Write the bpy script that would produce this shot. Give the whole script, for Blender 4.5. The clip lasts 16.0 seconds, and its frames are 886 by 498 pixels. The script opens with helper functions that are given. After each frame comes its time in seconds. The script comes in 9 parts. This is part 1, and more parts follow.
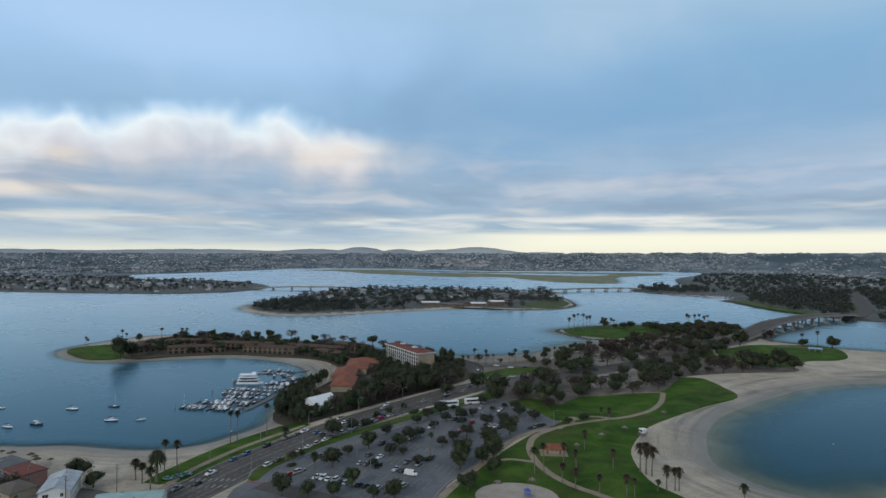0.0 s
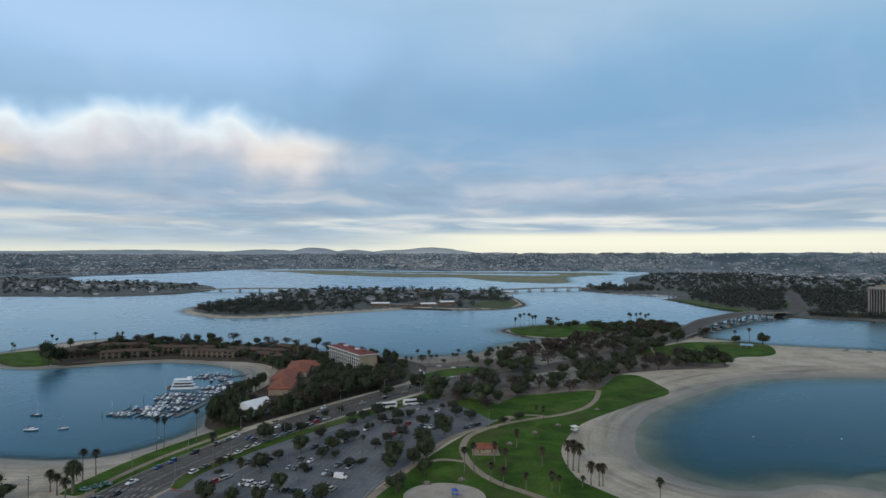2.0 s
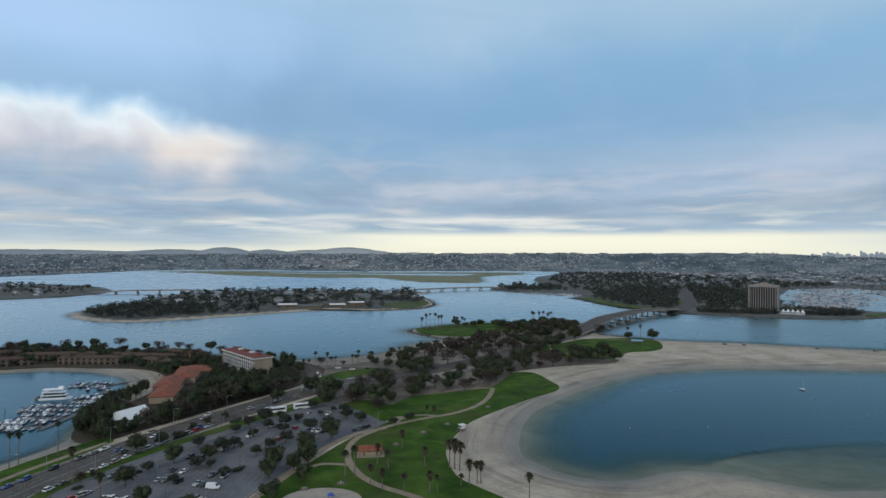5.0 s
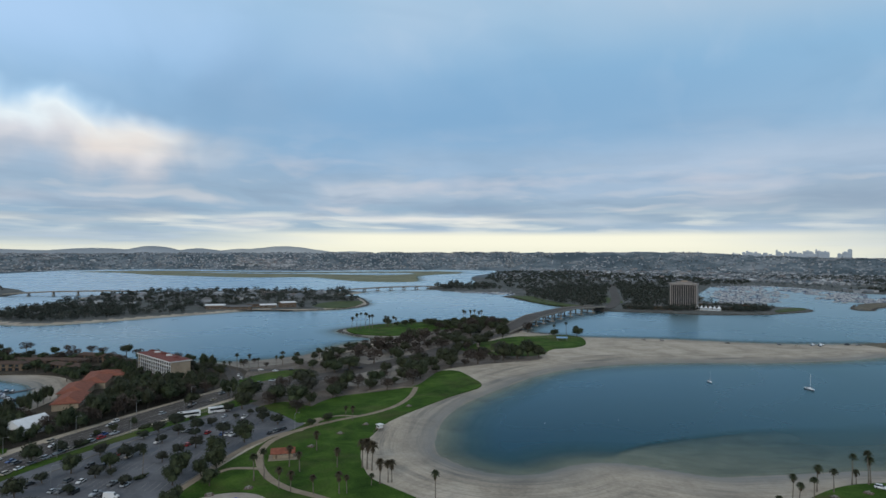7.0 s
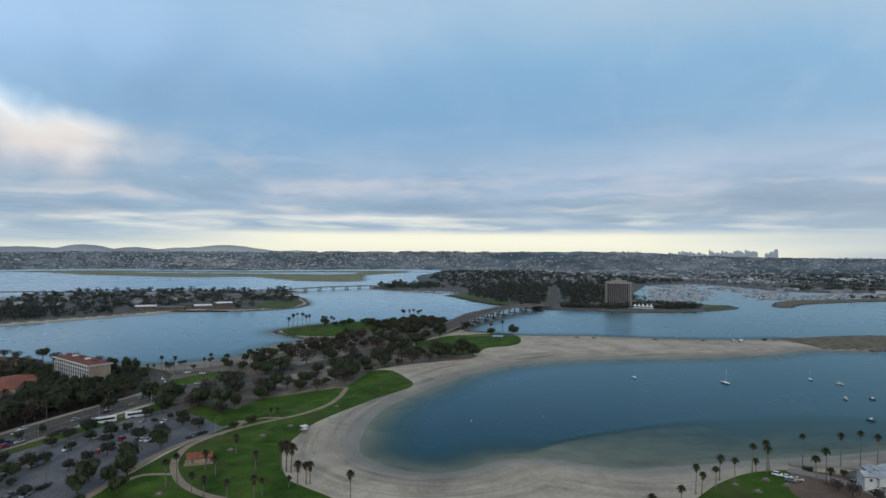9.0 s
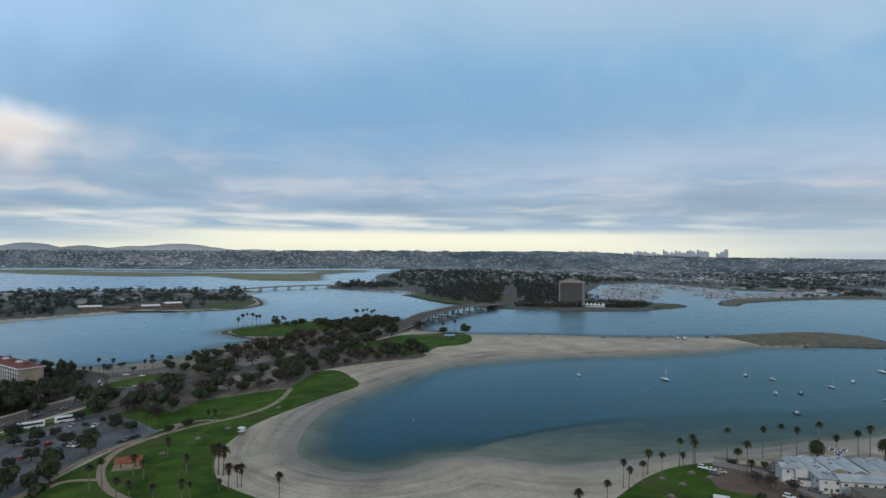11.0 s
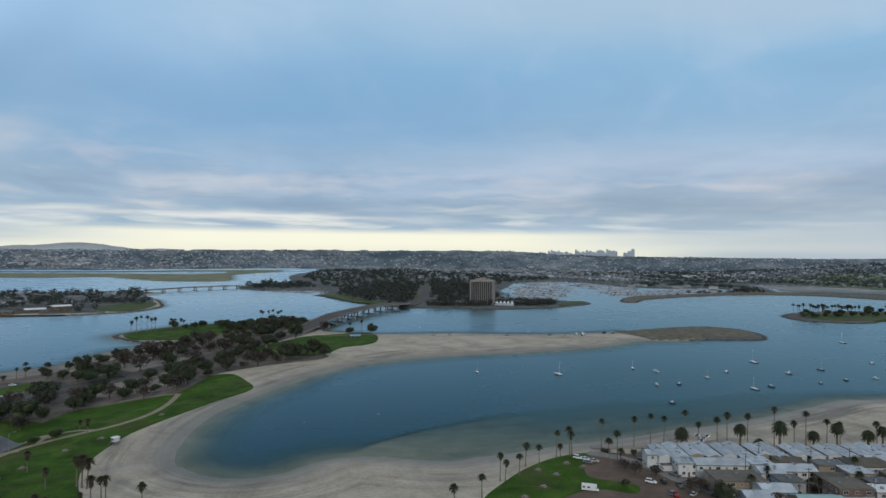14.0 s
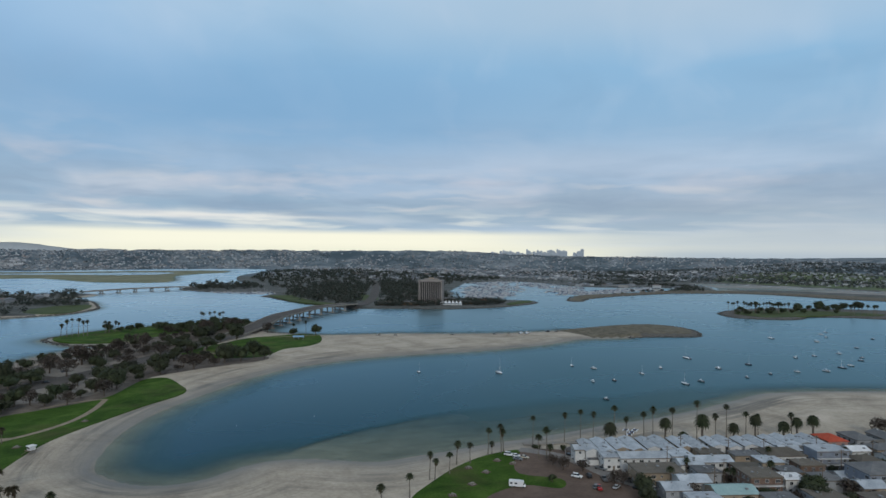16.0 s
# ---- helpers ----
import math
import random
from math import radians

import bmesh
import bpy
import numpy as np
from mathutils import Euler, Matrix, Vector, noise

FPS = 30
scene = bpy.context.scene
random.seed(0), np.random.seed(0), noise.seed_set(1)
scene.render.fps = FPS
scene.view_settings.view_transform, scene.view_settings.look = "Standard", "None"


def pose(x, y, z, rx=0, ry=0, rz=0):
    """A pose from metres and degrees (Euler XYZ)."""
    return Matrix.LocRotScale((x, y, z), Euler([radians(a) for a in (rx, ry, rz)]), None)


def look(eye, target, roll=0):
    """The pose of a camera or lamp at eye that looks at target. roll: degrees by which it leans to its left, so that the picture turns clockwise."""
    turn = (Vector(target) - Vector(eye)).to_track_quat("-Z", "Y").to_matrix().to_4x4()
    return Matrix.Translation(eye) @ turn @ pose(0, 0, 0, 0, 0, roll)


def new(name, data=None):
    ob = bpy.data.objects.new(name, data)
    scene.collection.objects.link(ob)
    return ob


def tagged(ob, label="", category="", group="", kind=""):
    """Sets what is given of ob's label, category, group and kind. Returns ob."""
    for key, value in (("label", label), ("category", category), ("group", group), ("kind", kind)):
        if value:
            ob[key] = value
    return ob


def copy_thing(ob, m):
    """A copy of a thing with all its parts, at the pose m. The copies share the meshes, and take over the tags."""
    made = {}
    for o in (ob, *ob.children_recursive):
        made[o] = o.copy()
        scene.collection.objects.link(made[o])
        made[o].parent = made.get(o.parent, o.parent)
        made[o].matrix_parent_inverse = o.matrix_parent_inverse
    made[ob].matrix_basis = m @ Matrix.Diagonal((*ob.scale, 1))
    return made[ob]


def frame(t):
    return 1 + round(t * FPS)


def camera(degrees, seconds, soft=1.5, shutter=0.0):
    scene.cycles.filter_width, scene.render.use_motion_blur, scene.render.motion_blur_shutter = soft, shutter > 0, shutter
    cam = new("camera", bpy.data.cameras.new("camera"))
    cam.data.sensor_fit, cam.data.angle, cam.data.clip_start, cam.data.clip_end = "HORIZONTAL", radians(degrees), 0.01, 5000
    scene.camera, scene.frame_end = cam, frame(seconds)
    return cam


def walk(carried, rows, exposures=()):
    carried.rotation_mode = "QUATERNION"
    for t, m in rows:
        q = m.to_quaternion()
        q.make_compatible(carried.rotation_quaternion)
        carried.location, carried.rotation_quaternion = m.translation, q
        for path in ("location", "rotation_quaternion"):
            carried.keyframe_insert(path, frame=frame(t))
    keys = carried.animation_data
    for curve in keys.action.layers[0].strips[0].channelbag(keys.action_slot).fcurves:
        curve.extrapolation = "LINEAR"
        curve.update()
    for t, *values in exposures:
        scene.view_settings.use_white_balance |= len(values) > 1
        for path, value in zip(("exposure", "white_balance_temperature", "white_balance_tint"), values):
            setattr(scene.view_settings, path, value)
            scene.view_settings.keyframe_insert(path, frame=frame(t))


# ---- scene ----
cam = camera(72.67, 16.0)
# seconds, place, yaw to the left, pitch up, roll
PATH = [
    (0, 5.79, -2.17, 94.82, 8.079, 0.533, 0.473),
    (0.5, 8.56, -2.20, 94.98, 7.277, 0.548, 0.451),
    (1, 11.29, -2.17, 95.16, 6.299, 0.563, 0.440),
    (1.5, 13.97, -1.82, 95.38, 5.184, 0.579, 0.387),
    (2, 16.77, -1.54, 95.48, 3.899, 0.591, 0.348),
    (2.5, 19.44, -0.76, 95.42, 2.430, 0.621, 0.281),
    (3, 22.21, -0.06, 95.42, 0.999, 0.646, 0.269),
    (3.5, 24.66, 0.23, 95.41, -0.301, 0.641, 0.351),
    (6, 38.71, -0.95, 96.05, -6.351, 0.614, 0.338),
    (6.5, 41.78, -1.86, 96.13, -7.847, 0.591, 0.356),
    (7, 44.69, -2.69, 96.29, -9.445, 0.581, 0.356),
    (7.5, 47.28, -3.34, 96.38, -10.986, 0.552, 0.408),
    (8, 49.96, -4.04, 96.46, -12.215, 0.535, 0.472),
    (8.5, 52.92, -5.27, 96.51, -13.294, 0.541, 0.447),
    (9, 55.80, -5.93, 96.53, -14.425, 0.553, 0.446),
    (11.5, 69.29, -10.92, 97.12, -18.970, 0.512, 0.538),
    (12, 72.32, -11.77, 97.22, -20.010, 0.528, 0.498),
    (12.5, 74.79, -13.11, 97.21, -21.212, 0.534, 0.498),
    (13, 76.91, -14.71, 97.30, -22.616, 0.528, 0.508),
    (13.5, 79.18, -16.43, 97.34, -24.128, 0.528, 0.501),
    (14, 81.49, -17.34, 97.47, -25.548, 0.514, 0.529),
    (14.5, 83.54, -19.01, 97.39, -26.744, 0.539, 0.486),
    (15, 85.66, -20.02, 97.36, -27.889, 0.555, 0.492),
    (15.5, 87.96, -21.02, 97.38, -29.057, 0.551, 0.498),
    (16, 90.51, -22.32, 97.38, -29.915, 0.555, 0.488),
]
walk(cam, [(t, pose(x, y, z, 0, 0, yaw) @ pose(0, 0, 0, 90 + pitch, 0, 0) @ pose(0, 0, 0, 0, 0, roll))
           for t, x, y, z, yaw, pitch, roll in PATH])

# ---- world, sun ----
SUN_EL, SUN_AZ = radians(24), radians(205)   # low behind the camera, azimuth clockwise from +y


class Nodes:
    """Short hand for building a node tree."""

    def __init__(self, tree):
        self.tree = tree
        tree.nodes.clear()

    def add(self, kind, **values):
        n = self.tree.nodes.new(kind)
        for key, value in values.items():
            if key == "op":
                n.operation = value
            elif key == "blend":
                n.blend_type = value
        return n

    def link(self, a, b):
        self.tree.links.new(a, b)

    def put(self, socket, value):
        if isinstance(value, bpy.types.NodeSocket):
            self.link(value, socket)
        else:
            socket.default_value = value

    def math(self, op, a, b=0.0, clamp=False):
        n = self.add("ShaderNodeMath", op=op)
        n.use_clamp = clamp
        self.put(n.inputs[0], a)
        self.put(n.inputs[1], b)
        return n.outputs[0]

    def noise(self, vector, scale, detail=4.0, rough=0.55, warp=0.0):
        n = self.add("ShaderNodeTexNoise")
        if vector is not None:
            self.link(vector, n.inputs["Vector"])
        n.inputs["Scale"].default_value, n.inputs["Detail"].default_value = scale, detail
        n.inputs["Roughness"].default_value, n.inputs["Distortion"].default_value = rough, warp
        return n.outputs["Fac"]

    def ramp(self, fac, stops, mode="LINEAR"):
        n = self.add("ShaderNodeValToRGB")
        n.color_ramp.interpolation = mode
        while len(n.color_ramp.elements) < len(stops):
            n.color_ramp.elements.new(1.0)
        for e, (place, colour) in zip(n.color_ramp.elements, stops):
            e.position, e.color = place, (*colour, 1)
        self.put(n.inputs[0], fac)
        return n.outputs[0]

    def mix(self, fac, a, b, blend="MIX"):
        n = self.add("ShaderNodeMix", blend=blend)
        n.data_type = "RGBA"
        n.blend_type = blend
        self.put(n.inputs[0], fac)
        for socket, value in ((n.inputs[6], a), (n.inputs[7], b)):
            self.put(socket, (*value, 1) if isinstance(value, tuple) and len(value) == 3 else value)
        return n.outputs[2]

    def combine(self, x, y, z):
        n = self.add("ShaderNodeCombineXYZ")
        for s, v in zip(n.inputs, (x, y, z)):
            self.put(s, v)
        return n.outputs[0]


def srgb(r, g, b):
    """Linear colour from 0..255 display values."""
    return tuple(((c / 255 + 0.055) / 1.055) ** 2.4 if c > 10 else c / 255 / 12.92 for c in (r, g, b))


def make_world():
    world = bpy.data.worlds.new("sky")
    scene.world = world
    world.use_nodes = True
    n = Nodes(world.node_tree)
    coord = n.add("ShaderNodeTexCoord").outputs["Generated"]
    sep = n.add("ShaderNodeSeparateXYZ")
    n.link(coord, sep.inputs[0])
    x, y, z = sep.outputs
    az0 = n.math("MULTIPLY", n.math("ARCTAN2", x, y), 57.296)
    el0 = n.math("MULTIPLY", n.math("ARCSINE", z), 57.296)
    # a flat cloud layer seen in perspective
    lift = n.math("ADD", n.math("MAXIMUM", z, 0.0), 0.055)
    layer = n.combine(n.math("DIVIDE", x, lift), n.math("DIVIDE", y, lift), 0.0)
    puffs = n.noise(layer, 0.55, 3.5, 0.48, 0.3)
    wisps = n.noise(layer, 1.1, 3.0, 0.5, 0.5)
    soft = n.noise(coord, 5.0, 4.0, 0.5, 0.4)
    az = n.math("ADD", az0, n.math("MULTIPLY", n.math("SUBTRACT", soft, 0.5), 24.0))
    el = n.math("ADD", el0, n.math("MULTIPLY", n.math("SUBTRACT", puffs, 0.5), n.math("MULTIPLY", n.math("MINIMUM", el0, 14.0), 0.5)))

    def blob(a, e, ra, re, deg_a=az, deg_e=el):
        u = n.math("POWER", n.math("ABSOLUTE", n.math("DIVIDE", n.math("SUBTRACT", deg_a, a), ra)), 2.0)
        v = n.math("POWER", n.math("ABSOLUTE", n.math("DIVIDE", n.math("SUBTRACT", deg_e, e), re)), 2.0)
        return n.math("EXPONENT", n.math("MULTIPLY", n.math("ADD", u, v), -1.0))

    def step(value, lo, hi):
        return n.math("DIVIDE", n.math("SUBTRACT", value, lo), hi - lo, True)

    def soften(mask):
        return n.math("MULTIPLY", n.math("MULTIPLY", mask, mask), n.math("SUBTRACT", 3.0, n.math("MULTIPLY", mask, 2.0)))

    base = n.ramp(n.math("DIVIDE", el, 60.0), [
        (0.0, srgb(226, 228, 214)), (0.024, srgb(178, 196, 208)), (0.055, srgb(152, 180, 202)), (0.1, srgb(158, 182, 206)),
        (0.17, srgb(150, 184, 213)), (0.27, srgb(142, 185, 219)), (0.39, srgb(162, 196, 224)), (0.52, srgb(170, 182, 194)), (1.0, srgb(158, 164, 172))])
    # variation of the cloud deck: lighter puffs and darker bellies
    deck = n.mix(n.math("MULTIPLY", n.math("SUBTRACT", puffs, 0.46), 2.0, True), base, srgb(190, 208, 228))
    deck = n.mix(n.math("MULTIPLY", n.math("SUBTRACT", 0.47, wisps), 1.3, True), deck, srgb(120, 160, 194))
    frets = n.noise(coord, 9.0, 3.0, 0.5, 0.5)
    deck = n.mix(n.math("MULTIPLY", n.math("SUBTRACT", frets, 0.5), 0.8, True), deck, srgb(204, 218, 234))
    # gaps through which the clear evening sky shows
    sky = n.add("ShaderNodeTexSky")
    sky.sky_type, sky.sun_disc = "NISHITA", False
    sky.sun_elevation, sky.sun_rotation = SUN_EL, SUN_AZ
    clear = n.mix(1.0, sky.outputs[0], (0.055, 0.055, 0.055), "MULTIPLY")
    clear = n.mix(0.5, clear, srgb(128, 178, 220))
    deck = n.mix(n.math("MULTIPLY", blob(8.0, 13.0, 34.0, 5.5), 0.8), deck, srgb(126, 169, 207))
    deck = n.mix(n.math("MULTIPLY", blob(-10.0, 15.0, 7.0, 4.0), 0.6), deck, clear)
    deck = n.mix(n.math("MULTIPLY", blob(-34.0, 18.5, 26.0, 5.0), 0.9), deck, srgb(176, 209, 245))
    deck = n.mix(n.math("MULTIPLY", blob(-46.0, 9.5, 5.0, 1.6), 0.7), deck, srgb(165, 200, 242))
    # grey banks low down
    deck = n.mix(n.math("MULTIPLY", blob(-20.0, 5.4, 36.0, 2.2), 0.6), deck, srgb(150, 176, 198))
    deck = n.mix(n.math("MULTIPLY", blob(50.0, 4.4, 30.0, 1.7), 0.65), deck, srgb(156, 172, 188))
    deck = n.mix(n.math("MULTIPLY", blob(40.0, 8.6, 24.0, 1.8), 0.55), deck, srgb(188, 202, 220))
    deck = n.mix(n.math("MULTIPLY", blob(48.0, 22.0, 26.0, 4.0), 0.5), deck, srgb(176, 196, 214))
    # the bright break, sharp above, with its warm underside
    ragged = n.noise(coord, 7.0, 3.0, 0.45, 0.6)
    tufts = n.noise(coord, 15.0, 2.5, 0.45, 0.5)
    shift = n.math("ADD", n.math("MULTIPLY", n.math("SUBTRACT", ragged, 0.5), 5.0), n.math("MULTIPLY", n.math("SUBTRACT", tufts, 0.5), 4.0))
    bow = n.math("MULTIPLY", n.math("POWER", n.math("ABSOLUTE", n.math("ADD", az0, 28.0)), 2.0), 0.0105)
    top = n.math("SUBTRACT", n.math("ADD", 13.0, shift), bow)
    under = n.math("SUBTRACT", top, el0)
    edge = n.math("ADD", az0, n.math("MULTIPLY", shift, 1.6))
    hole = n.math("MULTIPLY", soften(step(under, -1.0, 1.6)), soften(step(edge, -11.5, -17.0)))
    hole = n.math("MULTIPLY", hole, soften(step(under, 7.4, 3.0)))
    lining = n.ramp(n.math("DIVIDE", under, 6.0), [(0.0, srgb(190, 224, 252)), (0.25, srgb(236, 247, 252)), (0.5, srgb(220, 222, 228)), (0.75, srgb(198, 200, 208))])
    billow = n.math("MULTIPLY", n.math("SUBTRACT", n.noise(coord, 11.0, 5.0, 0.55, 0.7), 0.48), 5.0, True)
    lining = n.mix(n.math("MULTIPLY", billow, n.math("MULTIPLY", n.math("DIVIDE", under, 5.0, True), 0.6)), lining, srgb(172, 188, 208))
    deck = n.mix(n.math("MULTIPLY", hole, 0.97), deck, lining)
    warm = n.math("MULTIPLY", n.math("SUBTRACT", ragged, 0.42), 5.0, True)
    deck = n.mix(n.math("MULTIPLY", blob(-18.5, 9.4, 5.5, 1.3), 0.75), deck, srgb(232, 222, 214))
    deck = n.mix(n.math("MULTIPLY", n.math("MULTIPLY", blob(-40.0, 7.4, 7.0, 0.9), warm), 0.9), deck, srgb(232, 220, 206))
    deck = n.mix(n.math("MULTIPLY", blob(-45.0, 4.9, 12.0, 0.55), 0.85), deck, srgb(238, 228, 216))
    deck = n.mix(n.math("MULTIPLY", blob(-40.0, 2.8, 18.0, 0.35), 0.6), deck, srgb(212, 208, 202))
    deck = n.mix(n.math("MULTIPLY", blob(5.5, 6.0, 4.5, 1.0), 0.6), deck, srgb(206, 212, 222))
    streak = n.noise(n.combine(n.math("MULTIPLY", az0, 0.11), n.math("MULTIPLY", el0, 1.1), 0.0), 1.0, 3.0, 0.5, 0.35)
    low = n.math("MULTIPLY", blob(2.0, 2.8, 60.0, 1.1, az0, el0), n.math("MULTIPLY", n.math("SUBTRACT", streak, 0.47), 6.0, True))
    deck = n.mix(n.math("MULTIPLY", low, 0.8), deck, srgb(236, 238, 230))
    deck = n.mix(n.math("MULTIPLY", blob(8.0, 3.3, 14.0, 0.35, az0), 0.8), deck, srgb(246, 244, 236))
    # small broken clouds between the low banks and the deck
    bits = n.noise(n.combine(n.math("MULTIPLY", az0, 0.10), n.math("MULTIPLY", el0, 0.38), 3.0), 1.0, 4.0, 0.5, 0.15)
    belt = blob(0.0, 6.8, 90.0, 3.4, az0, el0)
    deck = n.mix(n.math("MULTIPLY", n.math("MULTIPLY", n.math("MULTIPLY", n.math("SUBTRACT", bits, 0.52), 5.0, True), belt), 0.6), deck, srgb(206, 208, 218))
    deck = n.mix(n.math("MULTIPLY", n.math("MULTIPLY", n.math("MULTIPLY", n.math("SUBTRACT", 0.47, bits), 5.0, True), belt), 0.4), deck, srgb(136, 164, 190))
    # flat layers of grey cloud, one over another, with lit upper edges
    strata = n.noise(n.combine(n.math("MULTIPLY", az0, 0.085), n.math("ADD", n.math("MULTIPLY", el0, 0.62), n.math("MULTIPLY", soft, 1.4)), 7.0), 1.0, 3.0, 0.5, 0.4)
    tiers = blob(0.0, 4.6, 120.0, 2.9, az0, el0)
    deck = n.mix(n.math("MULTIPLY", n.math("MULTIPLY", n.math("MULTIPLY", n.math("SUBTRACT", 0.50, strata), 6.0, True), tiers), 0.55), deck, srgb(138, 160, 184))
    deck = n.mix(n.math("MULTIPLY", n.math("MULTIPLY", n.math("MULTIPLY", n.math("SUBTRACT", strata, 0.55), 7.0, True), tiers), 0.55), deck, srgb(216, 216, 218))
    # the clear strip over the horizon
    glow = n.math("MULTIPLY", soften(step(el0, 2.5, 1.7)), soften(step(az0, -18.0, 4.0)))
    glow = n.math("MULTIPLY", glow, n.math("SUBTRACT", 1.0, n.math("MULTIPLY", soften(step(az0, 28.0, 54.0)), 0.72)))
    deck = n.mix(n.math("MULTIPLY", glow, 0.95), deck, srgb(252, 250, 228))
    rim = n.math("MULTIPLY", soften(step(el0, 1.2, 0.35)), n.math("ADD", 0.45, n.math("MULTIPLY", soften(step(az0, -30.0, 0.0)), 0.35)))
    deck = n.mix(rim, deck, srgb(240, 240, 220))
    deck = n.mix(n.math("MULTIPLY", soften(step(el0, 1.1, 0.1)), soften(step(az0, 42.0, 54.0))), deck, srgb(176, 190, 200))
    deck = n.mix(n.math("MULTIPLY", blob(64.0, 1.4, 17.0, 2.4, az0, el0), 0.75), deck, srgb(184, 196, 206))
    back = n.add("ShaderNodeBackground")
    n.link(deck, back.inputs[0])
    back.inputs[1].default_value = 1.0
    out = n.add("ShaderNodeOutputWorld")
    n.link(back.outputs[0], out.inputs[0])


make_world()
sun = new("sun", bpy.data.lights.new("sun", "SUN"))
sun.data.energy, sun.data.angle, sun.data.color = 1.05, radians(12), (1.0, 0.95, 0.86)
sun.matrix_world = look((0, 0, 0), (-math.sin(SUN_AZ) * math.cos(SUN_EL), -math.cos(SUN_AZ) * math.cos(SUN_EL), -math.sin(SUN_EL)))

# ---- materials ----


def material(name, dark, light, scale=1.0, rough=0.9, bump=0.0, metal=0.0, vary=0.0, place="Position", spec=0.3):
    """A surface that runs between two colours at two scales; vary shifts the brightness from object to object."""
    m = bpy.data.materials.new(name)
    m.use_nodes = True
    n = Nodes(m.node_tree)
    if place == "Position":
        where = n.add("ShaderNodeNewGeometry").outputs["Position"]
    else:
        where = n.add("ShaderNodeTexCoord").outputs["Object"]
    coarse = n.noise(where, 1.0 / scale, 5.0, 0.6, 0.2)
    grain = n.noise(where, 9.0 / scale, 3.0, 0.6)
    fac = n.math("ADD", n.math("MULTIPLY", coarse, 0.65), n.math("MULTIPLY", grain, 0.35))
    colour = n.ramp(fac, [(0.36, dark), (0.64, light)])
    if vary:
        info = n.add("ShaderNodeObjectInfo").outputs["Random"]
        colour = n.mix(n.math("MULTIPLY", info, vary), colour, (0.02, 0.02, 0.02))
    p = n.add("ShaderNodeBsdfPrincipled")
    n.link(colour, p.inputs["Base Color"])
    p.inputs["Roughness"].default_value, p.inputs["Metallic"].default_value = rough, metal
    p.inputs["Specular IOR Level"].default_value = spec
    if bump:
        b = n.add("ShaderNodeBump")
        b.inputs["Strength"].default_value, b.inputs["Distance"].default_value = bump, 0.05 * scale
        n.link(grain, b.inputs["Height"])
        n.link(b.outputs[0], p.inputs["Normal"])
    out = n.add("ShaderNodeOutputMaterial")
    n.link(p.outputs[0], out.inputs[0])
    return m


def island_material(name, stops, rough=0.8, where_scale=0.5, amount=0.25):
    """For joined pieces: each piece takes a colour of its own from the stops."""
    m = bpy.data.materials.new(name)
    m.use_nodes = True
    n = Nodes(m.node_tree)
    geo = n.add("ShaderNodeNewGeometry")
    colour = n.ramp(geo.outputs["Random Per Island"], stops, "CONSTANT")
    grain = n.noise(geo.outputs["Position"], where_scale, 4.0)
    colour = n.mix(n.math("MULTIPLY", grain, amount), colour, (0.03, 0.03, 0.03))
    p = n.add("ShaderNodeBsdfPrincipled")
    n.link(colour, p.inputs["Base Color"])
    p.inputs["Roughness"].default_value = rough
    out = n.add("ShaderNodeOutputMaterial")
    n.link(p.outputs[0], out.inputs[0])
    return m


def foliage_material(name, dark, light, dry=None):
    """Leaves: each leaf and each tree differs a little."""
    m = bpy.data.materials.new(name)
    m.use_nodes = True
    n = Nodes(m.node_tree)
    geo = n.add("ShaderNodeNewGeometry")
    leaf = n.ramp(geo.outputs["Random Per Island"], [(0.0, dark), (1.0, light)])
    tree = n.add("ShaderNodeObjectInfo").outputs["Random"]
    colour = n.mix(n.math("MULTIPLY", tree, 0.55), leaf, dry or tuple(0.45 * c for c in dark))
    p = n.add("ShaderNodeBsdfPrincipled")
    n.link(colour, p.inputs["Base Color"])
    p.inputs["Roughness"].default_value = 0.75
    p.inputs["Specular IOR Level"].default_value = 0.2
    out = n.add("ShaderNodeOutputMaterial")
    n.link(p.outputs[0], out.inputs[0])
    return m


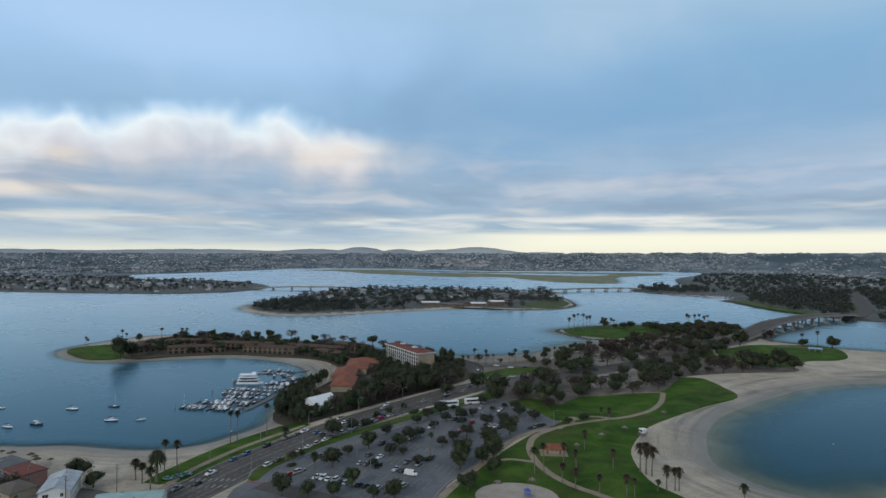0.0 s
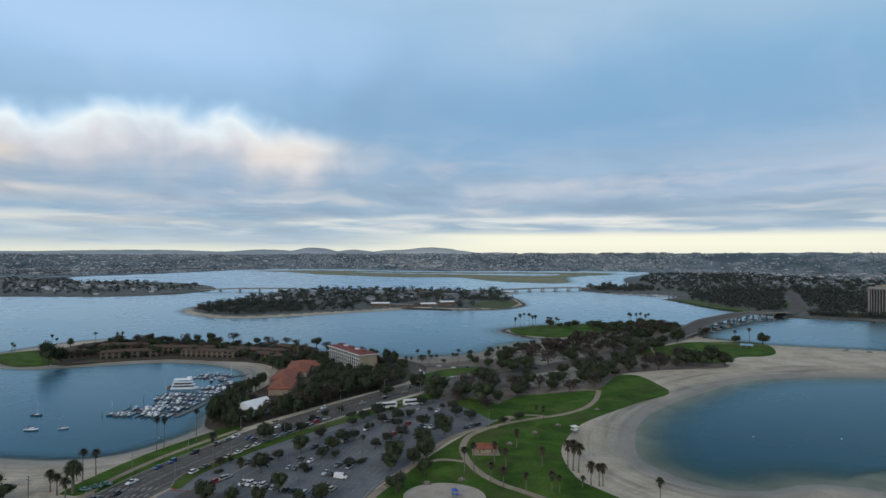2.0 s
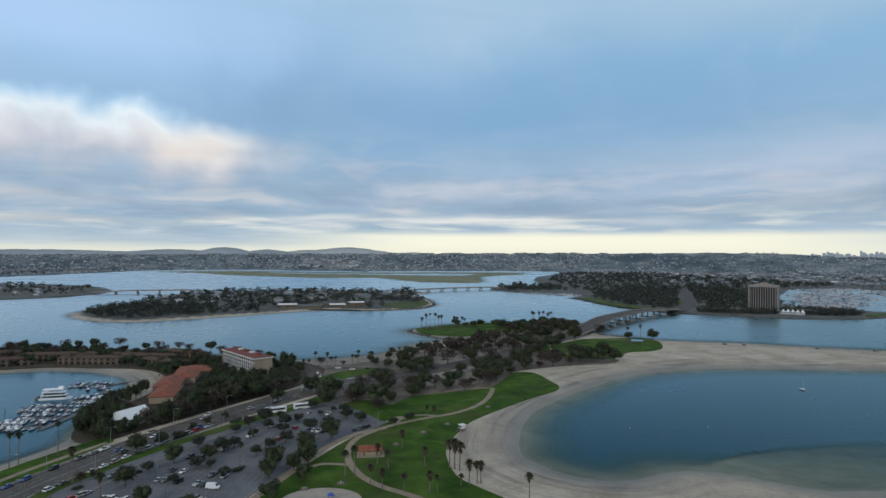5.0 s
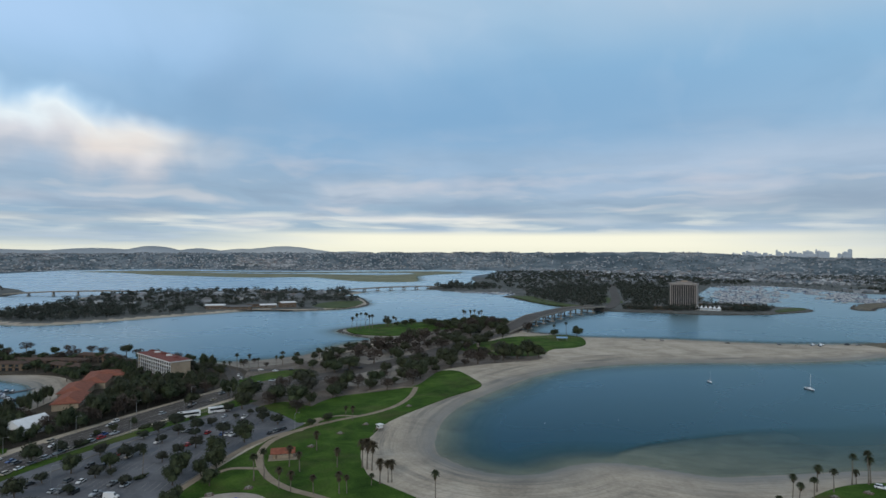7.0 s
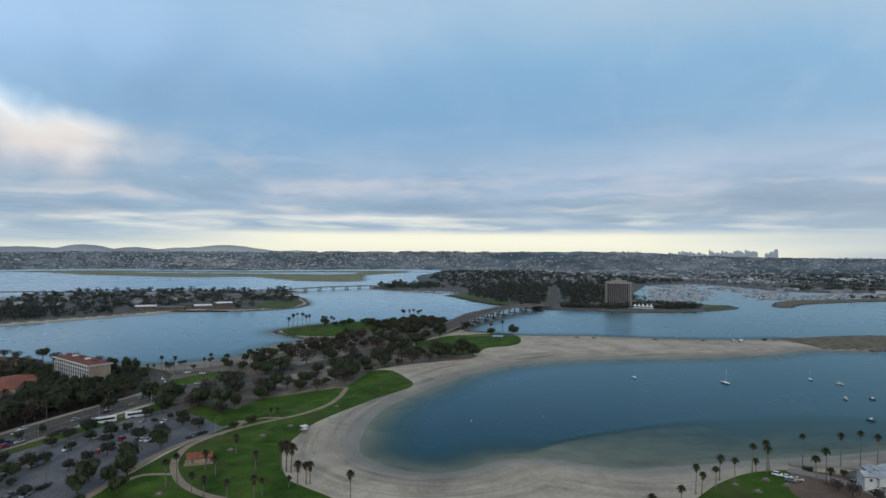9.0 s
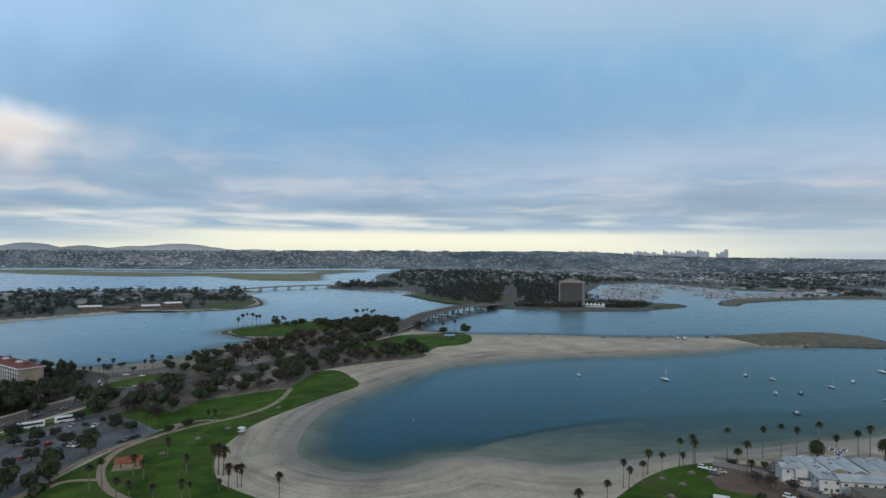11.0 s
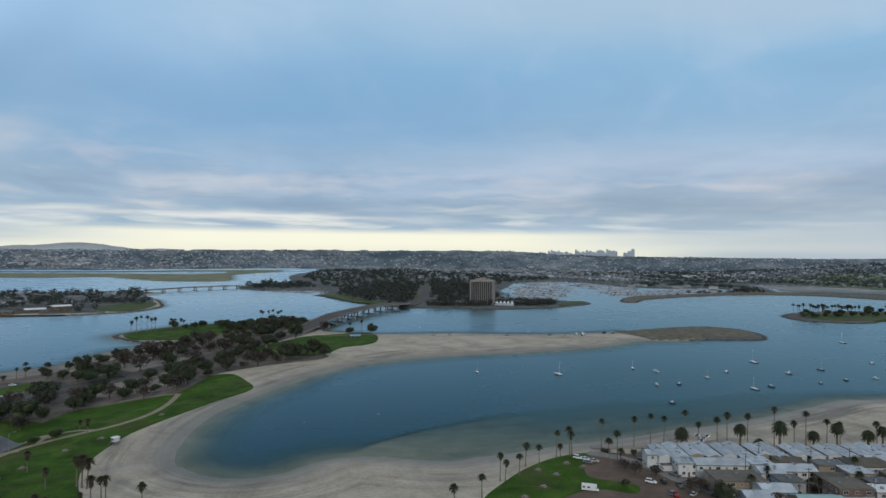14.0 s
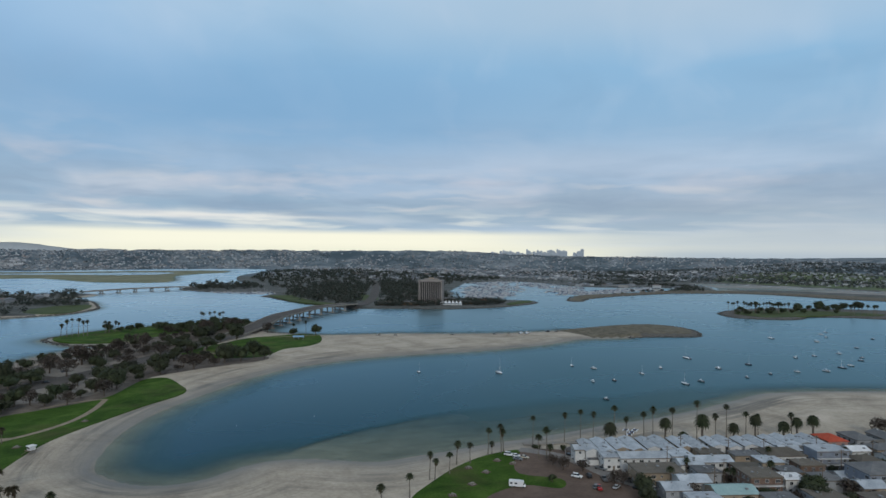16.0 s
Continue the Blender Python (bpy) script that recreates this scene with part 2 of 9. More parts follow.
def sand_material():
    """Beach sand with damp tide lines that follow the shore, tyre tracks and trodden patches."""
    m = bpy.data.materials.new("sand")
    m.use_nodes = True
    n = Nodes(m.node_tree)
    geo = n.add("ShaderNodeNewGeometry").outputs["Position"]
    shore = n.add("ShaderNodeAttribute")
    shore.attribute_name = "shore"
    d = shore.outputs["Fac"]
    coarse, grain = n.noise(geo, 0.035, 6.0, 0.6, 0.6), n.noise(geo, 0.6, 4.0, 0.6)
    colour = n.ramp(n.math("ADD", n.math("MULTIPLY", coarse, 0.7), n.math("MULTIPLY", grain, 0.3)),
                    [(0.34, (0.26, 0.22, 0.17)), (0.5, (0.425, 0.366, 0.288)), (0.66, (0.54, 0.473, 0.385))])
    wet_edge = n.math("ADD", d, n.math("MULTIPLY", n.math("SUBTRACT", n.noise(geo, 0.03, 4.0, 0.5), 0.5), 10.0))
    wet = n.ramp(n.math("DIVIDE", n.math("ADD", wet_edge, 8.0), 40.0), [(0.0, (0.15, 0.15, 0.15)), (0.12, (0.3, 0.3, 0.3)), (0.24, (0.9, 0.9, 0.9)), (0.42, (0.5, 0.5, 0.5)), (0.75, (0, 0, 0))])
    colour = n.mix(n.math("MULTIPLY", wet, 0.9), colour, (0.150, 0.138, 0.120))
    # wrack lines parallel to the shore
    sep = n.add("ShaderNodeSeparateXYZ")
    n.link(geo, sep.inputs[0])
    along = n.combine(n.math("MULTIPLY", sep.outputs[0], 0.012), n.math("MULTIPLY", sep.outputs[1], 0.012), n.math("MULTIPLY", d, 0.17))
    thin = n.combine(n.math("MULTIPLY", sep.outputs[0], 0.02), n.math("MULTIPLY", sep.outputs[1], 0.02), n.math("MULTIPLY", d, 0.6))
    broad = n.math("MULTIPLY", n.math("SUBTRACT", n.noise(along, 1.0, 5.0, 0.6, 0.3), 0.50), 7.0, True)
    fine = n.math("MULTIPLY", n.math("SUBTRACT", n.noise(thin, 1.0, 4.0, 0.6, 0.2), 0.50), 6.0, True)
    line = n.math("MAXIMUM", n.math("MULTIPLY", broad, 0.9), n.math("MULTIPLY", fine, 0.55))
    reach = n.ramp(n.math("DIVIDE", d, 60.0), [(0.0, (0.5, 0.5, 0.5)), (0.12, (1, 1, 1)), (0.36, (0.8, 0.8, 0.8)), (0.65, (0.45, 0.45, 0.45)), (0.95, (0.1, 0.1, 0.1))])
    comes = n.math("MULTIPLY", n.math("SUBTRACT", n.noise(geo, 0.014, 3.0, 0.5, 0.8), 0.30), 4.0, True)
    reach = n.math("MULTIPLY", reach, comes)
    # trodden and raked patches higher up the beach
    trod = n.math("MULTIPLY", n.math("SUBTRACT", n.noise(geo, 0.09, 5.0, 0.65, 1.2), 0.52), 4.0, True)
    colour = n.mix(n.math("MULTIPLY", trod, 0.5), colour, (0.20, 0.178, 0.148))
    colour = n.mix(n.math("MULTIPLY", n.math("MULTIPLY", line, reach), 0.95), colour, (0.115, 0.110, 0.100))
    p = n.add("ShaderNodeBsdfPrincipled")
    n.link(colour, p.inputs["Base Color"])
    n.link(n.ramp(wet, [(0.0, (0.95, 0.95, 0.95)), (1.0, (0.45, 0.45, 0.45))]), p.inputs["Roughness"])
    b = n.add("ShaderNodeBump")
    b.inputs["Strength"].default_value, b.inputs["Distance"].default_value = 0.4, 0.15
    n.link(grain, b.inputs["Height"])
    n.link(b.outputs[0], p.inputs["Normal"])
    out = n.add("ShaderNodeOutputMaterial")
    n.link(p.outputs[0], out.inputs[0])
    return m


def water_material():
    """Bay water: wind ripples in patches; clear where it is shallow, so that the sand below shows."""
    m = bpy.data.materials.new("bay_water")
    m.use_nodes = True
    n = Nodes(m.node_tree)
    geo = n.add("ShaderNodeNewGeometry").outputs["Position"]
    depth = n.add("ShaderNodeAttribute")
    depth.attribute_name = "depth"
    d = depth.outputs["Fac"]
    ripples = n.noise(geo, 0.55, 3.0, 0.6)
    swell = n.noise(geo, 0.09, 3.0, 0.5, 0.5)
    gusts = n.noise(geo, 0.006, 4.0, 0.55, 0.8)
    colour = n.ramp(n.math("DIVIDE", d, 4.0), [(0.0, (0.09, 0.13, 0.112)), (0.16, (0.042, 0.100, 0.098)), (0.3, (0.014, 0.064, 0.072)), (0.6, (0.002, 0.040, 0.066)), (1.0, (0.001, 0.036, 0.066))])
    colour = n.mix(n.math("MULTIPLY", gusts, 0.3), colour, (0.006, 0.048, 0.062))
    sep = n.add("ShaderNodeSeparateXYZ")
    n.link(geo, sep.inputs[0])
    # the eastern reach lies in the wind and is ruffled
    wind = n.math("SUBTRACT", sep.outputs[0], n.math("MULTIPLY", sep.outputs[1], 0.35))
    wind = n.math("ADD", n.math("DIVIDE", n.math("SUBTRACT", wind, 10.0), 300.0), n.math("MULTIPLY", n.math("SUBTRACT", gusts, 0.5), 0.5), True)
    colour = n.mix(n.math("MULTIPLY", wind, 0.6), colour, (0.013, 0.066, 0.066))
    body, shine, rim, p = n.add("ShaderNodeBsdfDiffuse"), n.add("ShaderNodeBsdfGlossy"), n.add("ShaderNodeFresnel"), n.add("ShaderNodeMixShader")
    reach = n.math("DIVIDE", n.math("SUBTRACT", sep.outputs[1], 450.0), 900.0, True)
    # the sheltered western bay: brighter sky reflection put into the body colour
    west = n.math("DIVIDE", n.math("SUBTRACT", -60.0, sep.outputs[0]), 160.0, True)
    colour = n.mix(n.math("MULTIPLY", west, 0.8), colour, (0.010, 0.078, 0.128))
    n.link(colour, body.inputs["Color"])
    # reflection tint greyed with distance and dimmed in the far west
    sheen = n.mix(reach, (0.71, 0.90, 0.98), (0.84, 0.93, 0.95))
    n.link(n.mix(n.math("MULTIPLY", west, reach), sheen, (0.68, 0.79, 0.86)), shine.inputs["Color"])
    rim.inputs["IOR"].default_value = 1.2
    n.link(n.ramp(gusts, [(0.3, (0.22, 0.22, 0.22)), (0.7, (0.34, 0.34, 0.34))]), shine.inputs["Roughness"])
    mirror = n.ramp(rim.outputs[0], [(0.0, (0, 0, 0)), (0.12, (0.105, 0.105, 0.105)), (0.3, (0.37, 0.37, 0.37)), (0.58, (0.80, 0.80, 0.80)), (1.0, (0.98, 0.98, 0.98))])
    n.link(n.math("MULTIPLY", mirror, n.math("SUBTRACT", 1.0, n.math("MULTIPLY", wind, 0.30))), p.inputs[0])
    n.link(body.outputs[0], p.inputs[1])
    n.link(shine.outputs[0], p.inputs[2])
    b = n.add("ShaderNodeBump")
    b.inputs["Strength"].default_value, b.inputs["Distance"].default_value = 0.10, 0.4
    n.link(n.math("ADD", ripples, n.math("MULTIPLY", swell, 0.6)), b.inputs["Height"])
    n.link(b.outputs[0], shine.inputs["Normal"])
    clear = n.add("ShaderNodeBsdfTransparent")
    clear.inputs[0].default_value = (0.80, 0.88, 0.86, 1)
    see = n.add("ShaderNodeMixShader")
    n.link(n.ramp(n.math("DIVIDE", d, 2.4), [(0.0, (0.0, 0.0, 0.0)), (0.06, (0.15, 0.15, 0.15)), (0.25, (0.42, 0.42, 0.42)), (0.55, (0.78, 0.78, 0.78)), (1.0, (1, 1, 1))]), see.inputs[0])
    n.link(clear.outputs[0], see.inputs[1])
    n.link(p.outputs[0], see.inputs[2])
    out = n.add("ShaderNodeOutputMaterial")
    n.link(see.outputs[0], out.inputs[0])
    return m


def glass_material(name, tint):
    """Window glass over a dark room: glossy, nearly black."""
    m = bpy.data.materials.new(name)
    m.use_nodes = True
    p = m.node_tree.nodes["Principled BSDF"]
    p.inputs["Base Color"].default_value = (*tint, 1)
    p.inputs["Roughness"].default_value, p.inputs["IOR"].default_value = 0.08, 1.5
    return m


def grass_material():
    m = bpy.data.materials.new("lawn_grass")
    m.use_nodes = True
    n = Nodes(m.node_tree)
    geo = n.add("ShaderNodeNewGeometry").outputs["Position"]
    patches, blades, dry = n.noise(geo, 0.06, 5.0, 0.6, 0.5), n.noise(geo, 1.4, 4.0, 0.65), n.noise(geo, 0.025, 5.0, 0.6, 0.4)
    colour = n.ramp(n.math("ADD", n.math("MULTIPLY", patches, 0.6), n.math("MULTIPLY", blades, 0.4)),
                    [(0.36, (0.016, 0.040, 0.006)), (0.5, (0.042, 0.090, 0.012)), (0.64, (0.084, 0.144, 0.025))])
    colour = n.mix(n.math("MULTIPLY", n.math("SUBTRACT", dry, 0.50), 4.0, True), colour, (0.075, 0.072, 0.030))
    p = n.add("ShaderNodeBsdfPrincipled")
    n.link(colour, p.inputs["Base Color"])
    p.inputs["Roughness"].default_value = 0.95
    p.inputs["Specular IOR Level"].default_value = 0.1
    b = n.add("ShaderNodeBump")
    b.inputs["Strength"].default_value, b.inputs["Distance"].default_value = 0.6, 0.1
    n.link(blades, b.inputs["Height"])
    n.link(b.outputs[0], p.inputs["Normal"])
    out = n.add("ShaderNodeOutputMaterial")
    n.link(p.outputs[0], out.inputs[0])
    return m


SAND, WATER, GRASS = sand_material(), water_material(), grass_material()
ASPHALT = material("asphalt", (0.062, 0.056, 0.052), (0.105, 0.095, 0.088), 14, 0.9, 0.3)
LOT_ASPHALT = material("worn_asphalt", (0.092, 0.096, 0.106), (0.158, 0.163, 0.176), 18, 0.9, 0.3)
LOT_PALE = material("pale_asphalt", (0.10, 0.09, 0.085), (0.17, 0.15, 0.14), 20, 0.9, 0.3)
LANE = material("lane_concrete", (0.17, 0.16, 0.15), (0.26, 0.245, 0.23), 8, 0.9, 0.2)
CONCRETE = material("concrete", (0.20, 0.18, 0.155), (0.30, 0.275, 0.24), 4, 0.85, 0.2)
PATHWAY = material("path_concrete", (0.21, 0.165, 0.12), (0.31, 0.255, 0.19), 5, 0.9, 0.2)
DIRT = material("leaf_litter", (0.035, 0.032, 0.022), (0.085, 0.068, 0.05), 12, 0.95, 0.5)
RED_DIRT = material("bare_earth", (0.095, 0.066, 0.052), (0.16, 0.115, 0.09), 12, 0.95, 0.4)
URBAN = material("town_ground", (0.046, 0.054, 0.050), (0.145, 0.148, 0.140), 60, 0.95)
MUD = material("tidal_mud", (0.17, 0.165, 0.155), (0.33, 0.315, 0.29), 60, 0.8)
FIELD_GRASS = material("playing_field_grass", (0.060, 0.092, 0.040), (0.130, 0.165, 0.080), 110, 0.95)
DULL_GRASS = material("dull_rough_grass", (0.034, 0.057, 0.016), (0.086, 0.112, 0.038), 22, 0.95)
DUST = material("pale_dusty_ground", (0.17, 0.152, 0.13), (0.30, 0.27, 0.235), 14, 0.95, 0.3)
GROVE_DIRT = material("dry_leaf_litter", (0.085, 0.072, 0.060), (0.21, 0.178, 0.15), 12, 0.95, 0.5)
MARSH = material("salt_marsh", (0.105, 0.122, 0.062), (0.26, 0.245, 0.155), 90, 0.95)
ROCK = material("riprap_stone", (0.05, 0.05, 0.048), (0.17, 0.16, 0.145), 2.2, 0.95, 0.9)
SCRUB = material("dune_scrub", (0.062, 0.058, 0.040), (0.205, 0.178, 0.128), 7, 0.95, 0.8)
PAINT_WHITE = material("road_paint", (0.16, 0.155, 0.15), (0.34, 0.33, 0.32), 3, 0.8)
KERB_RED = material("red_kerb_paint", (0.22, 0.05, 0.04), (0.34, 0.09, 0.07), 3, 0.8)
BARK = material("bark", (0.06, 0.048, 0.038), (0.15, 0.12, 0.095), 1.0, 0.95, 0.6, place="Object")
PALM_BARK = material("palm_bark", (0.10, 0.085, 0.068), (0.21, 0.18, 0.145), 0.8, 0.95, 0.7, place="Object")
LEAF = foliage_material("dark_leaves", (0.018, 0.028, 0.014), (0.058, 0.074, 0.034), (0.036, 0.034, 0.022))
LEAF_GREY = foliage_material("grey_green_leaves", (0.013, 0.019, 0.012), (0.038, 0.046, 0.030), (0.038, 0.034, 0.027))
LEAF_BROWN = foliage_material("bare_brown_twigs", (0.050, 0.040, 0.033), (0.110, 0.086, 0.070))
PALM_LEAF = foliage_material("palm_fronds", (0.020, 0.030, 0.015), (0.064, 0.076, 0.036), (0.042, 0.038, 0.026))
PALM_TAWNY = foliage_material("tawny_fronds", (0.036, 0.032, 0.018), (0.092, 0.074, 0.044), (0.05, 0.044, 0.03))
PALM_DRY = foliage_material("dry_fronds", (0.05, 0.038, 0.024), (0.105, 0.08, 0.052))
WOODS = island_material("far_leaves", [(0.0, (0.020, 0.030, 0.024)), (0.3, (0.030, 0.041, 0.031)), (0.6, (0.042, 0.053, 0.040)), (0.85, (0.056, 0.052, 0.042))], 0.85, 0.2)
def mesa_material():
    """Far slopes: chaparral canyons, streets and pale cuttings in streaks, tinted blue for haze."""
    m = bpy.data.materials.new("haze_tinted_mesa_chaparral")
    m.use_nodes = True
    n = Nodes(m.node_tree)
    geo = n.add("ShaderNodeNewGeometry").outputs["Position"]
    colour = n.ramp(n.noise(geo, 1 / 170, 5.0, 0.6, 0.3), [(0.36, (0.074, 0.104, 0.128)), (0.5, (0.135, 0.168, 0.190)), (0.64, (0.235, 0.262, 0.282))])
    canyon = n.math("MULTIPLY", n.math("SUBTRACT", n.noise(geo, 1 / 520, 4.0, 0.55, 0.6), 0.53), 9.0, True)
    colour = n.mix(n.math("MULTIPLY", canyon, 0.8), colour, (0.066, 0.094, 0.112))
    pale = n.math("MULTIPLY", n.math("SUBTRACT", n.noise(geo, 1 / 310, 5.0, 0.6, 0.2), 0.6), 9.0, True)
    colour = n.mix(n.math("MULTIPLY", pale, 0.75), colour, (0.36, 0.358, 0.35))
    p = n.add("ShaderNodeBsdfPrincipled")
    n.link(colour, p.inputs["Base Color"])
    p.inputs["Roughness"].default_value = 0.95
    p.inputs["Specular IOR Level"].default_value = 0.1
    out = n.add("ShaderNodeOutputMaterial")
    n.link(p.outputs[0], out.inputs[0])
    return m


MESA = mesa_material()
# leaf colours turned blue-grey; haze over the far trees is painted in
MESA_WOODS = island_material("haze_tinted_mesa_leaves", [(0.0, (0.056, 0.078, 0.090)), (0.4, (0.074, 0.096, 0.106)), (0.75, (0.098, 0.116, 0.124))], 0.9, 0.05)

# ---- helpers for shapes ----


def smooth(points, closed=True, per=4):
    """A Catmull-Rom curve through plan points."""
    p = np.array(points, float)
    n = len(p)
    out = []
    for i in range(n if closed else n - 1):
        a, b, c, d = (p[(i + k) % n] if closed else p[min(max(i + k, 0), n - 1)] for k in (-1, 0, 1, 2))
        for j in range(per):
            t = j / per
            out.append(0.5 * (2 * b + (c - a) * t + (2 * a - 5 * b + 4 * c - d) * t * t + (3 * b - a - 3 * c + d) * t ** 3))
    if not closed:
        out.append(p[-1])
    return np.array(out)


def inside_distance(poly, x, y):
    """Signed distance to a closed outline, positive inside, for arrays of places."""
    best = np.full(x.shape, 1e12)
    odd = np.zeros(x.shape, bool)
    for (ax, ay), (bx, by) in zip(poly, np.roll(poly, -1, 0)):
        dx, dy = bx - ax, by - ay
        t = np.clip(((x - ax) * dx + (y - ay) * dy) / (dx * dx + dy * dy + 1e-9), 0, 1)
        best = np.minimum(best, (x - ax - t * dx) ** 2 + (y - ay - t * dy) ** 2)
        if ay != by:
            odd ^= ((ay > y) != (by > y)) & (x < (bx - ax) * (y - ay) / (by - ay) + ax)
    return np.where(odd, 1, -1) * np.sqrt(best)


def is_inside(poly, x, y):
    return float(inside_distance(np.array(poly, float), np.array([x], float), np.array([y], float))[0])


def mesh_from(name, verts, faces, materials, smooth_shade=False):
    me = bpy.data.meshes.new(name)
    me.from_pydata(verts, [], faces)
    for m in materials:
        me.materials.append(m)
    if smooth_shade:
        me.shade_smooth()
    return me


def part(name, bm, mat, parent, label=""):
    """Links a bmesh as one mesh object under a thing or part (parent None: a thing of its own)."""
    me = bpy.data.meshes.new(name)
    bm.to_mesh(me)
    bm.free()
    for m in mat if isinstance(mat, (list, tuple)) else [mat]:
        me.materials.append(m)
    ob = new(name, me)
    if parent is not None:
        ob.parent = parent
    if label:
        ob["label"] = label
    return ob


def thing(name, m, label, category, group="", kind=""):
    ob = new(name)
    ob.matrix_basis = m
    return tagged(ob, label, category, group, kind)


def box(bm, x0, x1, y0, y1, z0, z1, bevel=0.0, mat=0):
    """A box, with its upper edges drawn in by bevel."""
    b = bevel
    v = [bm.verts.new(p) for p in ((x0, y0, z0), (x1, y0, z0), (x1, y1, z0), (x0, y1, z0))]
    rings = [v]
    if b:
        rings.append([bm.verts.new(p) for p in ((x0, y0, z1 - b), (x1, y0, z1 - b), (x1, y1, z1 - b), (x0, y1, z1 - b))])
        rings.append([bm.verts.new(p) for p in ((x0 + b, y0 + b, z1), (x1 - b, y0 + b, z1), (x1 - b, y1 - b, z1), (x0 + b, y1 - b, z1))])
    else:
        rings.append([bm.verts.new(p) for p in ((x0, y0, z1), (x1, y0, z1), (x1, y1, z1), (x0, y1, z1))])
    faces = [bm.faces.new(v[::-1]), bm.faces.new(rings[-1])]
    for lo, hi in zip(rings, rings[1:]):
        for i in range(4):
            faces.append(bm.faces.new((lo[i], lo[(i + 1) % 4], hi[(i + 1) % 4], hi[i])))
    for f in faces:
        f.material_index = mat


def tube(bm, pts, radii, sides=8, caps=True, mat=0):
    """A tapered tube through points."""
    rings = []
    for i, p in enumerate(pts):
        p = Vector(p)
        way = (Vector(pts[min(i + 1, len(pts) - 1)]) - Vector(pts[max(i - 1, 0)])).normalized()
        side = way.cross(Vector((0.31, 0.95, 0.05))).normalized()
        up = side.cross(way)
        rings.append([bm.verts.new(p + radii[i] * (math.cos(a) * side + math.sin(a) * up)) for a in (2 * math.pi * k / sides for k in range(sides))])
    faces = []
    for lo, hi in zip(rings, rings[1:]):
        for k in range(sides):
            faces.append(bm.faces.new((lo[k], lo[(k + 1) % sides], hi[(k + 1) % sides], hi[k])))
    if caps:
        faces += [bm.faces.new(rings[0][::-1]), bm.faces.new(rings[-1])]
    for f in faces:
        f.material_index = mat


def slab(bm, poly, z0, z1, mat=0):
    """A flat sheet with thickness over a plan outline."""
    area = sum(a[0] * b[1] - b[0] * a[1] for a, b in zip(poly, np.roll(poly, -1, 0)))
    if area < 0:
        poly = poly[::-1]
    top = [bm.verts.new((x, y, z1)) for x, y in poly]
    low = [bm.verts.new((x, y, z0)) for x, y in poly]
    bm.faces.new(top).material_index = mat
    for i in range(len(poly)):
        j = (i + 1) % len(poly)
        bm.faces.new((low[i], low[j], top[j], top[i])).material_index = mat


def band(line, width):
    """The outline of a strip along a plan line."""
    line = np.array(line, float)
    way = np.gradient(line, axis=0)
    way /= np.linalg.norm(way, axis=1)[:, None] + 1e-9
    off = np.stack([-way[:, 1], way[:, 0]], 1) * width / 2
    return np.concatenate([line + off, (line - off)[::-1]])


def strip(bm, line, width, z0, z1, mat=0):
    """A ribbon of quads along a plan line; z1 may be a list."""
    line = np.array(line, float)
    n = len(line)
    sides = band(line, width)
    left, right = sides[:n], sides[n:][::-1]
    zs = z1 if hasattr(z1, "__len__") else [z1] * n
    t = [(bm.verts.new((*left[i], zs[i])), bm.verts.new((*right[i], zs[i]))) for i in range(n)]
    b = [(bm.verts.new((*left[i], zs[i] - (z1 if not hasattr(z1, "__len__") else zs[i]) + z0 if not hasattr(z1, "__len__") else zs[i] - z0)),
          bm.verts.new((*right[i], z0 if not hasattr(z1, "__len__") else zs[i] - z0))) for i in range(n)]
    for i in range(n - 1):
        for f in ((t[i][0], t[i][1], t[i + 1][1], t[i + 1][0]), (b[i][0], t[i][0], t[i + 1][0], b[i + 1][0]), (t[i][1], b[i][1], b[i + 1][1], t[i + 1][1]),
                  (b[i][1], b[i][0], b[i + 1][0], b[i + 1][1])):
            bm.faces.new(f).material_index = mat
    for i in (0, n - 1):
        bm.faces.new((t[i][0], b[i][0], b[i][1], t[i][1])).material_index = mat


def sheet(name, poly, z1, mat, label, category, z0=1.2):
    bm = bmesh.new()
    slab(bm, np.array(poly, float), z0, z1)
    return tagged(part(name, bm, mat, None), label, category, kind="structure")


# ---- the plan: shores ----
TOWN_WEST = [(-1500, 500), (-900, 420), (-600, 330), (-330, 268)]
MARINA_BEACH = [(-248, 258), (-216, 264), (-179, 263), (-156, 273), (-145, 291), (-138, 317), (-145, 343), (-150, 376), (-153, 409), (-160, 440), (-177, 475), (-195, 490)]
RESORT_POINT = [(-219, 505), (-263, 509), (-307, 491), (-346, 470), (-373, 470), (-400, 480), (-422, 497), (-437, 520), (-440, 545), (-432, 590), (-415, 626),
                (-387, 638), (-330, 635), (-260, 626), (-190, 607), (-122, 575), (-64, 553), (-28, 560), (-2, 571), (20, 592), (45, 645), (71, 672), (94, 682)]
PARK_POINT = [(104, 684), (98, 696), (73, 703), (56, 729), (43, 758), (44, 775), (56, 791), (93, 826), (133, 846), (209, 856), (268, 852), (292, 838), (284, 800), (274, 762), (277, 725), (300, 700)]
SPIT = [(325, 676), (368, 661), (417, 646), (472, 617), (539, 591), (634, 582), (722, 588), (777, 577), (788, 536), (770, 496), (745, 471), (719, 461), (672, 484), (633, 493), (583, 507), (553, 502)]
COVE = [(505, 492), (431, 491), (370, 499), (312, 503), (260, 494), (227, 482), (199, 462), (173, 437), (131, 391), (110, 360), (97, 327), (90, 292), (93, 279), (101, 265), (111, 256), (122, 252), (133, 253), (143, 258), (154, 262), (166, 262), (178, 257), (189, 249), (198, 242), (208, 237)]
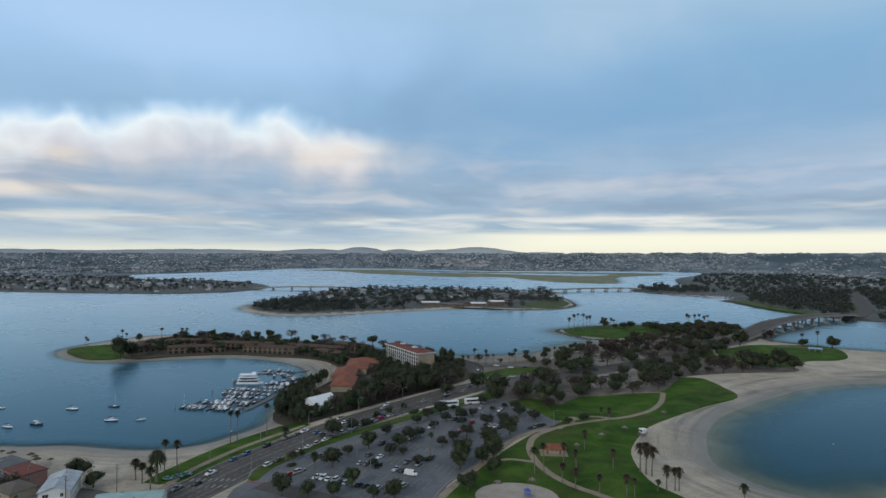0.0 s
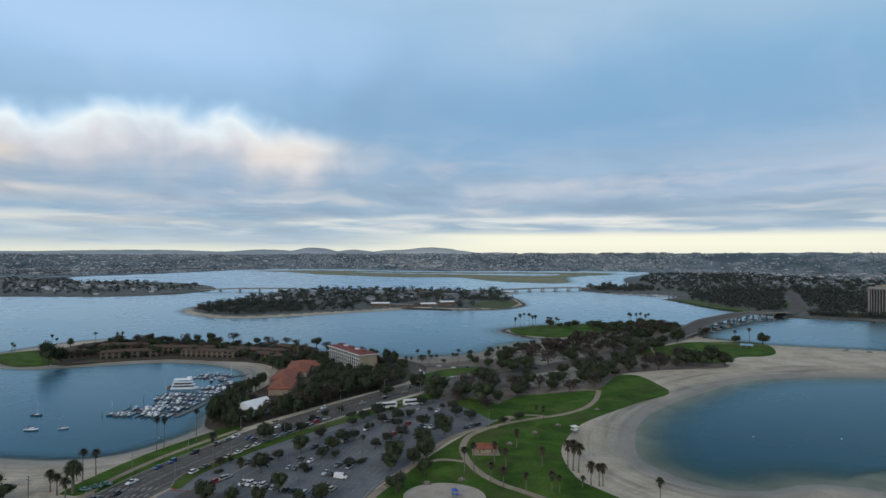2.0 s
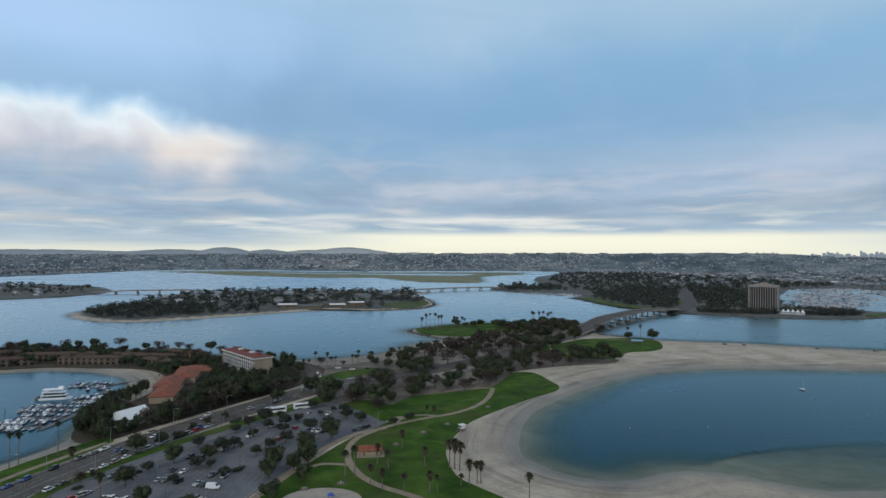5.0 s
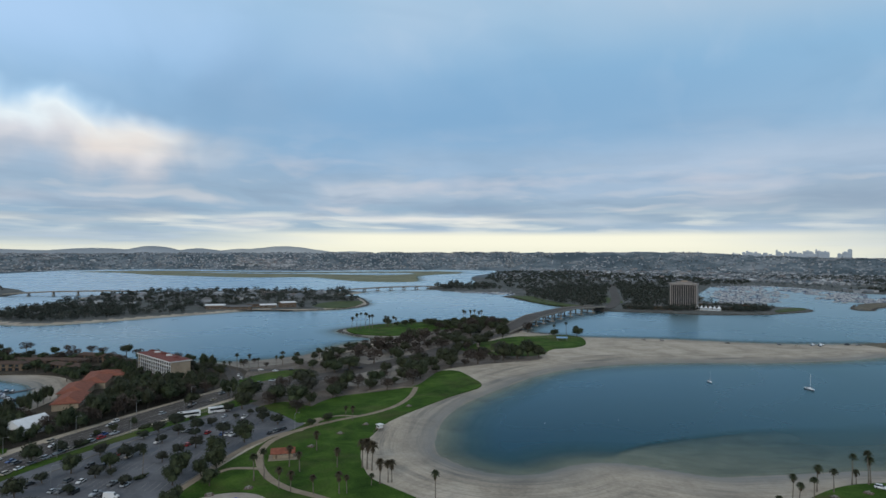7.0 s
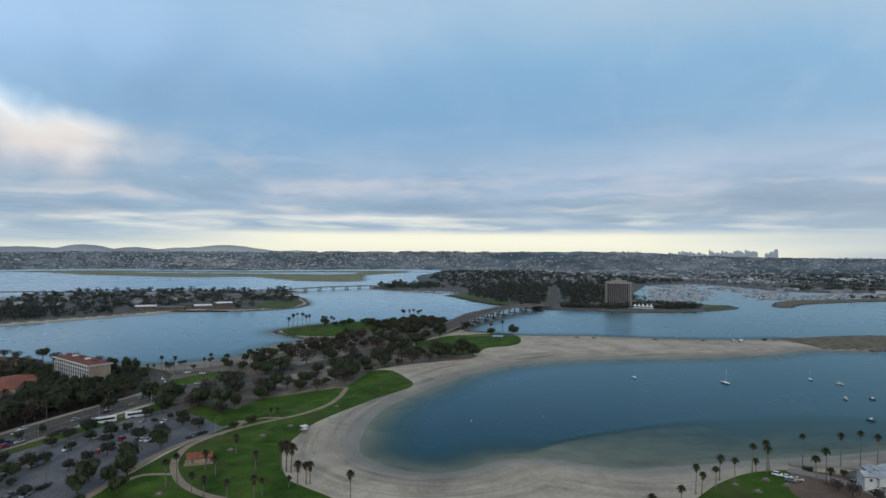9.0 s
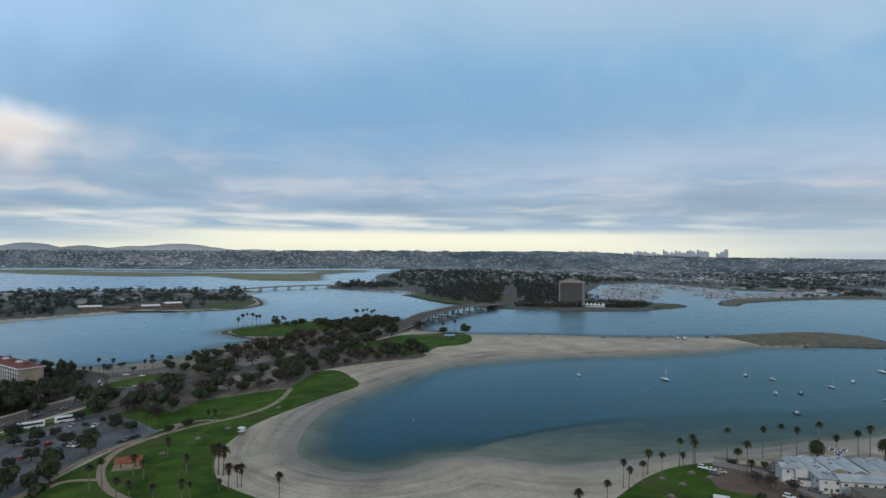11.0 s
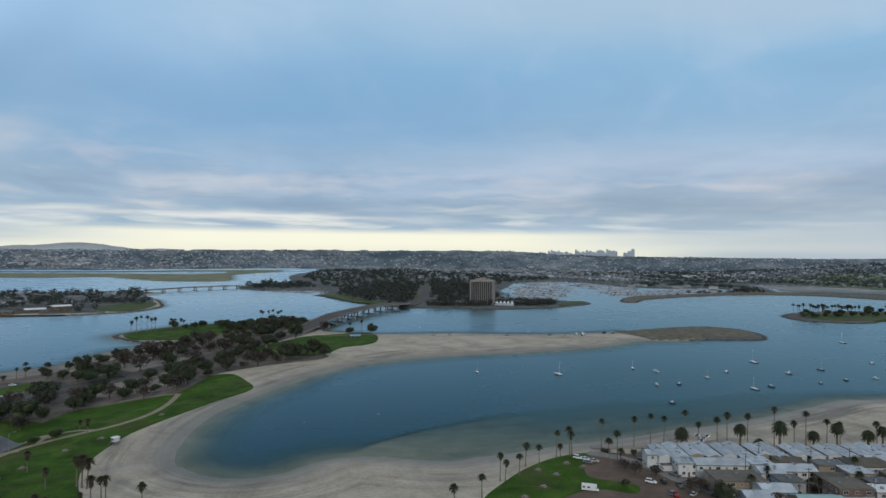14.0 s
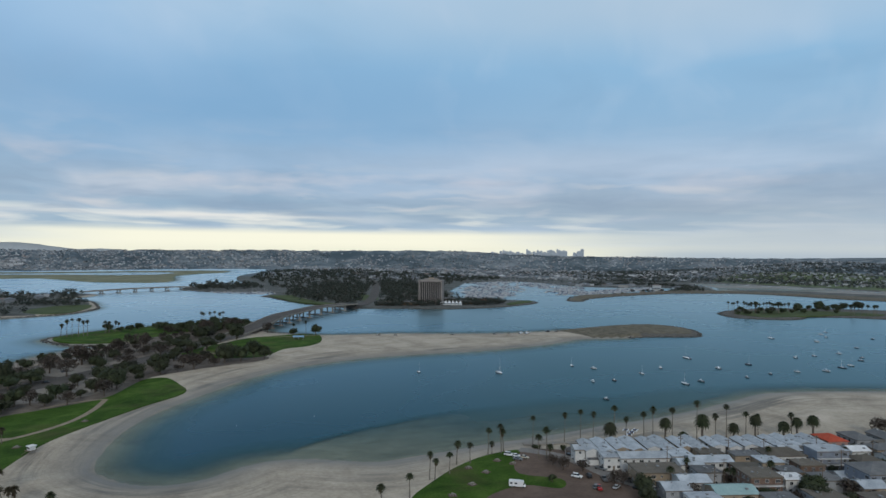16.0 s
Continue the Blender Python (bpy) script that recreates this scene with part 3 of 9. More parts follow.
COVE_SOUTH = [(222, 236), (240, 235), (260, 235), (283, 234), (311, 231), (332, 231), (354, 231), (379, 228), (406, 229), (433, 230), (471, 234), (503, 236), (527, 230), (568, 212), (620, 180), (720, 110), (900, -50)]
TOWN_EAST = [(1500, -400), (1500, -1500), (-1500, -1500)]
ISLE = [(94, 1169), (77, 1115), (50, 1074), (11, 1054), (-28, 1045), (-108, 1058), (-144, 1029), (-211, 971), (-272, 918), (-331, 878), (-364, 871), (-395, 881), (-441, 918), (-484, 981),
        (-500, 1096), (-490, 1300), (-500, 1450), (-420, 1560), (-300, 1620), (-100, 1630), (60, 1600), (92, 1530), (60, 1470), (30, 1440), (60, 1400), (85, 1331), (92, 1253)]
MARSH_ISLE = [(-1297, 3312), (-1022, 3188), (-777, 2873), (-545, 2708), (-343, 2564), (-201, 2590), (-78, 2595), (17, 2385), (97, 2208), (192, 2149), (286, 2137), (333, 2336), (371, 2695),
              (498, 2959), (627, 3090), (700, 3350), (600, 3480), (200, 3430), (-111, 3380), (-448, 3380), (-720, 3480), (-1022, 3500)]
MARSH_POOL = [(-760, 3240), (-500, 3090), (-200, 3010), (13, 2940), (176, 2854), (330, 2900), (420, 3080), (400, 3200), (201, 3250), (-100, 3190), (-300, 3200), (-560, 3280)]
PALM_ISLE = [(1026, 644), (993, 607), (981, 573), (998, 547), (1031, 522), (1066, 524), (1102, 535), (1155, 501), (1184, 459), (1300, 350), (1450, 250), (1500, 380), (1360, 536), (1317, 581), (1239, 642), (1155, 668), (1082, 664)]
MAINLAND_WEST = [(-5200, 900), (-2500, 1150), (-1204, 1234), (-1057, 1232), (-928, 1248), (-822, 1256), (-762, 1293), (-709, 1350), (-688, 1426), (-686, 1503), (-718, 1608), (-808, 1747), (-906, 1832),
                 (-1048, 1905), (-1226, 1900), (-1320, 1916), (-1612, 2282), (-1534, 2642), (-1470, 3099), (-1440, 3500), (-1300, 3750), (-1056, 3850), (-720, 3743), (-448, 3600), (-111, 3600),
                 (238, 3750), (640, 3850), (930, 3800)]
MARINA_HEAD = [(980, 3600), (892, 3282), (680, 2808), (580, 2471), (527, 2173), (506, 2013), (450, 1860), (405, 1940), (312, 1794), (287, 1676), (316, 1612), (345, 1545), (400, 1512), (462, 1484),
               (464, 1428), (415, 1365), (425, 1306), (431, 1200), (446, 1113), (463, 1062), (481, 1012), (505, 982), (567, 958), (600, 930), (642, 905), (727, 901), (806, 920), (858, 941), (888, 972)]
BASIN = [(888, 1000), (864, 1036), (826, 1089), (804, 1175), (884, 1297), (921, 1385), (1051, 1556), (1199, 1745), (1330, 1800), (1440, 1780), (1460, 1640), (1430, 1500), (1425, 1400), (1480, 1330), (1600, 1300), (1620, 1220),
         (1520, 1150), (1330, 1112), (1200, 1100), (1110, 1088), (1058, 1048), (976, 973), (985, 942), (1051, 992), (1155, 1026), (1315, 1047), (1426, 1049), (1545, 1000), (1603, 927), (1614, 831), (1617, 728), (1680, 560), (1850, 100)]
MAINLAND_EAST = [(3000, -1500), (5200, -1500), (5200, 5200), (-5200, 5200)]
RIVER = [(1640, 1080), (1750, 1060), (1830, 950), (1860, 800), (1890, 600), (2000, 300), (2200, 300), (2050, 815), (2060, 1000), (2071, 1123), (2050, 1300), (1940, 1400), (1800, 1230)]
SHOAL = [(97, 250), (117, 254), (146, 260), (166, 266), (190, 280), (214, 288), (242, 293), (279, 296), (320, 289), (359, 282), (404, 275), (454, 268), (500, 255), (520, 235), (500, 215), (300, 205), (180, 225)]

MAIN_SHORE = smooth(TOWN_WEST + MARINA_BEACH + RESORT_POINT + PARK_POINT + SPIT + COVE + COVE_SOUTH + TOWN_EAST, True, 4)
MAINLAND_SHORE = smooth(MAINLAND_WEST + MARINA_HEAD + BASIN + MAINLAND_EAST, True, 3)
ISLE_SHORE, MARSH_SHORE, PALM_SHORE = smooth(ISLE, True, 3), smooth(MARSH_ISLE, True, 2), smooth(PALM_ISLE, True, 3)
RIVER_SHORE, SHOAL_EDGE = smooth(RIVER, True, 3), smooth(SHOAL, True, 3)
FIELDS = smooth([(2090, 1050), (2110, 1300), (2205, 1517), (2559, 1720), (2857, 1730), (3020, 1400), (2814, 1100), (2334, 880), (2200, 600), (2110, 700)], True, 2)
LEVEE = smooth([(960, 930), (1060, 1075), (1180, 1130), (1320, 1180), (1500, 1120), (1640, 1040), (1720, 760), (1700, 540), (1600, 560), (1580, 900), (1400, 1020), (1050, 960)], True, 2)


def axis(stops):
    """Grid lines: (from, to, step) one after another."""
    return np.concatenate([np.arange(a, b, s) for a, b, s in stops])


GX = axis([(-5200, -1700, 70), (-1700, -460, 14), (-460, 860, 4), (860, 2110, 12), (2110, 5201, 70)])
GY = axis([(-1500, 0, 75), (0, 150, 15), (150, 700, 4), (700, 880, 5), (880, 1900, 12), (1900, 4960, 34)])
X, Y = np.meshgrid(GX, GY)
FAR = np.hypot(X, Y)
BEARING = np.degrees(np.arctan2(X, Y))


def crest(bearing):
    """Height of the skyline mesas by bearing."""
    return np.interp(bearing, [-60, -44, -30, -8, 8, 28, 34, 37, 44, 50, 58, 66, 75], [80, 77, 82, 100, 110, 128, 122, 100, 92, 88, 86, 98, 104])


def terrain():
    d_main = inside_distance(MAIN_SHORE, X, Y)
    d_land = inside_distance(MAINLAND_SHORE, X, Y)
    d_land = np.where(inside_distance(RIVER_SHORE, X, Y) > -900, np.minimum(d_land, -inside_distance(RIVER_SHORE, X, Y)), d_land)
    d_isle, d_marsh, d_palm = (inside_distance(s, X, Y) for s in (ISLE_SHORE, MARSH_SHORE, PALM_SHORE))

    def shelf(d, top, rise, fall, deep):
        return np.where(d > 0, top * (1 - np.exp(-np.maximum(d, 0) * rise / top)), np.maximum(-deep, d * fall))

    rough = 0.12 * np.sin(X * 0.06 + 2 * np.sin(Y * 0.035)) * np.sin(Y * 0.05)
    z = shelf(d_main, 2.0, 0.22, np.where((X > 640) & (Y > 430), 0.4, np.where(X < -100, 0.22, 0.07)), 4.0)
    z = np.where(d_main > 30, 2.0, z)
    z = np.maximum(z, shelf(d_isle, 2.5, 0.4, 0.12, 4.0))
    z = np.maximum(z, shelf(d_marsh, 1.4, 0.1, 0.05, 4.0))
    z = np.maximum(z, shelf(d_palm, 2.5, 0.5, 0.3, 4.0))
    z = np.maximum(z, shelf(d_land, 3.0, 0.45, 0.3, 4.0))
    pool = inside_distance(smooth(MARSH_POOL, True, 2), X, Y)
    z = np.where(pool > -40, np.minimum(z, np.clip(-pool * 0.05, -1.5, 1.4)), z)
    # the sandbar in the cove
    bar = inside_distance(SHOAL_EDGE, X, Y)
    flat = -0.1 - 0.012 * np.clip(-d_main, 0, 60) - 1.0 * np.clip((X - 190) / 260, 0, 1) + rough
    bottom = np.where(bar > 0, flat, np.maximum(-4, flat + bar * np.interp(X, [190, 250, 340], [0.35, 0.2, 0.05])))
    z = np.where(d_main < 0, np.maximum(z, bottom), z)
    # the scrub-covered mound at the end of the spit
    mound = np.exp(-((X - 715 + 0.05 * Y) / 75) ** 4 - ((Y - 525 - 0.0009 * (X - 650) ** 2 * np.sign(650 - X)) / 62) ** 4)
    z = np.where(d_main > 2, z + 2.6 * mound * np.clip(d_main / 8, 0, 1), z)
    # mesas along the skyline, with gullies, and the near hill of the southern peninsula
    gully = 0.5 + 0.5 * np.sin(BEARING * 1.7 + 3 * np.sin(BEARING * 0.43)) * np.sin(FAR * 0.004 + BEARING)
    climb = np.clip((FAR - 3950 + 150 * gully) / 780, 0, 1)
    climb = climb * climb * (3 - 2 * climb)
    z = np.where(d_land > 20, z + climb * (crest(BEARING) - 6 + 7 * gully), z)
    hill = np.clip((FAR - 2900) / 1100, 0, 1) * np.clip((BEARING - 50) / 12, 0, 1) * np.clip(d_land / 80, 0, 1)
    z = np.where(d_land > 20, np.maximum(z, 3 + hill * (60 + 14 * gully)), z)
    # the tidal river at low water: mud flats with shallow channels
    river = inside_distance(RIVER_SHORE, X, Y)
    flats = 0.22 + 0.42 * np.sin(X * 0.011 + 1.5 * np.sin(Y * 0.006)) * np.sin(Y * 0.009 + X * 0.004)
    z = np.where(river > 12, flats, z)
    return z, d_main, d_land, d_marsh, d_isle, d_palm


Z, D_MAIN, D_LAND, D_MARSH, D_ISLE, D_PALM = terrain()


def grid_mesh(name, z, keep, kinds, materials):
    ny, nx = X.shape
    index = np.arange(nx * ny).reshape(ny, nx)
    quads = np.stack([index[:-1, :-1], index[:-1, 1:], index[1:, 1:], index[1:, :-1]], -1).reshape(-1, 4)[keep.ravel()]
    kinds = kinds.ravel()[keep.ravel()]
    used = np.unique(quads)
    back = np.zeros(nx * ny, int)
    back[used] = np.arange(len(used))
    verts = np.stack([X.ravel(), Y.ravel(), z.ravel()], 1)[used]
    quads = back[quads]
    me = bpy.data.meshes.new(name)
    me.vertices.add(len(verts))
    me.vertices.foreach_set("co", verts.ravel())
    me.loops.add(quads.size)
    me.loops.foreach_set("vertex_index", quads.ravel().astype(np.int32))
    me.polygons.add(len(quads))
    me.polygons.foreach_set("loop_start", np.arange(0, quads.size, 4, dtype=np.int32))
    for m in materials:
        me.materials.append(m)
    me.polygons.foreach_set("material_index", kinds.astype(np.int32))
    me.update(calc_edges=True)
    me.shade_smooth()
    return me, used


def height(x, y):
    """Ground height at a place, from the grid."""
    i = min(max(int(np.searchsorted(GX, x)) - 1, 0), len(GX) - 2)
    j = min(max(int(np.searchsorted(GY, y)) - 1, 0), len(GY) - 2)
    u, v = (x - GX[i]) / (GX[i + 1] - GX[i]), (y - GY[j]) / (GY[j + 1] - GY[j])
    return float(Z[j, i] * (1 - u) * (1 - v) + Z[j, i + 1] * u * (1 - v) + Z[j + 1, i] * (1 - u) * v + Z[j + 1, i + 1] * u * v)


def build_ground():
    mid = lambda a: (a[:-1, :-1] + a[1:, 1:]) / 2
    kinds = np.zeros(mid(X).shape, int)
    kinds[mid(D_LAND) > -40] = 1
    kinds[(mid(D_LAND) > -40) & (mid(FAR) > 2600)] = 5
    kinds[mid(D_MARSH) > -60] = 2
    kinds[(mid(D_ISLE) > 11)] = 1
    kinds[(mid(D_PALM) > -25)] = 3
    scrub = (mid(X) > 600) & (mid(D_MAIN) > 3) & (mid(Y) > 440) & (mid(X) < 800)
    kinds[scrub] = 4
    kinds[(mid(X) > 665) & (mid(X) < 820) & (mid(Y) > 430) & (mid(D_MAIN) > -40) & (mid(D_MAIN) < 9)] = 3
    kinds[inside_distance(FIELDS, mid(X), mid(Y)) > 0] = 6
    kinds[inside_distance(RIVER_SHORE, mid(X), mid(Y)) > -8] = 7
    kinds[(inside_distance(LEVEE, mid(X), mid(Y)) > 0) & (mid(D_LAND) > 0)] = 4
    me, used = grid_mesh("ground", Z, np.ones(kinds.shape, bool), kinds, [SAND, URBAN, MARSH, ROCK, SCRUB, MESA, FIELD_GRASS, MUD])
    shore = me.attributes.new("shore", "FLOAT", "POINT")
    shore.data.foreach_set("value", D_MAIN.ravel()[used].astype(np.float32))
    tagged(new("ground", me), "pale beach sand, scrub and town ground running to the horizon", "ground", kind="structure")
    wet = np.minimum(np.minimum(Z[:-1, :-1], Z[1:, 1:]), np.minimum(Z[:-1, 1:], Z[1:, :-1])) < 0.02
    me, used = grid_mesh("water", np.zeros(Z.shape), wet, np.zeros(kinds.shape, int), [WATER])
    depth = me.attributes.new("depth", "FLOAT", "POINT")
    depth.data.foreach_set("value", np.maximum(-Z, 0).ravel()[used].astype(np.float32))
    tagged(new("water", me), "calm blue-grey bay water, shallow and greenish over a sandbar", "water", kind="structure")


build_ground()

# ---- lawns, paths, roads ----
LAWN = [(-35, 195), (95, 195), (74, 230), (64, 244), (56, 258), (54, 290), (62, 318), (72, 340), (92, 366), (118, 396), (144, 423), (144, 450), (138, 480), (124, 482), (112, 460), (97, 430), (70, 415), (40, 402), (24, 372), (26, 345), (8, 314), (-3, 290), (-14, 262), (-27, 226)]
NORTH_LAWN = [(201, 640), (240, 674), (278, 680), (304, 683), (318, 662), (303, 611), (281, 586), (254, 578), (228, 545), (205, 545), (178, 560), (160, 592), (172, 624)]
POINT_LAWN = [(50, 762), (62, 725), (92, 706), (125, 706), (165, 745), (240, 800), (225, 838), (133, 834), (93, 812), (60, 785)]
VERGE_LAWN = [(-103, 232), (-103, 246), (-96, 266), (-84, 292), (-65, 322), (-44, 352), (-24, 380), (-28, 384), (-50, 356), (-71, 326), (-90, 294), (-101, 268), (-109, 246), (-107, 232)]
WEST_LAWN = [(-147, 222), (-145, 244), (-141, 264), (-135, 283), (-126, 304), (-118, 318), (-111, 312), (-119, 282), (-127, 252), (-132, 226)]
TIP_LAWN = [(-427, 522), (-414, 545), (-396, 548), (-372, 520), (-347, 482), (-371, 474), (-402, 490), (-420, 506)]
LOT_LAWN = [(-7, 381), (1, 374), (9, 364), (17, 351), (22, 343), (32, 350), (30, 372), (22, 384), (8, 394)]
ISLAND_LAWN = [(-34, 382), (-24, 381), (-12, 394), (-14, 404), (-24, 400)]
CORNER_LAWN = [(-34, 454), (-19, 487), (9, 505), (17, 492), (-9, 464), (-24, 451)]
EAST_LAWN = [(190, 178), (200, 190), (213, 199), (230, 209), (249, 216), (266, 217), (271, 214), (261, 205), (252, 190), (264, 176), (257, 168), (246, 178), (230, 177), (215, 170), (195, 165)]
LOT = [(-107, 214), (-107, 229), (-103, 246), (-95, 271), (-86, 294), (-68, 322), (-48, 352), (-30, 386), (-14, 392), (-2, 380), (12, 362), (24, 345), (21, 331), (5, 315), (-4, 297), (-9, 284), (-18, 259), (-26, 238), (-31, 200), (-90, 200)]
WOOD_FLOOR = [(-30, 384), (-20, 376), (8, 376), (24, 352), (30, 372), (45, 400), (100, 427), (114, 458), (128, 487), (170, 508), (220, 522), (228, 545), (205, 550), (180, 570), (176, 605), (210, 655), (250, 700),
              (264, 728), (262, 790), (240, 800), (165, 745), (125, 700), (112, 660), (60, 600), (30, 555), (20, 520), (25, 485), (10, 455), (-15, 430)]
EAST_LOT = [(255, 213), (271, 216), (281, 212), (292, 203), (290, 180), (285, 150), (290, 100), (200, 100), (192, 160), (205, 172), (225, 182), (244, 190)]
TOWN_BLOCK = [(283, 150), (289, 205), (300, 209), (325, 198), (365, 178), (403, 162), (430, 150), (462, 136), (560, 90), (700, 0), (700, -200), (200, -200), (200, 100), (280, 100)]
WEST_BLOCK = [(-330, 225), (-250, 222), (-205, 224), (-180, 214), (-158, 212), (-146, 208), (-150, 180), (-170, 60), (-330, 60)]


def build_surfaces():
    for poly, what in ((LAWN, "wide green lawn with worn dry patches beside the beach"), (NORTH_LAWN, "open green lawn behind the beach near the bridge"),
                       (CORNER_LAWN, "bright green lawn beside the road junction"),
                       (EAST_LAWN, "green lawn of the beach park beside a dirt car park"), (TIP_LAWN, "small green lawn at the tip of the resort point")):
        sheet("lawn", smooth(poly, True, 4), 2.09, GRASS, what, "lawn")
    sheet("lawn", smooth(POINT_LAWN, True, 4), 2.09, GRASS, "green lawn on the low rocky point", "lawn")
    for poly, what in ((LOT_LAWN, "dark green lawn between car park and grove"), (ISLAND_LAWN, "small planted verge at the end of the car park")):
        sheet("lawn", smooth(poly, True, 3), 2.10, GRASS, what, "lawn")
    for poly, what in ((VERGE_LAWN, "narrow green verge between road and car park"), (WEST_LAWN, "grass strip between the beach walk and the road")):
        sheet("lawn", smooth(poly, True, 2), 2.13, GRASS, what, "lawn")
    sheet("parking_lot", smooth(LOT, True, 2), 2.05, LOT_ASPHALT, "large worn grey asphalt car park with planted trees", "car park")
    sheet("woodland_floor", smooth(WOOD_FLOOR, True, 3), 2.04, GROVE_DIRT, "brown leaf litter and dirt under park trees", "ground")
    sheet("grove_parking", smooth([(44, 440), (60, 436), (92, 444), (98, 480), (108, 525), (120, 560), (100, 620), (60, 598), (42, 545), (66, 520), (52, 480)], True, 3), 2.09, DUST, "pale dusty car park among the park trees", "car park")
    sheet("beach_parking", smooth([(-62, 522), (-34, 516), (0, 534), (30, 560), (60, 612), (92, 660), (84, 668), (50, 640), (20, 586), (-6, 562), (-34, 548), (-60, 540)], True, 3), 2.05, DUST, "pale dusty parking strip behind the bay beach", "car park")
    sheet("woodland_floor", smooth([(-64, 512), (-44, 472), (-22, 448), (20, 466), (32, 520), (10, 545), (-34, 520)], True, 3), 2.035, GROVE_DIRT, "dry brown earth round the road junction", "ground")
    bm = bmesh.new()
    strip(bm, smooth([(-107, 232), (-104, 244), (-97, 266), (-86, 292), (-67, 322), (-47, 354), (-28, 384), (-14, 404)], False, 4), 15, 1.2, 2.042)
    tagged(part("verge", bm, DULL_GRASS, None), "rough grass verge along the road", "verge", kind="structure")
    sheet("dirt_lot", smooth(EAST_LOT, True, 2), 2.05, RED_DIRT, "reddish bare earth car park beside the houses", "car park")
    sheet("town_paving", TOWN_BLOCK, 2.045, LOT_PALE, "dusty grey alleys between beach cottages", "pavement")
    sheet("town_paving", WEST_BLOCK, 2.045, LOT_PALE, "dusty grey yards round the beach houses", "pavement")
    sheet("resort_ground", smooth([(-140, 330), (-140, 376), (-137, 410), (-136, 440), (-150, 478), (-176, 504), (-219, 514), (-263, 518), (-307, 500), (-345, 482), (-395, 550), (-380, 622), (-330, 624), (-260, 615), (-190, 596), (-122, 564), (-64, 541), (-30, 500), (-40, 440), (-72, 386), (-100, 338), (-115, 312), (-125, 310)], True, 3), 2.06, DIRT, "planted dark earth of the resort grounds", "ground")
    # roads
    main_road = smooth([(-150, 0), (-137, 120), (-130, 190), (-125, 212), (-120, 232), (-114, 254), (-105, 281), (-91, 318), (-75, 348), (-56, 382), (-36, 414), (-16, 438), (10, 458), (55, 492), (120, 560), (180, 640), (225, 700), (262, 745)], False, 5)
    bm = bmesh.new()
    strip(bm, main_road, 23, 1.2, 2.10)
    tagged(part("road", bm, ASPHALT, None), "grey four-lane asphalt road curving past the car park", "road", kind="structure")
    bm = bmesh.new()
    for off, dash in ((-10.6, 0), (10.6, 0), (-0.6, 0), (0.6, 0), (-4, 1), (4, 1), (-7.3, 0), (7.3, 0)):
        way = np.gradient(main_road, axis=0)
        way /= np.linalg.norm(way, axis=1)[:, None]
        line = main_road + np.stack([-way[:, 1], way[:, 0]], 1) * off
        for a, b in zip(line, line[1:]):
            steps = max(int(np.linalg.norm(b - a) / (6 if dash else 3)), 1)
            for k in range(steps):
                p, q = a + (b - a) * k / steps, a + (b - a) * (k + (0.5 if dash else 1)) / steps
                if 100 < p[1] < 470 and np.linalg.norm(q - p) > 0.1:
                    strip(bm, [p, q], 0.22, 2.08, 2.112)
    for y0 in (219, 226):
        for k in range(9):
            strip(bm, [(-132 + 2.4 * k, y0 + 0.4 * k), (-132 + 2.4 * k + 0.3, y0 + 2.6 + 0.4 * k)], 0.7, 2.08, 2.112)
    tagged(part("lane_marking", bm, PAINT_WHITE, None), "white painted lane lines and crossing bars", "road marking", kind="structure")
    for line, width, what in (([(-100, 228), (-88, 224), (-60, 214), (-36, 206)], 10, "short asphalt entry road into the car park"),
                              ([(-16, 438), (-30, 462), (-42, 500), (-60, 520)], 12, "asphalt side road to the resort"),
                              ([(-12, 440), (20, 462), (24, 478), (14, 500), (-30, 505)], 9, "asphalt loop road by the beach")):
        bm = bmesh.new()
        strip(bm, smooth(line, False, 5), width, 1.2, 2.085)
        tagged(part("road", bm, ASPHALT, None), what, "road", kind="structure")
    # footpaths
    for i, (line, width) in enumerate((([(70, 205), (37, 236), (25, 246), (16, 258), (10, 273), (7, 290), (9, 309), (17, 323), (29, 336), (46, 348), (63, 358), (79, 375), (90, 398), (97, 425)], 3.4),
                        ([(10, 272), (-3, 274), (-10, 266)], 2.6), ([(30, 337), (33, 348), (42, 355), (54, 353)], 2.2), ([(24, 329), (12, 322), (0, 306), (-8, 286), (-16, 260), (-24, 236), (-30, 212)], 3.4),
                        ([(97, 425), (80, 424), (62, 416)], 2.0), ([(33, 346), (31, 352)], 4.0),
                        ([(-136, 216), (-136, 236), (-131, 262), (-124, 283), (-117, 300), (-113, 310)], 3.0), ([(252, 679), (276, 668), (300, 665), (318, 660)], 2.0), ([(196, 642), (186, 620), (184, 590), (200, 560)], 2.4))):
        bm = bmesh.new()
        strip(bm, smooth(line, False, 4), width, 1.2, 2.14 + 0.006 * i)
        tagged(part("footpath", bm, PATHWAY, None), "pale concrete footpath winding across the lawn", "footpath", kind="structure")
    sheet("sand_court", [(2 + 16 * math.cos(a), 232 + 14 * math.sin(a)) for a in np.linspace(0, 6.283, 40)[:-1]], 2.13, material("court_sand", (0.29, 0.25, 0.21), (0.40, 0.36, 0.31), 6, 0.95, 0.3), "round pale sand play court edged by lawn", "sand court")
    # beach walk in front of the cottages
    bm = bmesh.new()
    strip(bm, smooth([(279, 222), (300, 213), (325, 201), (365, 181), (403, 165), (430, 153), (470, 136), (560, 92)], False, 4), 3.6, 1.2, 2.2)
    tagged(part("beach_walk", bm, CONCRETE, None), "pale concrete beach walk with a low wall", "footpath", kind="structure")
    bm = bmesh.new()
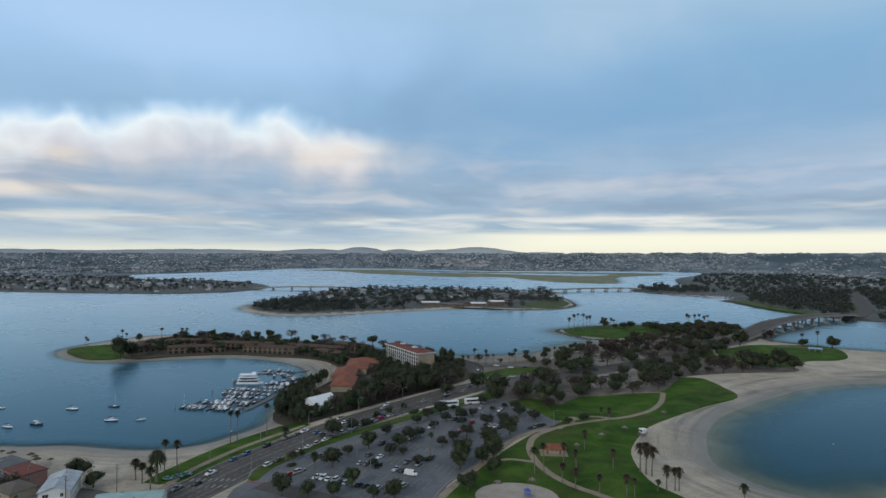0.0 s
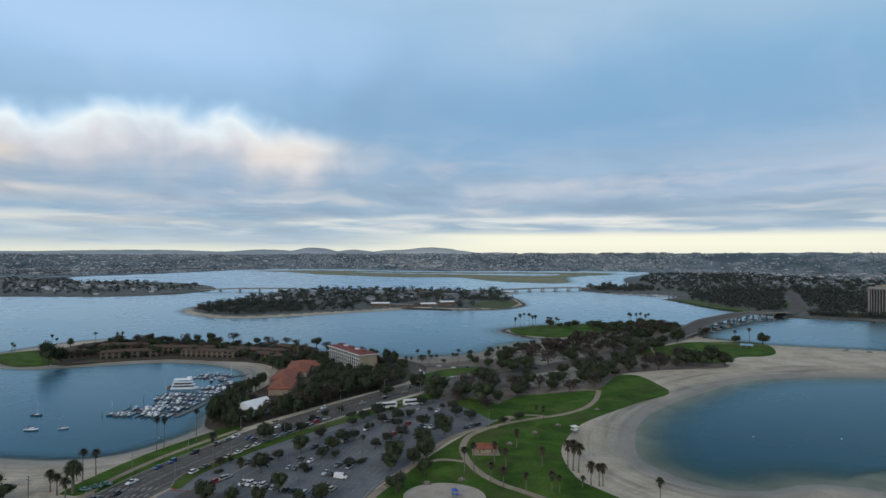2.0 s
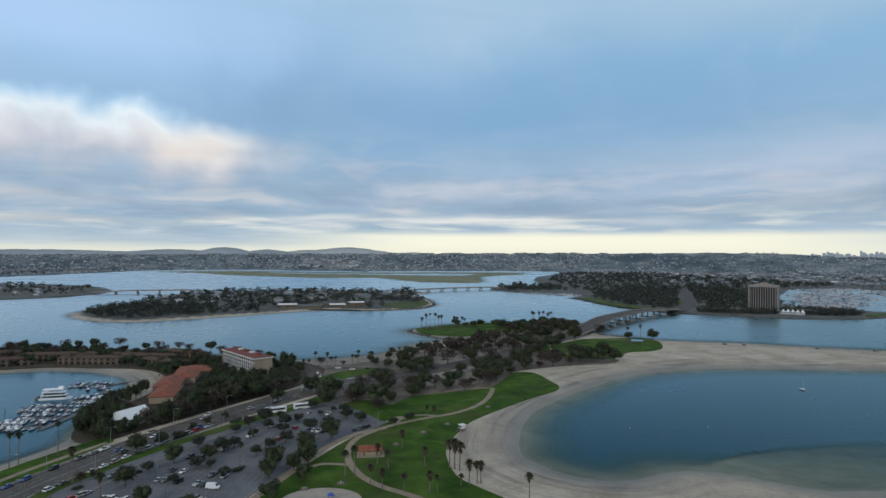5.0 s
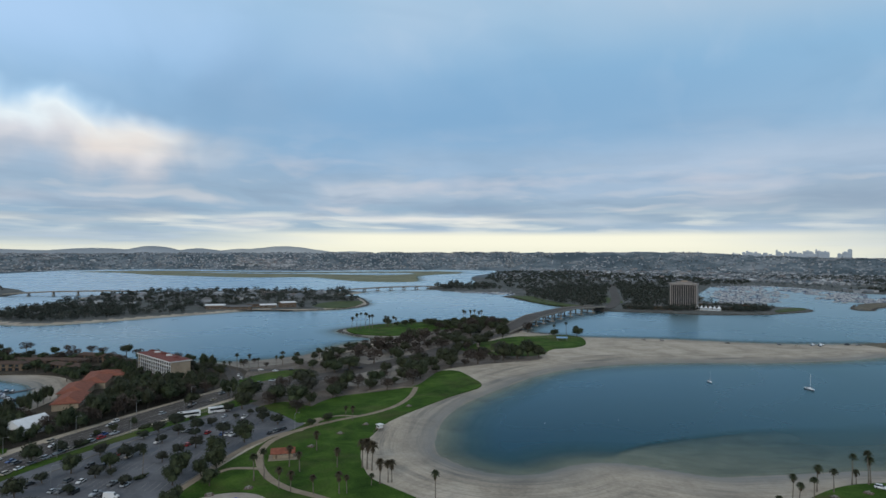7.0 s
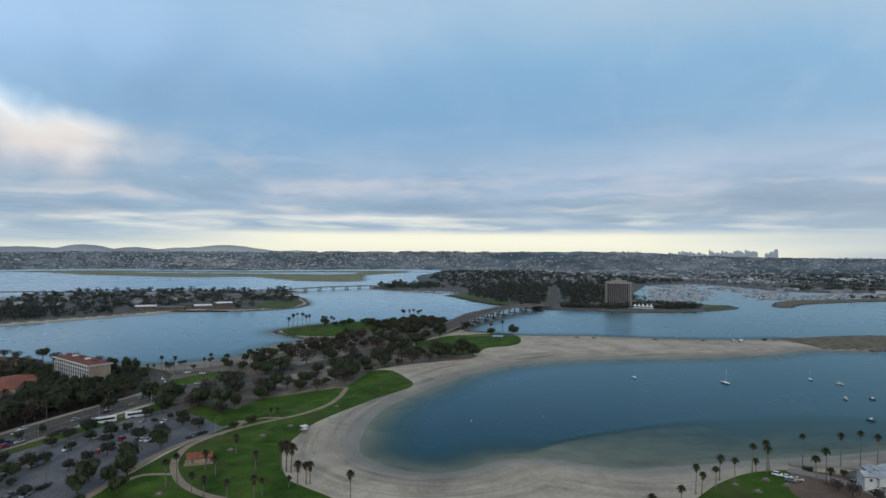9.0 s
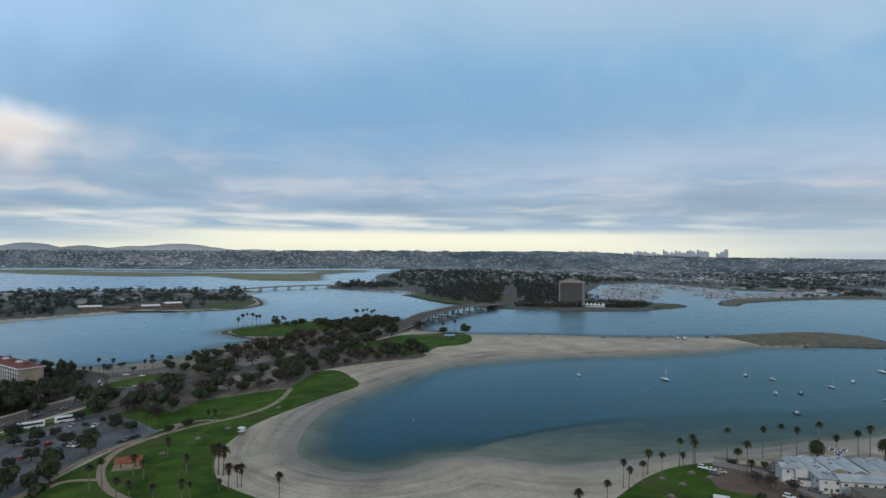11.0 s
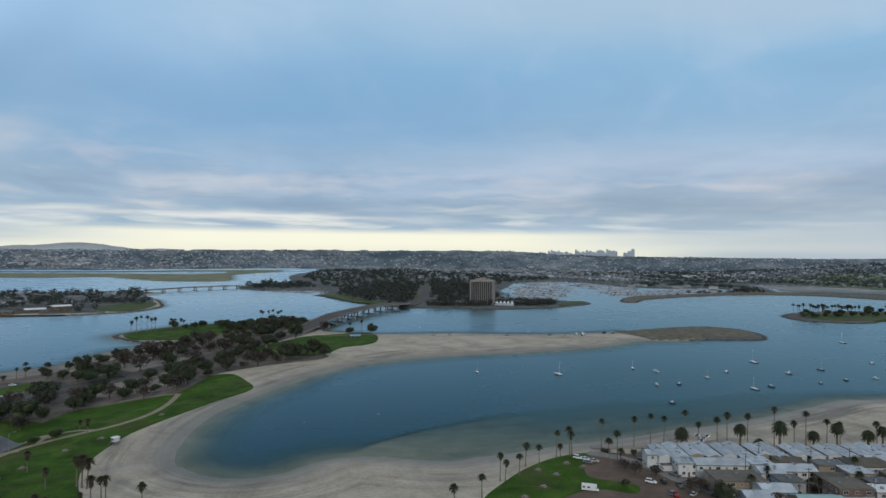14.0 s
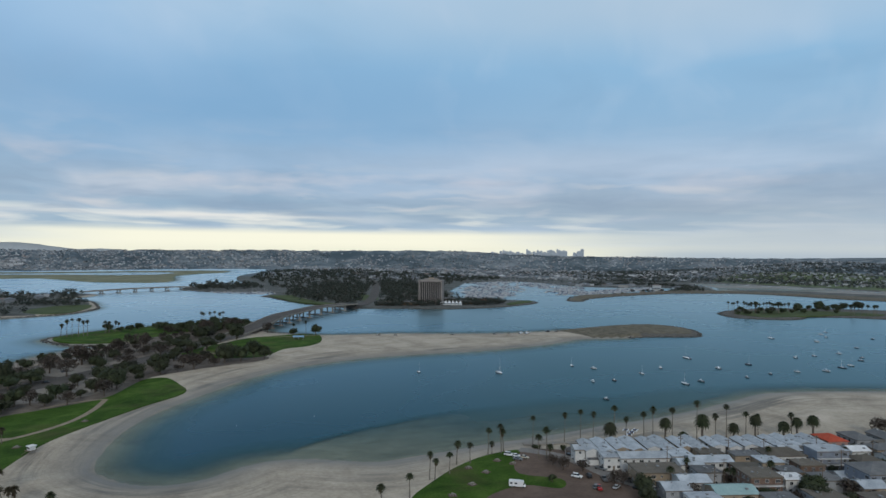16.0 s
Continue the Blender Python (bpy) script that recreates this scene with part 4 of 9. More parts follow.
    strip(bm, smooth([(272, 216), (281, 204), (285, 190), (285, 170), (289, 150), (297, 122), (304, 90)], False, 4), 6.5, 1.2, 2.095)
    tagged(part("road", bm, LANE, None), "narrow pale concrete lane beside the beach cottages", "road", kind="structure")
    # kerbs
    for line, mat, what in (([(-99, 230), (-91, 244), (-83, 271), (-74, 290), (-61, 318), (-45, 342), (-24, 375)], CONCRETE, "pale concrete kerb round the car park"),
                            ([(-107, 231), (-104, 229), (-100, 229)], KERB_RED, "red painted kerb at the corner"),
                            ([(-108, 233), (-110, 246), (-102, 268), (-91, 294), (-72, 326), (-51, 356), (-29, 384)], CONCRETE, "pale concrete kerb along the road"),
                            ([(-10, 284), (-19, 259), (-27, 238), (-32, 205)], CONCRETE, "pale concrete kerb beside the lawn"),
                            ([(-137, 196), (-131, 233), (-126, 256), (-117, 284), (-106, 312)], CONCRETE, "pale concrete kerb beside the beach lawn")):
        bm = bmesh.new()
        strip(bm, smooth(line, False, 4), 0.5, 1.2, 2.2)
        tagged(part("kerb", bm, mat, None), what, "kerb", kind="structure")
    bm = bmesh.new()
    rng = random.Random(5)
    rows = [((-86, 234), (-40, 222)), ((-82, 252), (-34, 238)), ((-78, 270), (-26, 256)), ((-68, 290), (-20, 276)), ((-58, 308), (-14, 293)), ((-48, 326), (-6, 311)), ((-38, 344), (2, 328)), ((-28, 360), (8, 345))]
    for (ax, ay), (bx, by) in rows:
        steps = int(math.hypot(bx - ax, by - ay) / 2.7)
        for k in range(steps + 1):
            if rng.random() < 0.8:
                px, py = ax + (bx - ax) * k / steps, ay + (by - ay) * k / steps
                strip(bm, [(px - 0.9, py - 4.6), (px + 0.9, py + 4.6)], 0.16, 2.03, 2.063)
    tagged(part("bay_marking", bm, PAINT_WHITE, None), "faded white parking bay lines", "road marking", kind="structure")


build_surfaces()

# ---- trees and palms ----


def leaf_quad(bm, p, size, rng, flat=0.0, mat=0):
    """One small bent leaf cluster: two triangles with a fold."""
    a, t = rng.uniform(0, 6.283), rng.uniform(-1.1, 1.1) * (1 - flat)
    u = Vector((math.cos(a), math.sin(a), t)).normalized() * size
    w = Vector((-math.sin(a) * rng.uniform(0.4, 1), math.cos(a) * rng.uniform(0.4, 1), rng.uniform(-0.8, 0.8))).normalized() * size * rng.uniform(0.5, 0.9)
    v = [bm.verts.new(p + q) for q in (-u, -0.1 * u - w, u * rng.uniform(0.7, 1.1), 0.1 * u + w)]
    bm.faces.new((v[0], v[1], v[2])).material_index = mat
    bm.faces.new((v[0], v[2], v[3])).material_index = mat


def crown_mesh(name, mat, r, h, z, seed, leaves=420, size=0.42, lobes=7, gaps=0.0):
    """An uneven crown: several lobes, each a shell of leaf clusters over a darker core."""
    rng = random.Random(seed)
    bm = bmesh.new()
    centres = []
    for i in range(lobes):
        a = 6.283 * i / lobes + rng.uniform(-0.5, 0.5)
        q = rng.uniform(0.30, 0.62) if i else 0.1
        centres.append((Vector((r * q * math.cos(a), r * q * math.sin(a), z + h * rng.uniform(0.32, 0.66))), r * rng.uniform(0.38, 0.58), h * rng.uniform(0.26, 0.38)))
    for c, cr, ch in centres:
        if gaps < 0.5:
            ret = bmesh.ops.create_icosphere(bm, subdivisions=1, radius=1.0)
            for v in ret["verts"]:
                k = rng.uniform(0.62, 0.92)
                v.co = c + Vector((v.co.x * cr * k, v.co.y * cr * k, v.co.z * ch * k))
        for _ in range(leaves // lobes):
            d = Vector((rng.gauss(0, 1), rng.gauss(0, 1), rng.gauss(0.25, 0.9))).normalized() * rng.uniform(0.78, 1.12)
            leaf_quad(bm, c + Vector((d.x * cr, d.y * cr, d.z * ch)), size * rng.uniform(0.6, 1.3), rng)
    me = bpy.data.meshes.new(name)
    bm.to_mesh(me)
    bm.free()
    me.materials.append(mat)
    return me


def trunk_mesh(name, mat, h, r, limbs, spread, seed):
    rng = random.Random(seed)
    bm = bmesh.new()
    tube(bm, [(0, 0, -0.3), (0.02, 0.03, h * 0.4), (rng.uniform(-0.1, 0.1), rng.uniform(-0.1, 0.1), h)], [r * 1.3, r, r * 0.75], 7)
    for k in range(limbs):
        a = 6.283 * k / limbs + rng.uniform(-0.4, 0.4)
        s = spread * rng.uniform(0.6, 1)
        tube(bm, [(0, 0, h * 0.85), (0.5 * s * math.cos(a), 0.5 * s * math.sin(a), h + s * 0.4), (s * math.cos(a), s * math.sin(a), h + s * 0.9)], [r * 0.6, r * 0.38, r * 0.15], 5)
    me = bpy.data.meshes.new(name)
    bm.to_mesh(me)
    bm.free()
    me.materials.append(mat)
    return me


def two_part(name, meshes, label, category, group):
    """A thing kept far below ground from which copies are taken, then removed."""
    root = thing(name, pose(0, 0, 0), label, category, group)
    for part_name, me in meshes:
        ob = new(part_name, me)
        ob.parent = root
    return root


def discard(root):
    for o in (*root.children_recursive, root):
        bpy.data.objects.remove(o)


def broadleaf(seed, mat, r=4.0, h=5.5, trunk=1.6, label="", leaves=420, gaps=0.0, lobes=7, size=0.42):
    return two_part("tree", [("trunk", trunk_mesh("trunk", BARK, trunk + 0.8, 0.26 * r / 4, 4, r * 0.5, seed)),
                             ("crown", crown_mesh("crown", mat, r, h, trunk, seed, leaves, size, lobes, gaps))], label, "tree", "park trees")


def at(x, y, turn=0.0, scale=1.0, z=None, stretch=1.0):
    return Matrix.Translation((x, y, height(x, y) if z is None else z)) @ Matrix.Rotation(turn, 4, "Z") @ Matrix.Diagonal((scale, scale, scale * stretch, 1))


TREES = {
    "round": [broadleaf(s, LEAF, 4.0, 6.2, 1.2, "dark green round-headed shade tree with a short trunk", 760, 0.0, 8, 0.36) for s in (1, 2, 3, 4)],
    "grey": [broadleaf(s, LEAF_GREY, 4.0, 5.2, 1.4, "grey-green shade tree in a car park island", 560, 0.0, 8, 0.33) for s in (11, 12, 13)],
    "brown": [broadleaf(s, LEAF_BROWN, 4.0, 5.6, 1.6, "brown-leaved park tree with an open crown", 820, 0.6, 8, 0.36) for s in (21, 22)],
    "umbrella": [broadleaf(s, m, 4.0, 5.4, 3.0, w, 520, g, 7, 0.36) for s, m, g, w in ((61, LEAF, 0.0, "round-topped shade tree with a long bare trunk"), (62, LEAF_BROWN, 0.6, "thin mauve-brown round-topped tree with a long bare trunk"))],
    "tall": [broadleaf(s, LEAF, 4.0, 9.5, 1.6, "tall dark evergreen tree with an uneven crown", 800, 0.0, 9, 0.38) for s in (31, 32)],
}


def plant(kind, x, y, r, rng, stretch=1.0, z=None, join=None):
    src = rng.choice(TREES[kind])
    if join is not None:
        join.append((src, at(x, y, rng.uniform(0, 6.283), r / 4.0, z, stretch)))
        return None
    g = copy_thing(src, at(x, y, rng.uniform(0, 6.283), r / 4.0, z, stretch))
    return g


def join_grove(name, planted, label):
    """The trees of a grove that are past counting, joined, each with its trunk and crown."""
    for piece, what in ((0, "trunks"), (1, "crowns")):
        verts, faces, mats, slots = [], [], [], []
        total = 0
        for src, m in planted:
            me = src.children[piece].data
            co = np.zeros(len(me.vertices) * 3)
            me.vertices.foreach_get("co", co)
            co = co.reshape(-1, 3) @ np.array(m.to_3x3()).T + np.array(m.translation)
            verts.append(co)
            if me.materials[0] not in slots:
                slots.append(me.materials[0])
            k = slots.index(me.materials[0])
            for f in me.polygons:
                faces.append([v + total for v in f.vertices])
                mats.append(k)
            total += len(co)
        me = mesh_from(name, np.concatenate(verts).tolist(), faces, slots)
        me.polygons.foreach_set("material_index", mats)
        if piece == 0:
            root = tagged(new(name, me), label, "trees", kind="stuff")
        else:
            ob = new("foliage", me)
            ob.parent = root
            ob["kind"] = "stuff"


def fronds(bm, count, length, droop, rise, seed, width=0.5, low=-0.5, high=1.2, z=0.0, mat=0):
    """Arching fronds round a point: each a folded, tapering blade of four joints."""
    rng = random.Random(seed)
    for i in range(count):
        a = 2.39996 * i + rng.uniform(-0.2, 0.2)
        e = low + (high - low) * ((i + 0.5) / count) + rng.uniform(-0.12, 0.12)
        l = length * rng.uniform(0.85, 1.1)
        out, up = Vector((math.cos(a), math.sin(a), 0)), Vector((0, 0, 1))
        side = Vector((-math.sin(a), math.cos(a), 0))
        prev = None
        for k in range(5):
            s = k / 4
            p = Vector((0, 0, z)) + out * (l * s * math.cos(e)) + up * (l * (s * math.sin(e) - droop * s * s)) + up * rise * s
            w = width * (0.25 + 1.3 * s - 1.45 * s * s)
            ring = [bm.verts.new(p - side * w - up * w * 0.35), bm.verts.new(p), bm.verts.new(p + side * w - up * w * 0.35)]
            if prev:
                for q in (0, 1):
                    bm.faces.new((prev[q], ring[q], ring[q + 1], prev[q + 1])).material_index = mat
            prev = ring


def mesh_of(bm, name, mat):
    me = bpy.data.meshes.new(name)
    bm.to_mesh(me)
    bm.free()
    me.materials.append(mat)
    return me


def fan_palm(seed, h, skirt, leaf=None, what="tall thin-trunked fan palm with a small dark head"):
    """A tall fan palm with a thin trunk, a small round head and, on some, hanging dead fronds."""
    rng = random.Random(seed)
    bend = rng.uniform(-0.5, 0.5)
    bm = bmesh.new()
    tube(bm, [(0, 0, -0.3), (bend * 0.2, 0, h * 0.3), (bend * 0.7, 0.1, h * 0.7), (bend, 0.1, h - 0.8)], [0.32, 0.21, 0.17, 0.16], 7)
    pieces = [("trunk", mesh_of(bm, "trunk", PALM_BARK))]
    bm = bmesh.new()
    fronds(bm, 90, 2.05, 0.42, 0.0, seed, 0.42, -0.35, 1.25, h - 0.7)
    for v in bm.verts:
        v.co.x += bend
    pieces.append(("crown", mesh_of(bm, "crown", leaf or PALM_LEAF)))
    bm = bmesh.new()
    fronds(bm, 22, 1.1 * skirt, 0.4, 0.0, seed + 7, 0.42, -1.45, -0.8, h - 1.1)
    for v in bm.verts:
        v.co.x += bend
    pieces.append(("skirt", mesh_of(bm, "skirt", PALM_DRY)))
    return two_part("fan_palm", pieces, what, "palm tree", "fan palms")


def date_palm(seed, h):
    bm = bmesh.new()
    tube(bm, [(0, 0, -0.3), (0.05, 0, h * 0.5), (0, 0.05, h - 2.2), (0, 0, h - 1.6)], [0.5, 0.42, 0.45, 0.7], 9)
    pieces = [("trunk", mesh_of(bm, "trunk", PALM_BARK))]
    bm = bmesh.new()
    fronds(bm, 260, 3.2, 0.62, 0.0, seed, 0.50, -0.75, 1.5, h - 1.9)
    pieces.append(("crown", mesh_of(bm, "crown", PALM_LEAF)))
    return two_part("date_palm", pieces, "stout date palm with a dense round head of arching fronds", "palm tree", "date palms")


FAN = {tall: [fan_palm(s + tall, float(tall), k) for s, k in ((41, 0.9), (42, 1.5))] for tall in (7, 10, 13, 17, 21)}
TAWNY = [fan_palm(s, 9.0, k, PALM_TAWNY, "short fan palm with a tawny half-dry head on the lawn") for s, k in ((91, 1.6), (92, 2.0), (93, 1.3))]
DATE = {tall: [date_palm(51 + tall, float(tall))] for tall in (5, 8, 11)}


def nearest(stock, h):
    return min(stock, key=lambda tall: abs(tall - h))


def palm(x, y, h, rng, z=None, squat=1.0):
    tall = nearest(FAN, h / squat)
    return copy_thing(rng.choice(FAN[tall]), at(x, y, rng.uniform(0, 6.283), h / tall * rng.uniform(0.94, 1.06), z))


LOT_TREES = [(-85, 307, 3.1), (-81, 315, 2.2), (-66, 301, 3.0), (-54, 324, 2.6), (-50, 335, 3.3), (-44, 345, 4.1), (-39, 330, 2.9), (-38, 355, 1.7), (-43, 316, 2.5), (-31, 336, 3.6),
             (-29, 324, 2.6), (-48, 299, 3.0), (-52, 294, 3.6), (-57, 271, 2.8), (-51, 272, 1.9), (-35, 287, 2.6), (-31, 297, 2.7), (-25, 306, 3.3), (-76, 268, 2.5), (-60, 254, 2.1),
             (-42, 260, 2.4), (-25, 343, 2.7), (-16, 325, 3.8), (-7, 335, 3.0), (1, 349, 3.4), (10, 342, 3.3), (-1, 361, 3.2), (-8, 365, 1.8), (-15, 357, 1.7), (-22, 373, 2.9)]
LOT_ROUND = [(-92, 294, 4.9), (-69, 278, 4.6), (-67, 350, 2.4), (-55, 282, 4.0), (-78, 251, 4.8), (-63, 231, 3.7), (-44, 223, 4.0), (-24, 269, 4.3), (-87, 218, 4.3), (-3, 311, 5.5), (-13, 291, 5.2),
             (-23, 272, 4.9), (-23, 258, 4.2), (-14, 267, 3.7), (-9, 274, 5.5), (-8, 255, 4.1), (-77, 219, 3.3), (-67, 220, 3.3), (-52, 222, 2.8), (-17, 234, 4.3), (-96, 262, 1.6), (-79, 332, 2.2), (-88, 313, 2.6), (-73, 338, 2.4)]
PARK_TREES = [(-15, 403, 9.4), (-29, 413, 6.4), (-47, 391, 5.1), (3, 393, 6.9), (17, 385, 8.2), (0, 388, 5.3), (17, 449, 10.2), (21, 433, 8.3), (39, 401, 6.2), (38, 428, 6.6), (48, 430, 6.7),
              (56, 428, 5.8), (69, 441, 6.9), (64, 422, 5.8), (76, 419, 4.9), (37, 344, 3.4), (28, 338, 2.7), (25, 384, 4.5), (43, 562, 6.4), (57, 594, 5.7), (10, 518, 4.0), (21, 507, 4.9), (33, 514, 6.9), (39, 486, 8.4)]
GROVE_TREES = [(51, 500, 10.0), (90, 561, 8.7), (93, 533, 7.2), (100, 475, 8.4), (104, 455, 8.1), (95, 491, 7.7), (163, 618, 11.5), (143, 593, 9.3), (187, 615, 10.5), (226, 668, 9.3), (250, 785, 7.8),
               (196, 567, 9.5), (188, 525, 8.5), (202, 528, 8.6), (161, 508, 9.5), (119, 496, 7.8), (136, 508, 8.0), (315, 666, 7.0), (291, 676, 5.5), (192, 685, 11.0), (113, 551, 8.6), (216, 540, 9.0), (224, 533, 7.0)]
BROWN_TREES = [(81, 569, 12.0), (60, 540, 8.0), (204, 726, 10.0), (234, 756, 9.0), (270, 712, 7.0), (132, 640, 9.0), (72, 520, 8.0), (5, 420, 6.0), (110, 605, 9.0), (-98, 256, 2.5)]
SHORE_PALMS = [(-145, 233, 14), (-140, 234, 14), (-152, 224, 8), (-147, 221, 8), (-140, 216, 8), (-137, 274, 16), (-135, 277, 16), (-126, 291, 17), (-101, 256, 14), (-80, 235, 11), (-38, 270, 12),
               (-419, 529, 10), (-414, 526, 9), (-392, 545, 16), (-388, 546, 12), (-376, 548, 13), (-371, 577, 15), (-357, 592, 13), (-352, 593, 13)]
BEACH_PALMS = [(-38, 501, 15), (-29, 502, 13), (-23, 512, 9), (-10, 522, 9), (-5, 526, 11), (6, 548, 7), (20, 545, 7), (25, 549, 9), (30, 559, 9), (36, 576, 7), (51, 596, 8), (-36, 506, 9), (-43, 500, 9), (-48, 499, 9)]
POINT_PALMS = [(57, 779, 11), (63, 769, 15), (68, 770, 16), (74, 771, 15), (79, 772, 13), (83, 773, 13), (101, 794, 11), (105, 795, 10), (111, 796, 10), (115, 797, 9), (212, 824, 13), (215, 826, 13),
               (224, 833, 13), (230, 834, 13), (236, 836, 11), (240, 836, 12), (309, 684, 13), (318, 674, 10), (296, 690, 10)]
LAWN_PALMS = [(9, 258, 11), (13, 259, 12), (57, 246, 5), (78.6, 213.8, 16)]
TAWNY_PALMS = [(54, 267, 12), (56, 265, 13), (58, 263, 12), (60.5, 247, 10), (64, 248, 9), (65.5, 248, 9), (22, 273, 9), (27, 266, 8.5), (33, 294, 9), (43, 269, 8.5), (51, 345, 8), (47, 349, 7), (20, 248, 8.5), (25, 244, 8), (44, 239, 8.5), (47, 239, 7), (34, 240, 7.5)]
EAST_PALMS = [(198, 189, 10), (214, 202, 12), (216, 201, 9), (225, 204, 9), (234, 213, 10), (240, 211, 10), (254, 217, 13), (257, 218, 6), (261, 216, 14), (263, 217, 11), (281, 217, 16), (272, 201, 11),
              (275, 199, 14), (276, 198, 7), (186, 189, 8), (299, 214, 16), (308, 212, 16), (313, 208, 16), (311, 150, 9), (336, 128, 10), (357, 142, 9), (386, 124, 9), (320, 134, 8), (370, 108, 10), (294, 144, 10), (335, 215, 14), (329, 201, 12), (338, 197, 14), (340, 193, 18), (351, 190, 17), (360, 182, 20), (371, 179, 13), (377, 177, 18), (389, 174, 14), (395, 171, 13), (410, 162, 13)]
DATE_PALMS = [(322, 205, 9), (347, 191, 11), (363, 181, 13), (356, 187, 4.5), (383, 177, 7.5), (394, 172, 11), (408, 165, 8), (413, 161, 10), (421, 157, 11), (-142, 223, 12), (-376, 548, 11)]
ISLE_PALMS = [(1022, 612, 21), (1027, 610, 22), (1037, 605, 22), (1069, 601, 20), (1070, 590, 20), (1082, 585, 19), (1094, 579, 19), (1131, 583, 18), (1045, 601, 17), (1174, 500, 19), (1186, 495, 20), (1195, 490, 19), (1211, 483, 19),
              (1056, 596, 20), (1062, 606, 19), (1088, 592, 20), (1104, 580, 18), (1110, 590, 19)]
ISLE_TREES = [(1015, 600, 5), (1022, 590, 6), (1035, 618, 6), (1048, 612, 7), (1052, 590, 5), (1063, 575, 7), (1092, 612, 7), (1110, 600, 8), (1118, 570, 6), (1135, 560, 8), (1150, 580, 9), (1165, 560, 7), (1205, 560, 10), (1215, 580, 9), (1235, 555, 9), (1280, 570, 11), (1180, 530, 6), (1070, 634, 7.8), (1083, 606, 7.7), (1077, 587, 7.6), (1100, 576, 8.0), (1191, 602, 10.7), (1223, 600, 7.3), (1254, 598, 13), (1254, 573, 9.8), (1299, 553, 13), (1030, 590, 5)]


UMBRELLAS = [(-336, 593, 5.2), (-330, 605, 5), (-314, 594, 4.6), (-292, 607, 5.6), (-278, 603, 5), (-267, 610, 5.4), (-242, 608, 6.4), (-211, 592, 4.6), (-202, 598, 5.4), (-181, 594, 5.2), (-170, 590, 4.6), (-146, 578, 6.2), (-134, 572, 5), (-118, 564, 4.6), (-96, 552, 4.4), (-360, 598, 4.4)]
TOWN_TREES = [("brown", 278, 178, 3.0), ("round", 258, 175, 2.0), ("brown", 283, 159, 3.2), ("round", 281, 146, 4.6), ("round", 276, 140, 4.0), ("brown", 315, 148, 2.4), ("round", 340, 115, 4.4), ("round", 332, 128, 2.6), ("round", 316, 116, 3.6),
              ("brown", 306, 148, 2.2), ("round", 330, 144, 2.0), ("round", 343, 143, 2.3), ("brown", 357, 120, 2.8), ("round", 380, 115, 3.4), ("round", 355, 150, 2.0), ("brown", 383, 141, 2.4), ("round", 398, 120, 3.0), ("round", 372, 122, 2.6), ("round", 412, 132, 2.6), ("brown", 430, 138, 3.0),
              ("round", 295, 130, 2.6), ("round", 309, 103, 3.4), ("round", 360, 110, 2.6), ("brown", 325, 112, 3.0), ("round", 300, 146, 2.0), ("round", 352, 186, 1.6), ("round", 341, 184, 1.4), ("round", 446, 126, 3.4), ("round", 289, 203, 1.8), ("brown", 272, 184, 3.4), ("round", 395, 112, 3.4), ("round", 402, 104, 3.8), ("brown", 411, 116, 3.0), ("round", 420, 114, 3.4), ("brown", 432, 118, 3.2), ("round", 384, 110, 3.0), ("round", 366, 98, 3.6), ("brown", 352, 97, 3.4), ("round", 340, 99, 3.8), ("round", 325, 98, 3.6), ("round", 436, 110, 4.0), ("round", 378, 94, 4.0), ("brown", 322, 138, 2.2), ("round", 353, 129, 2.2), ("round", 366, 131, 2.0)]


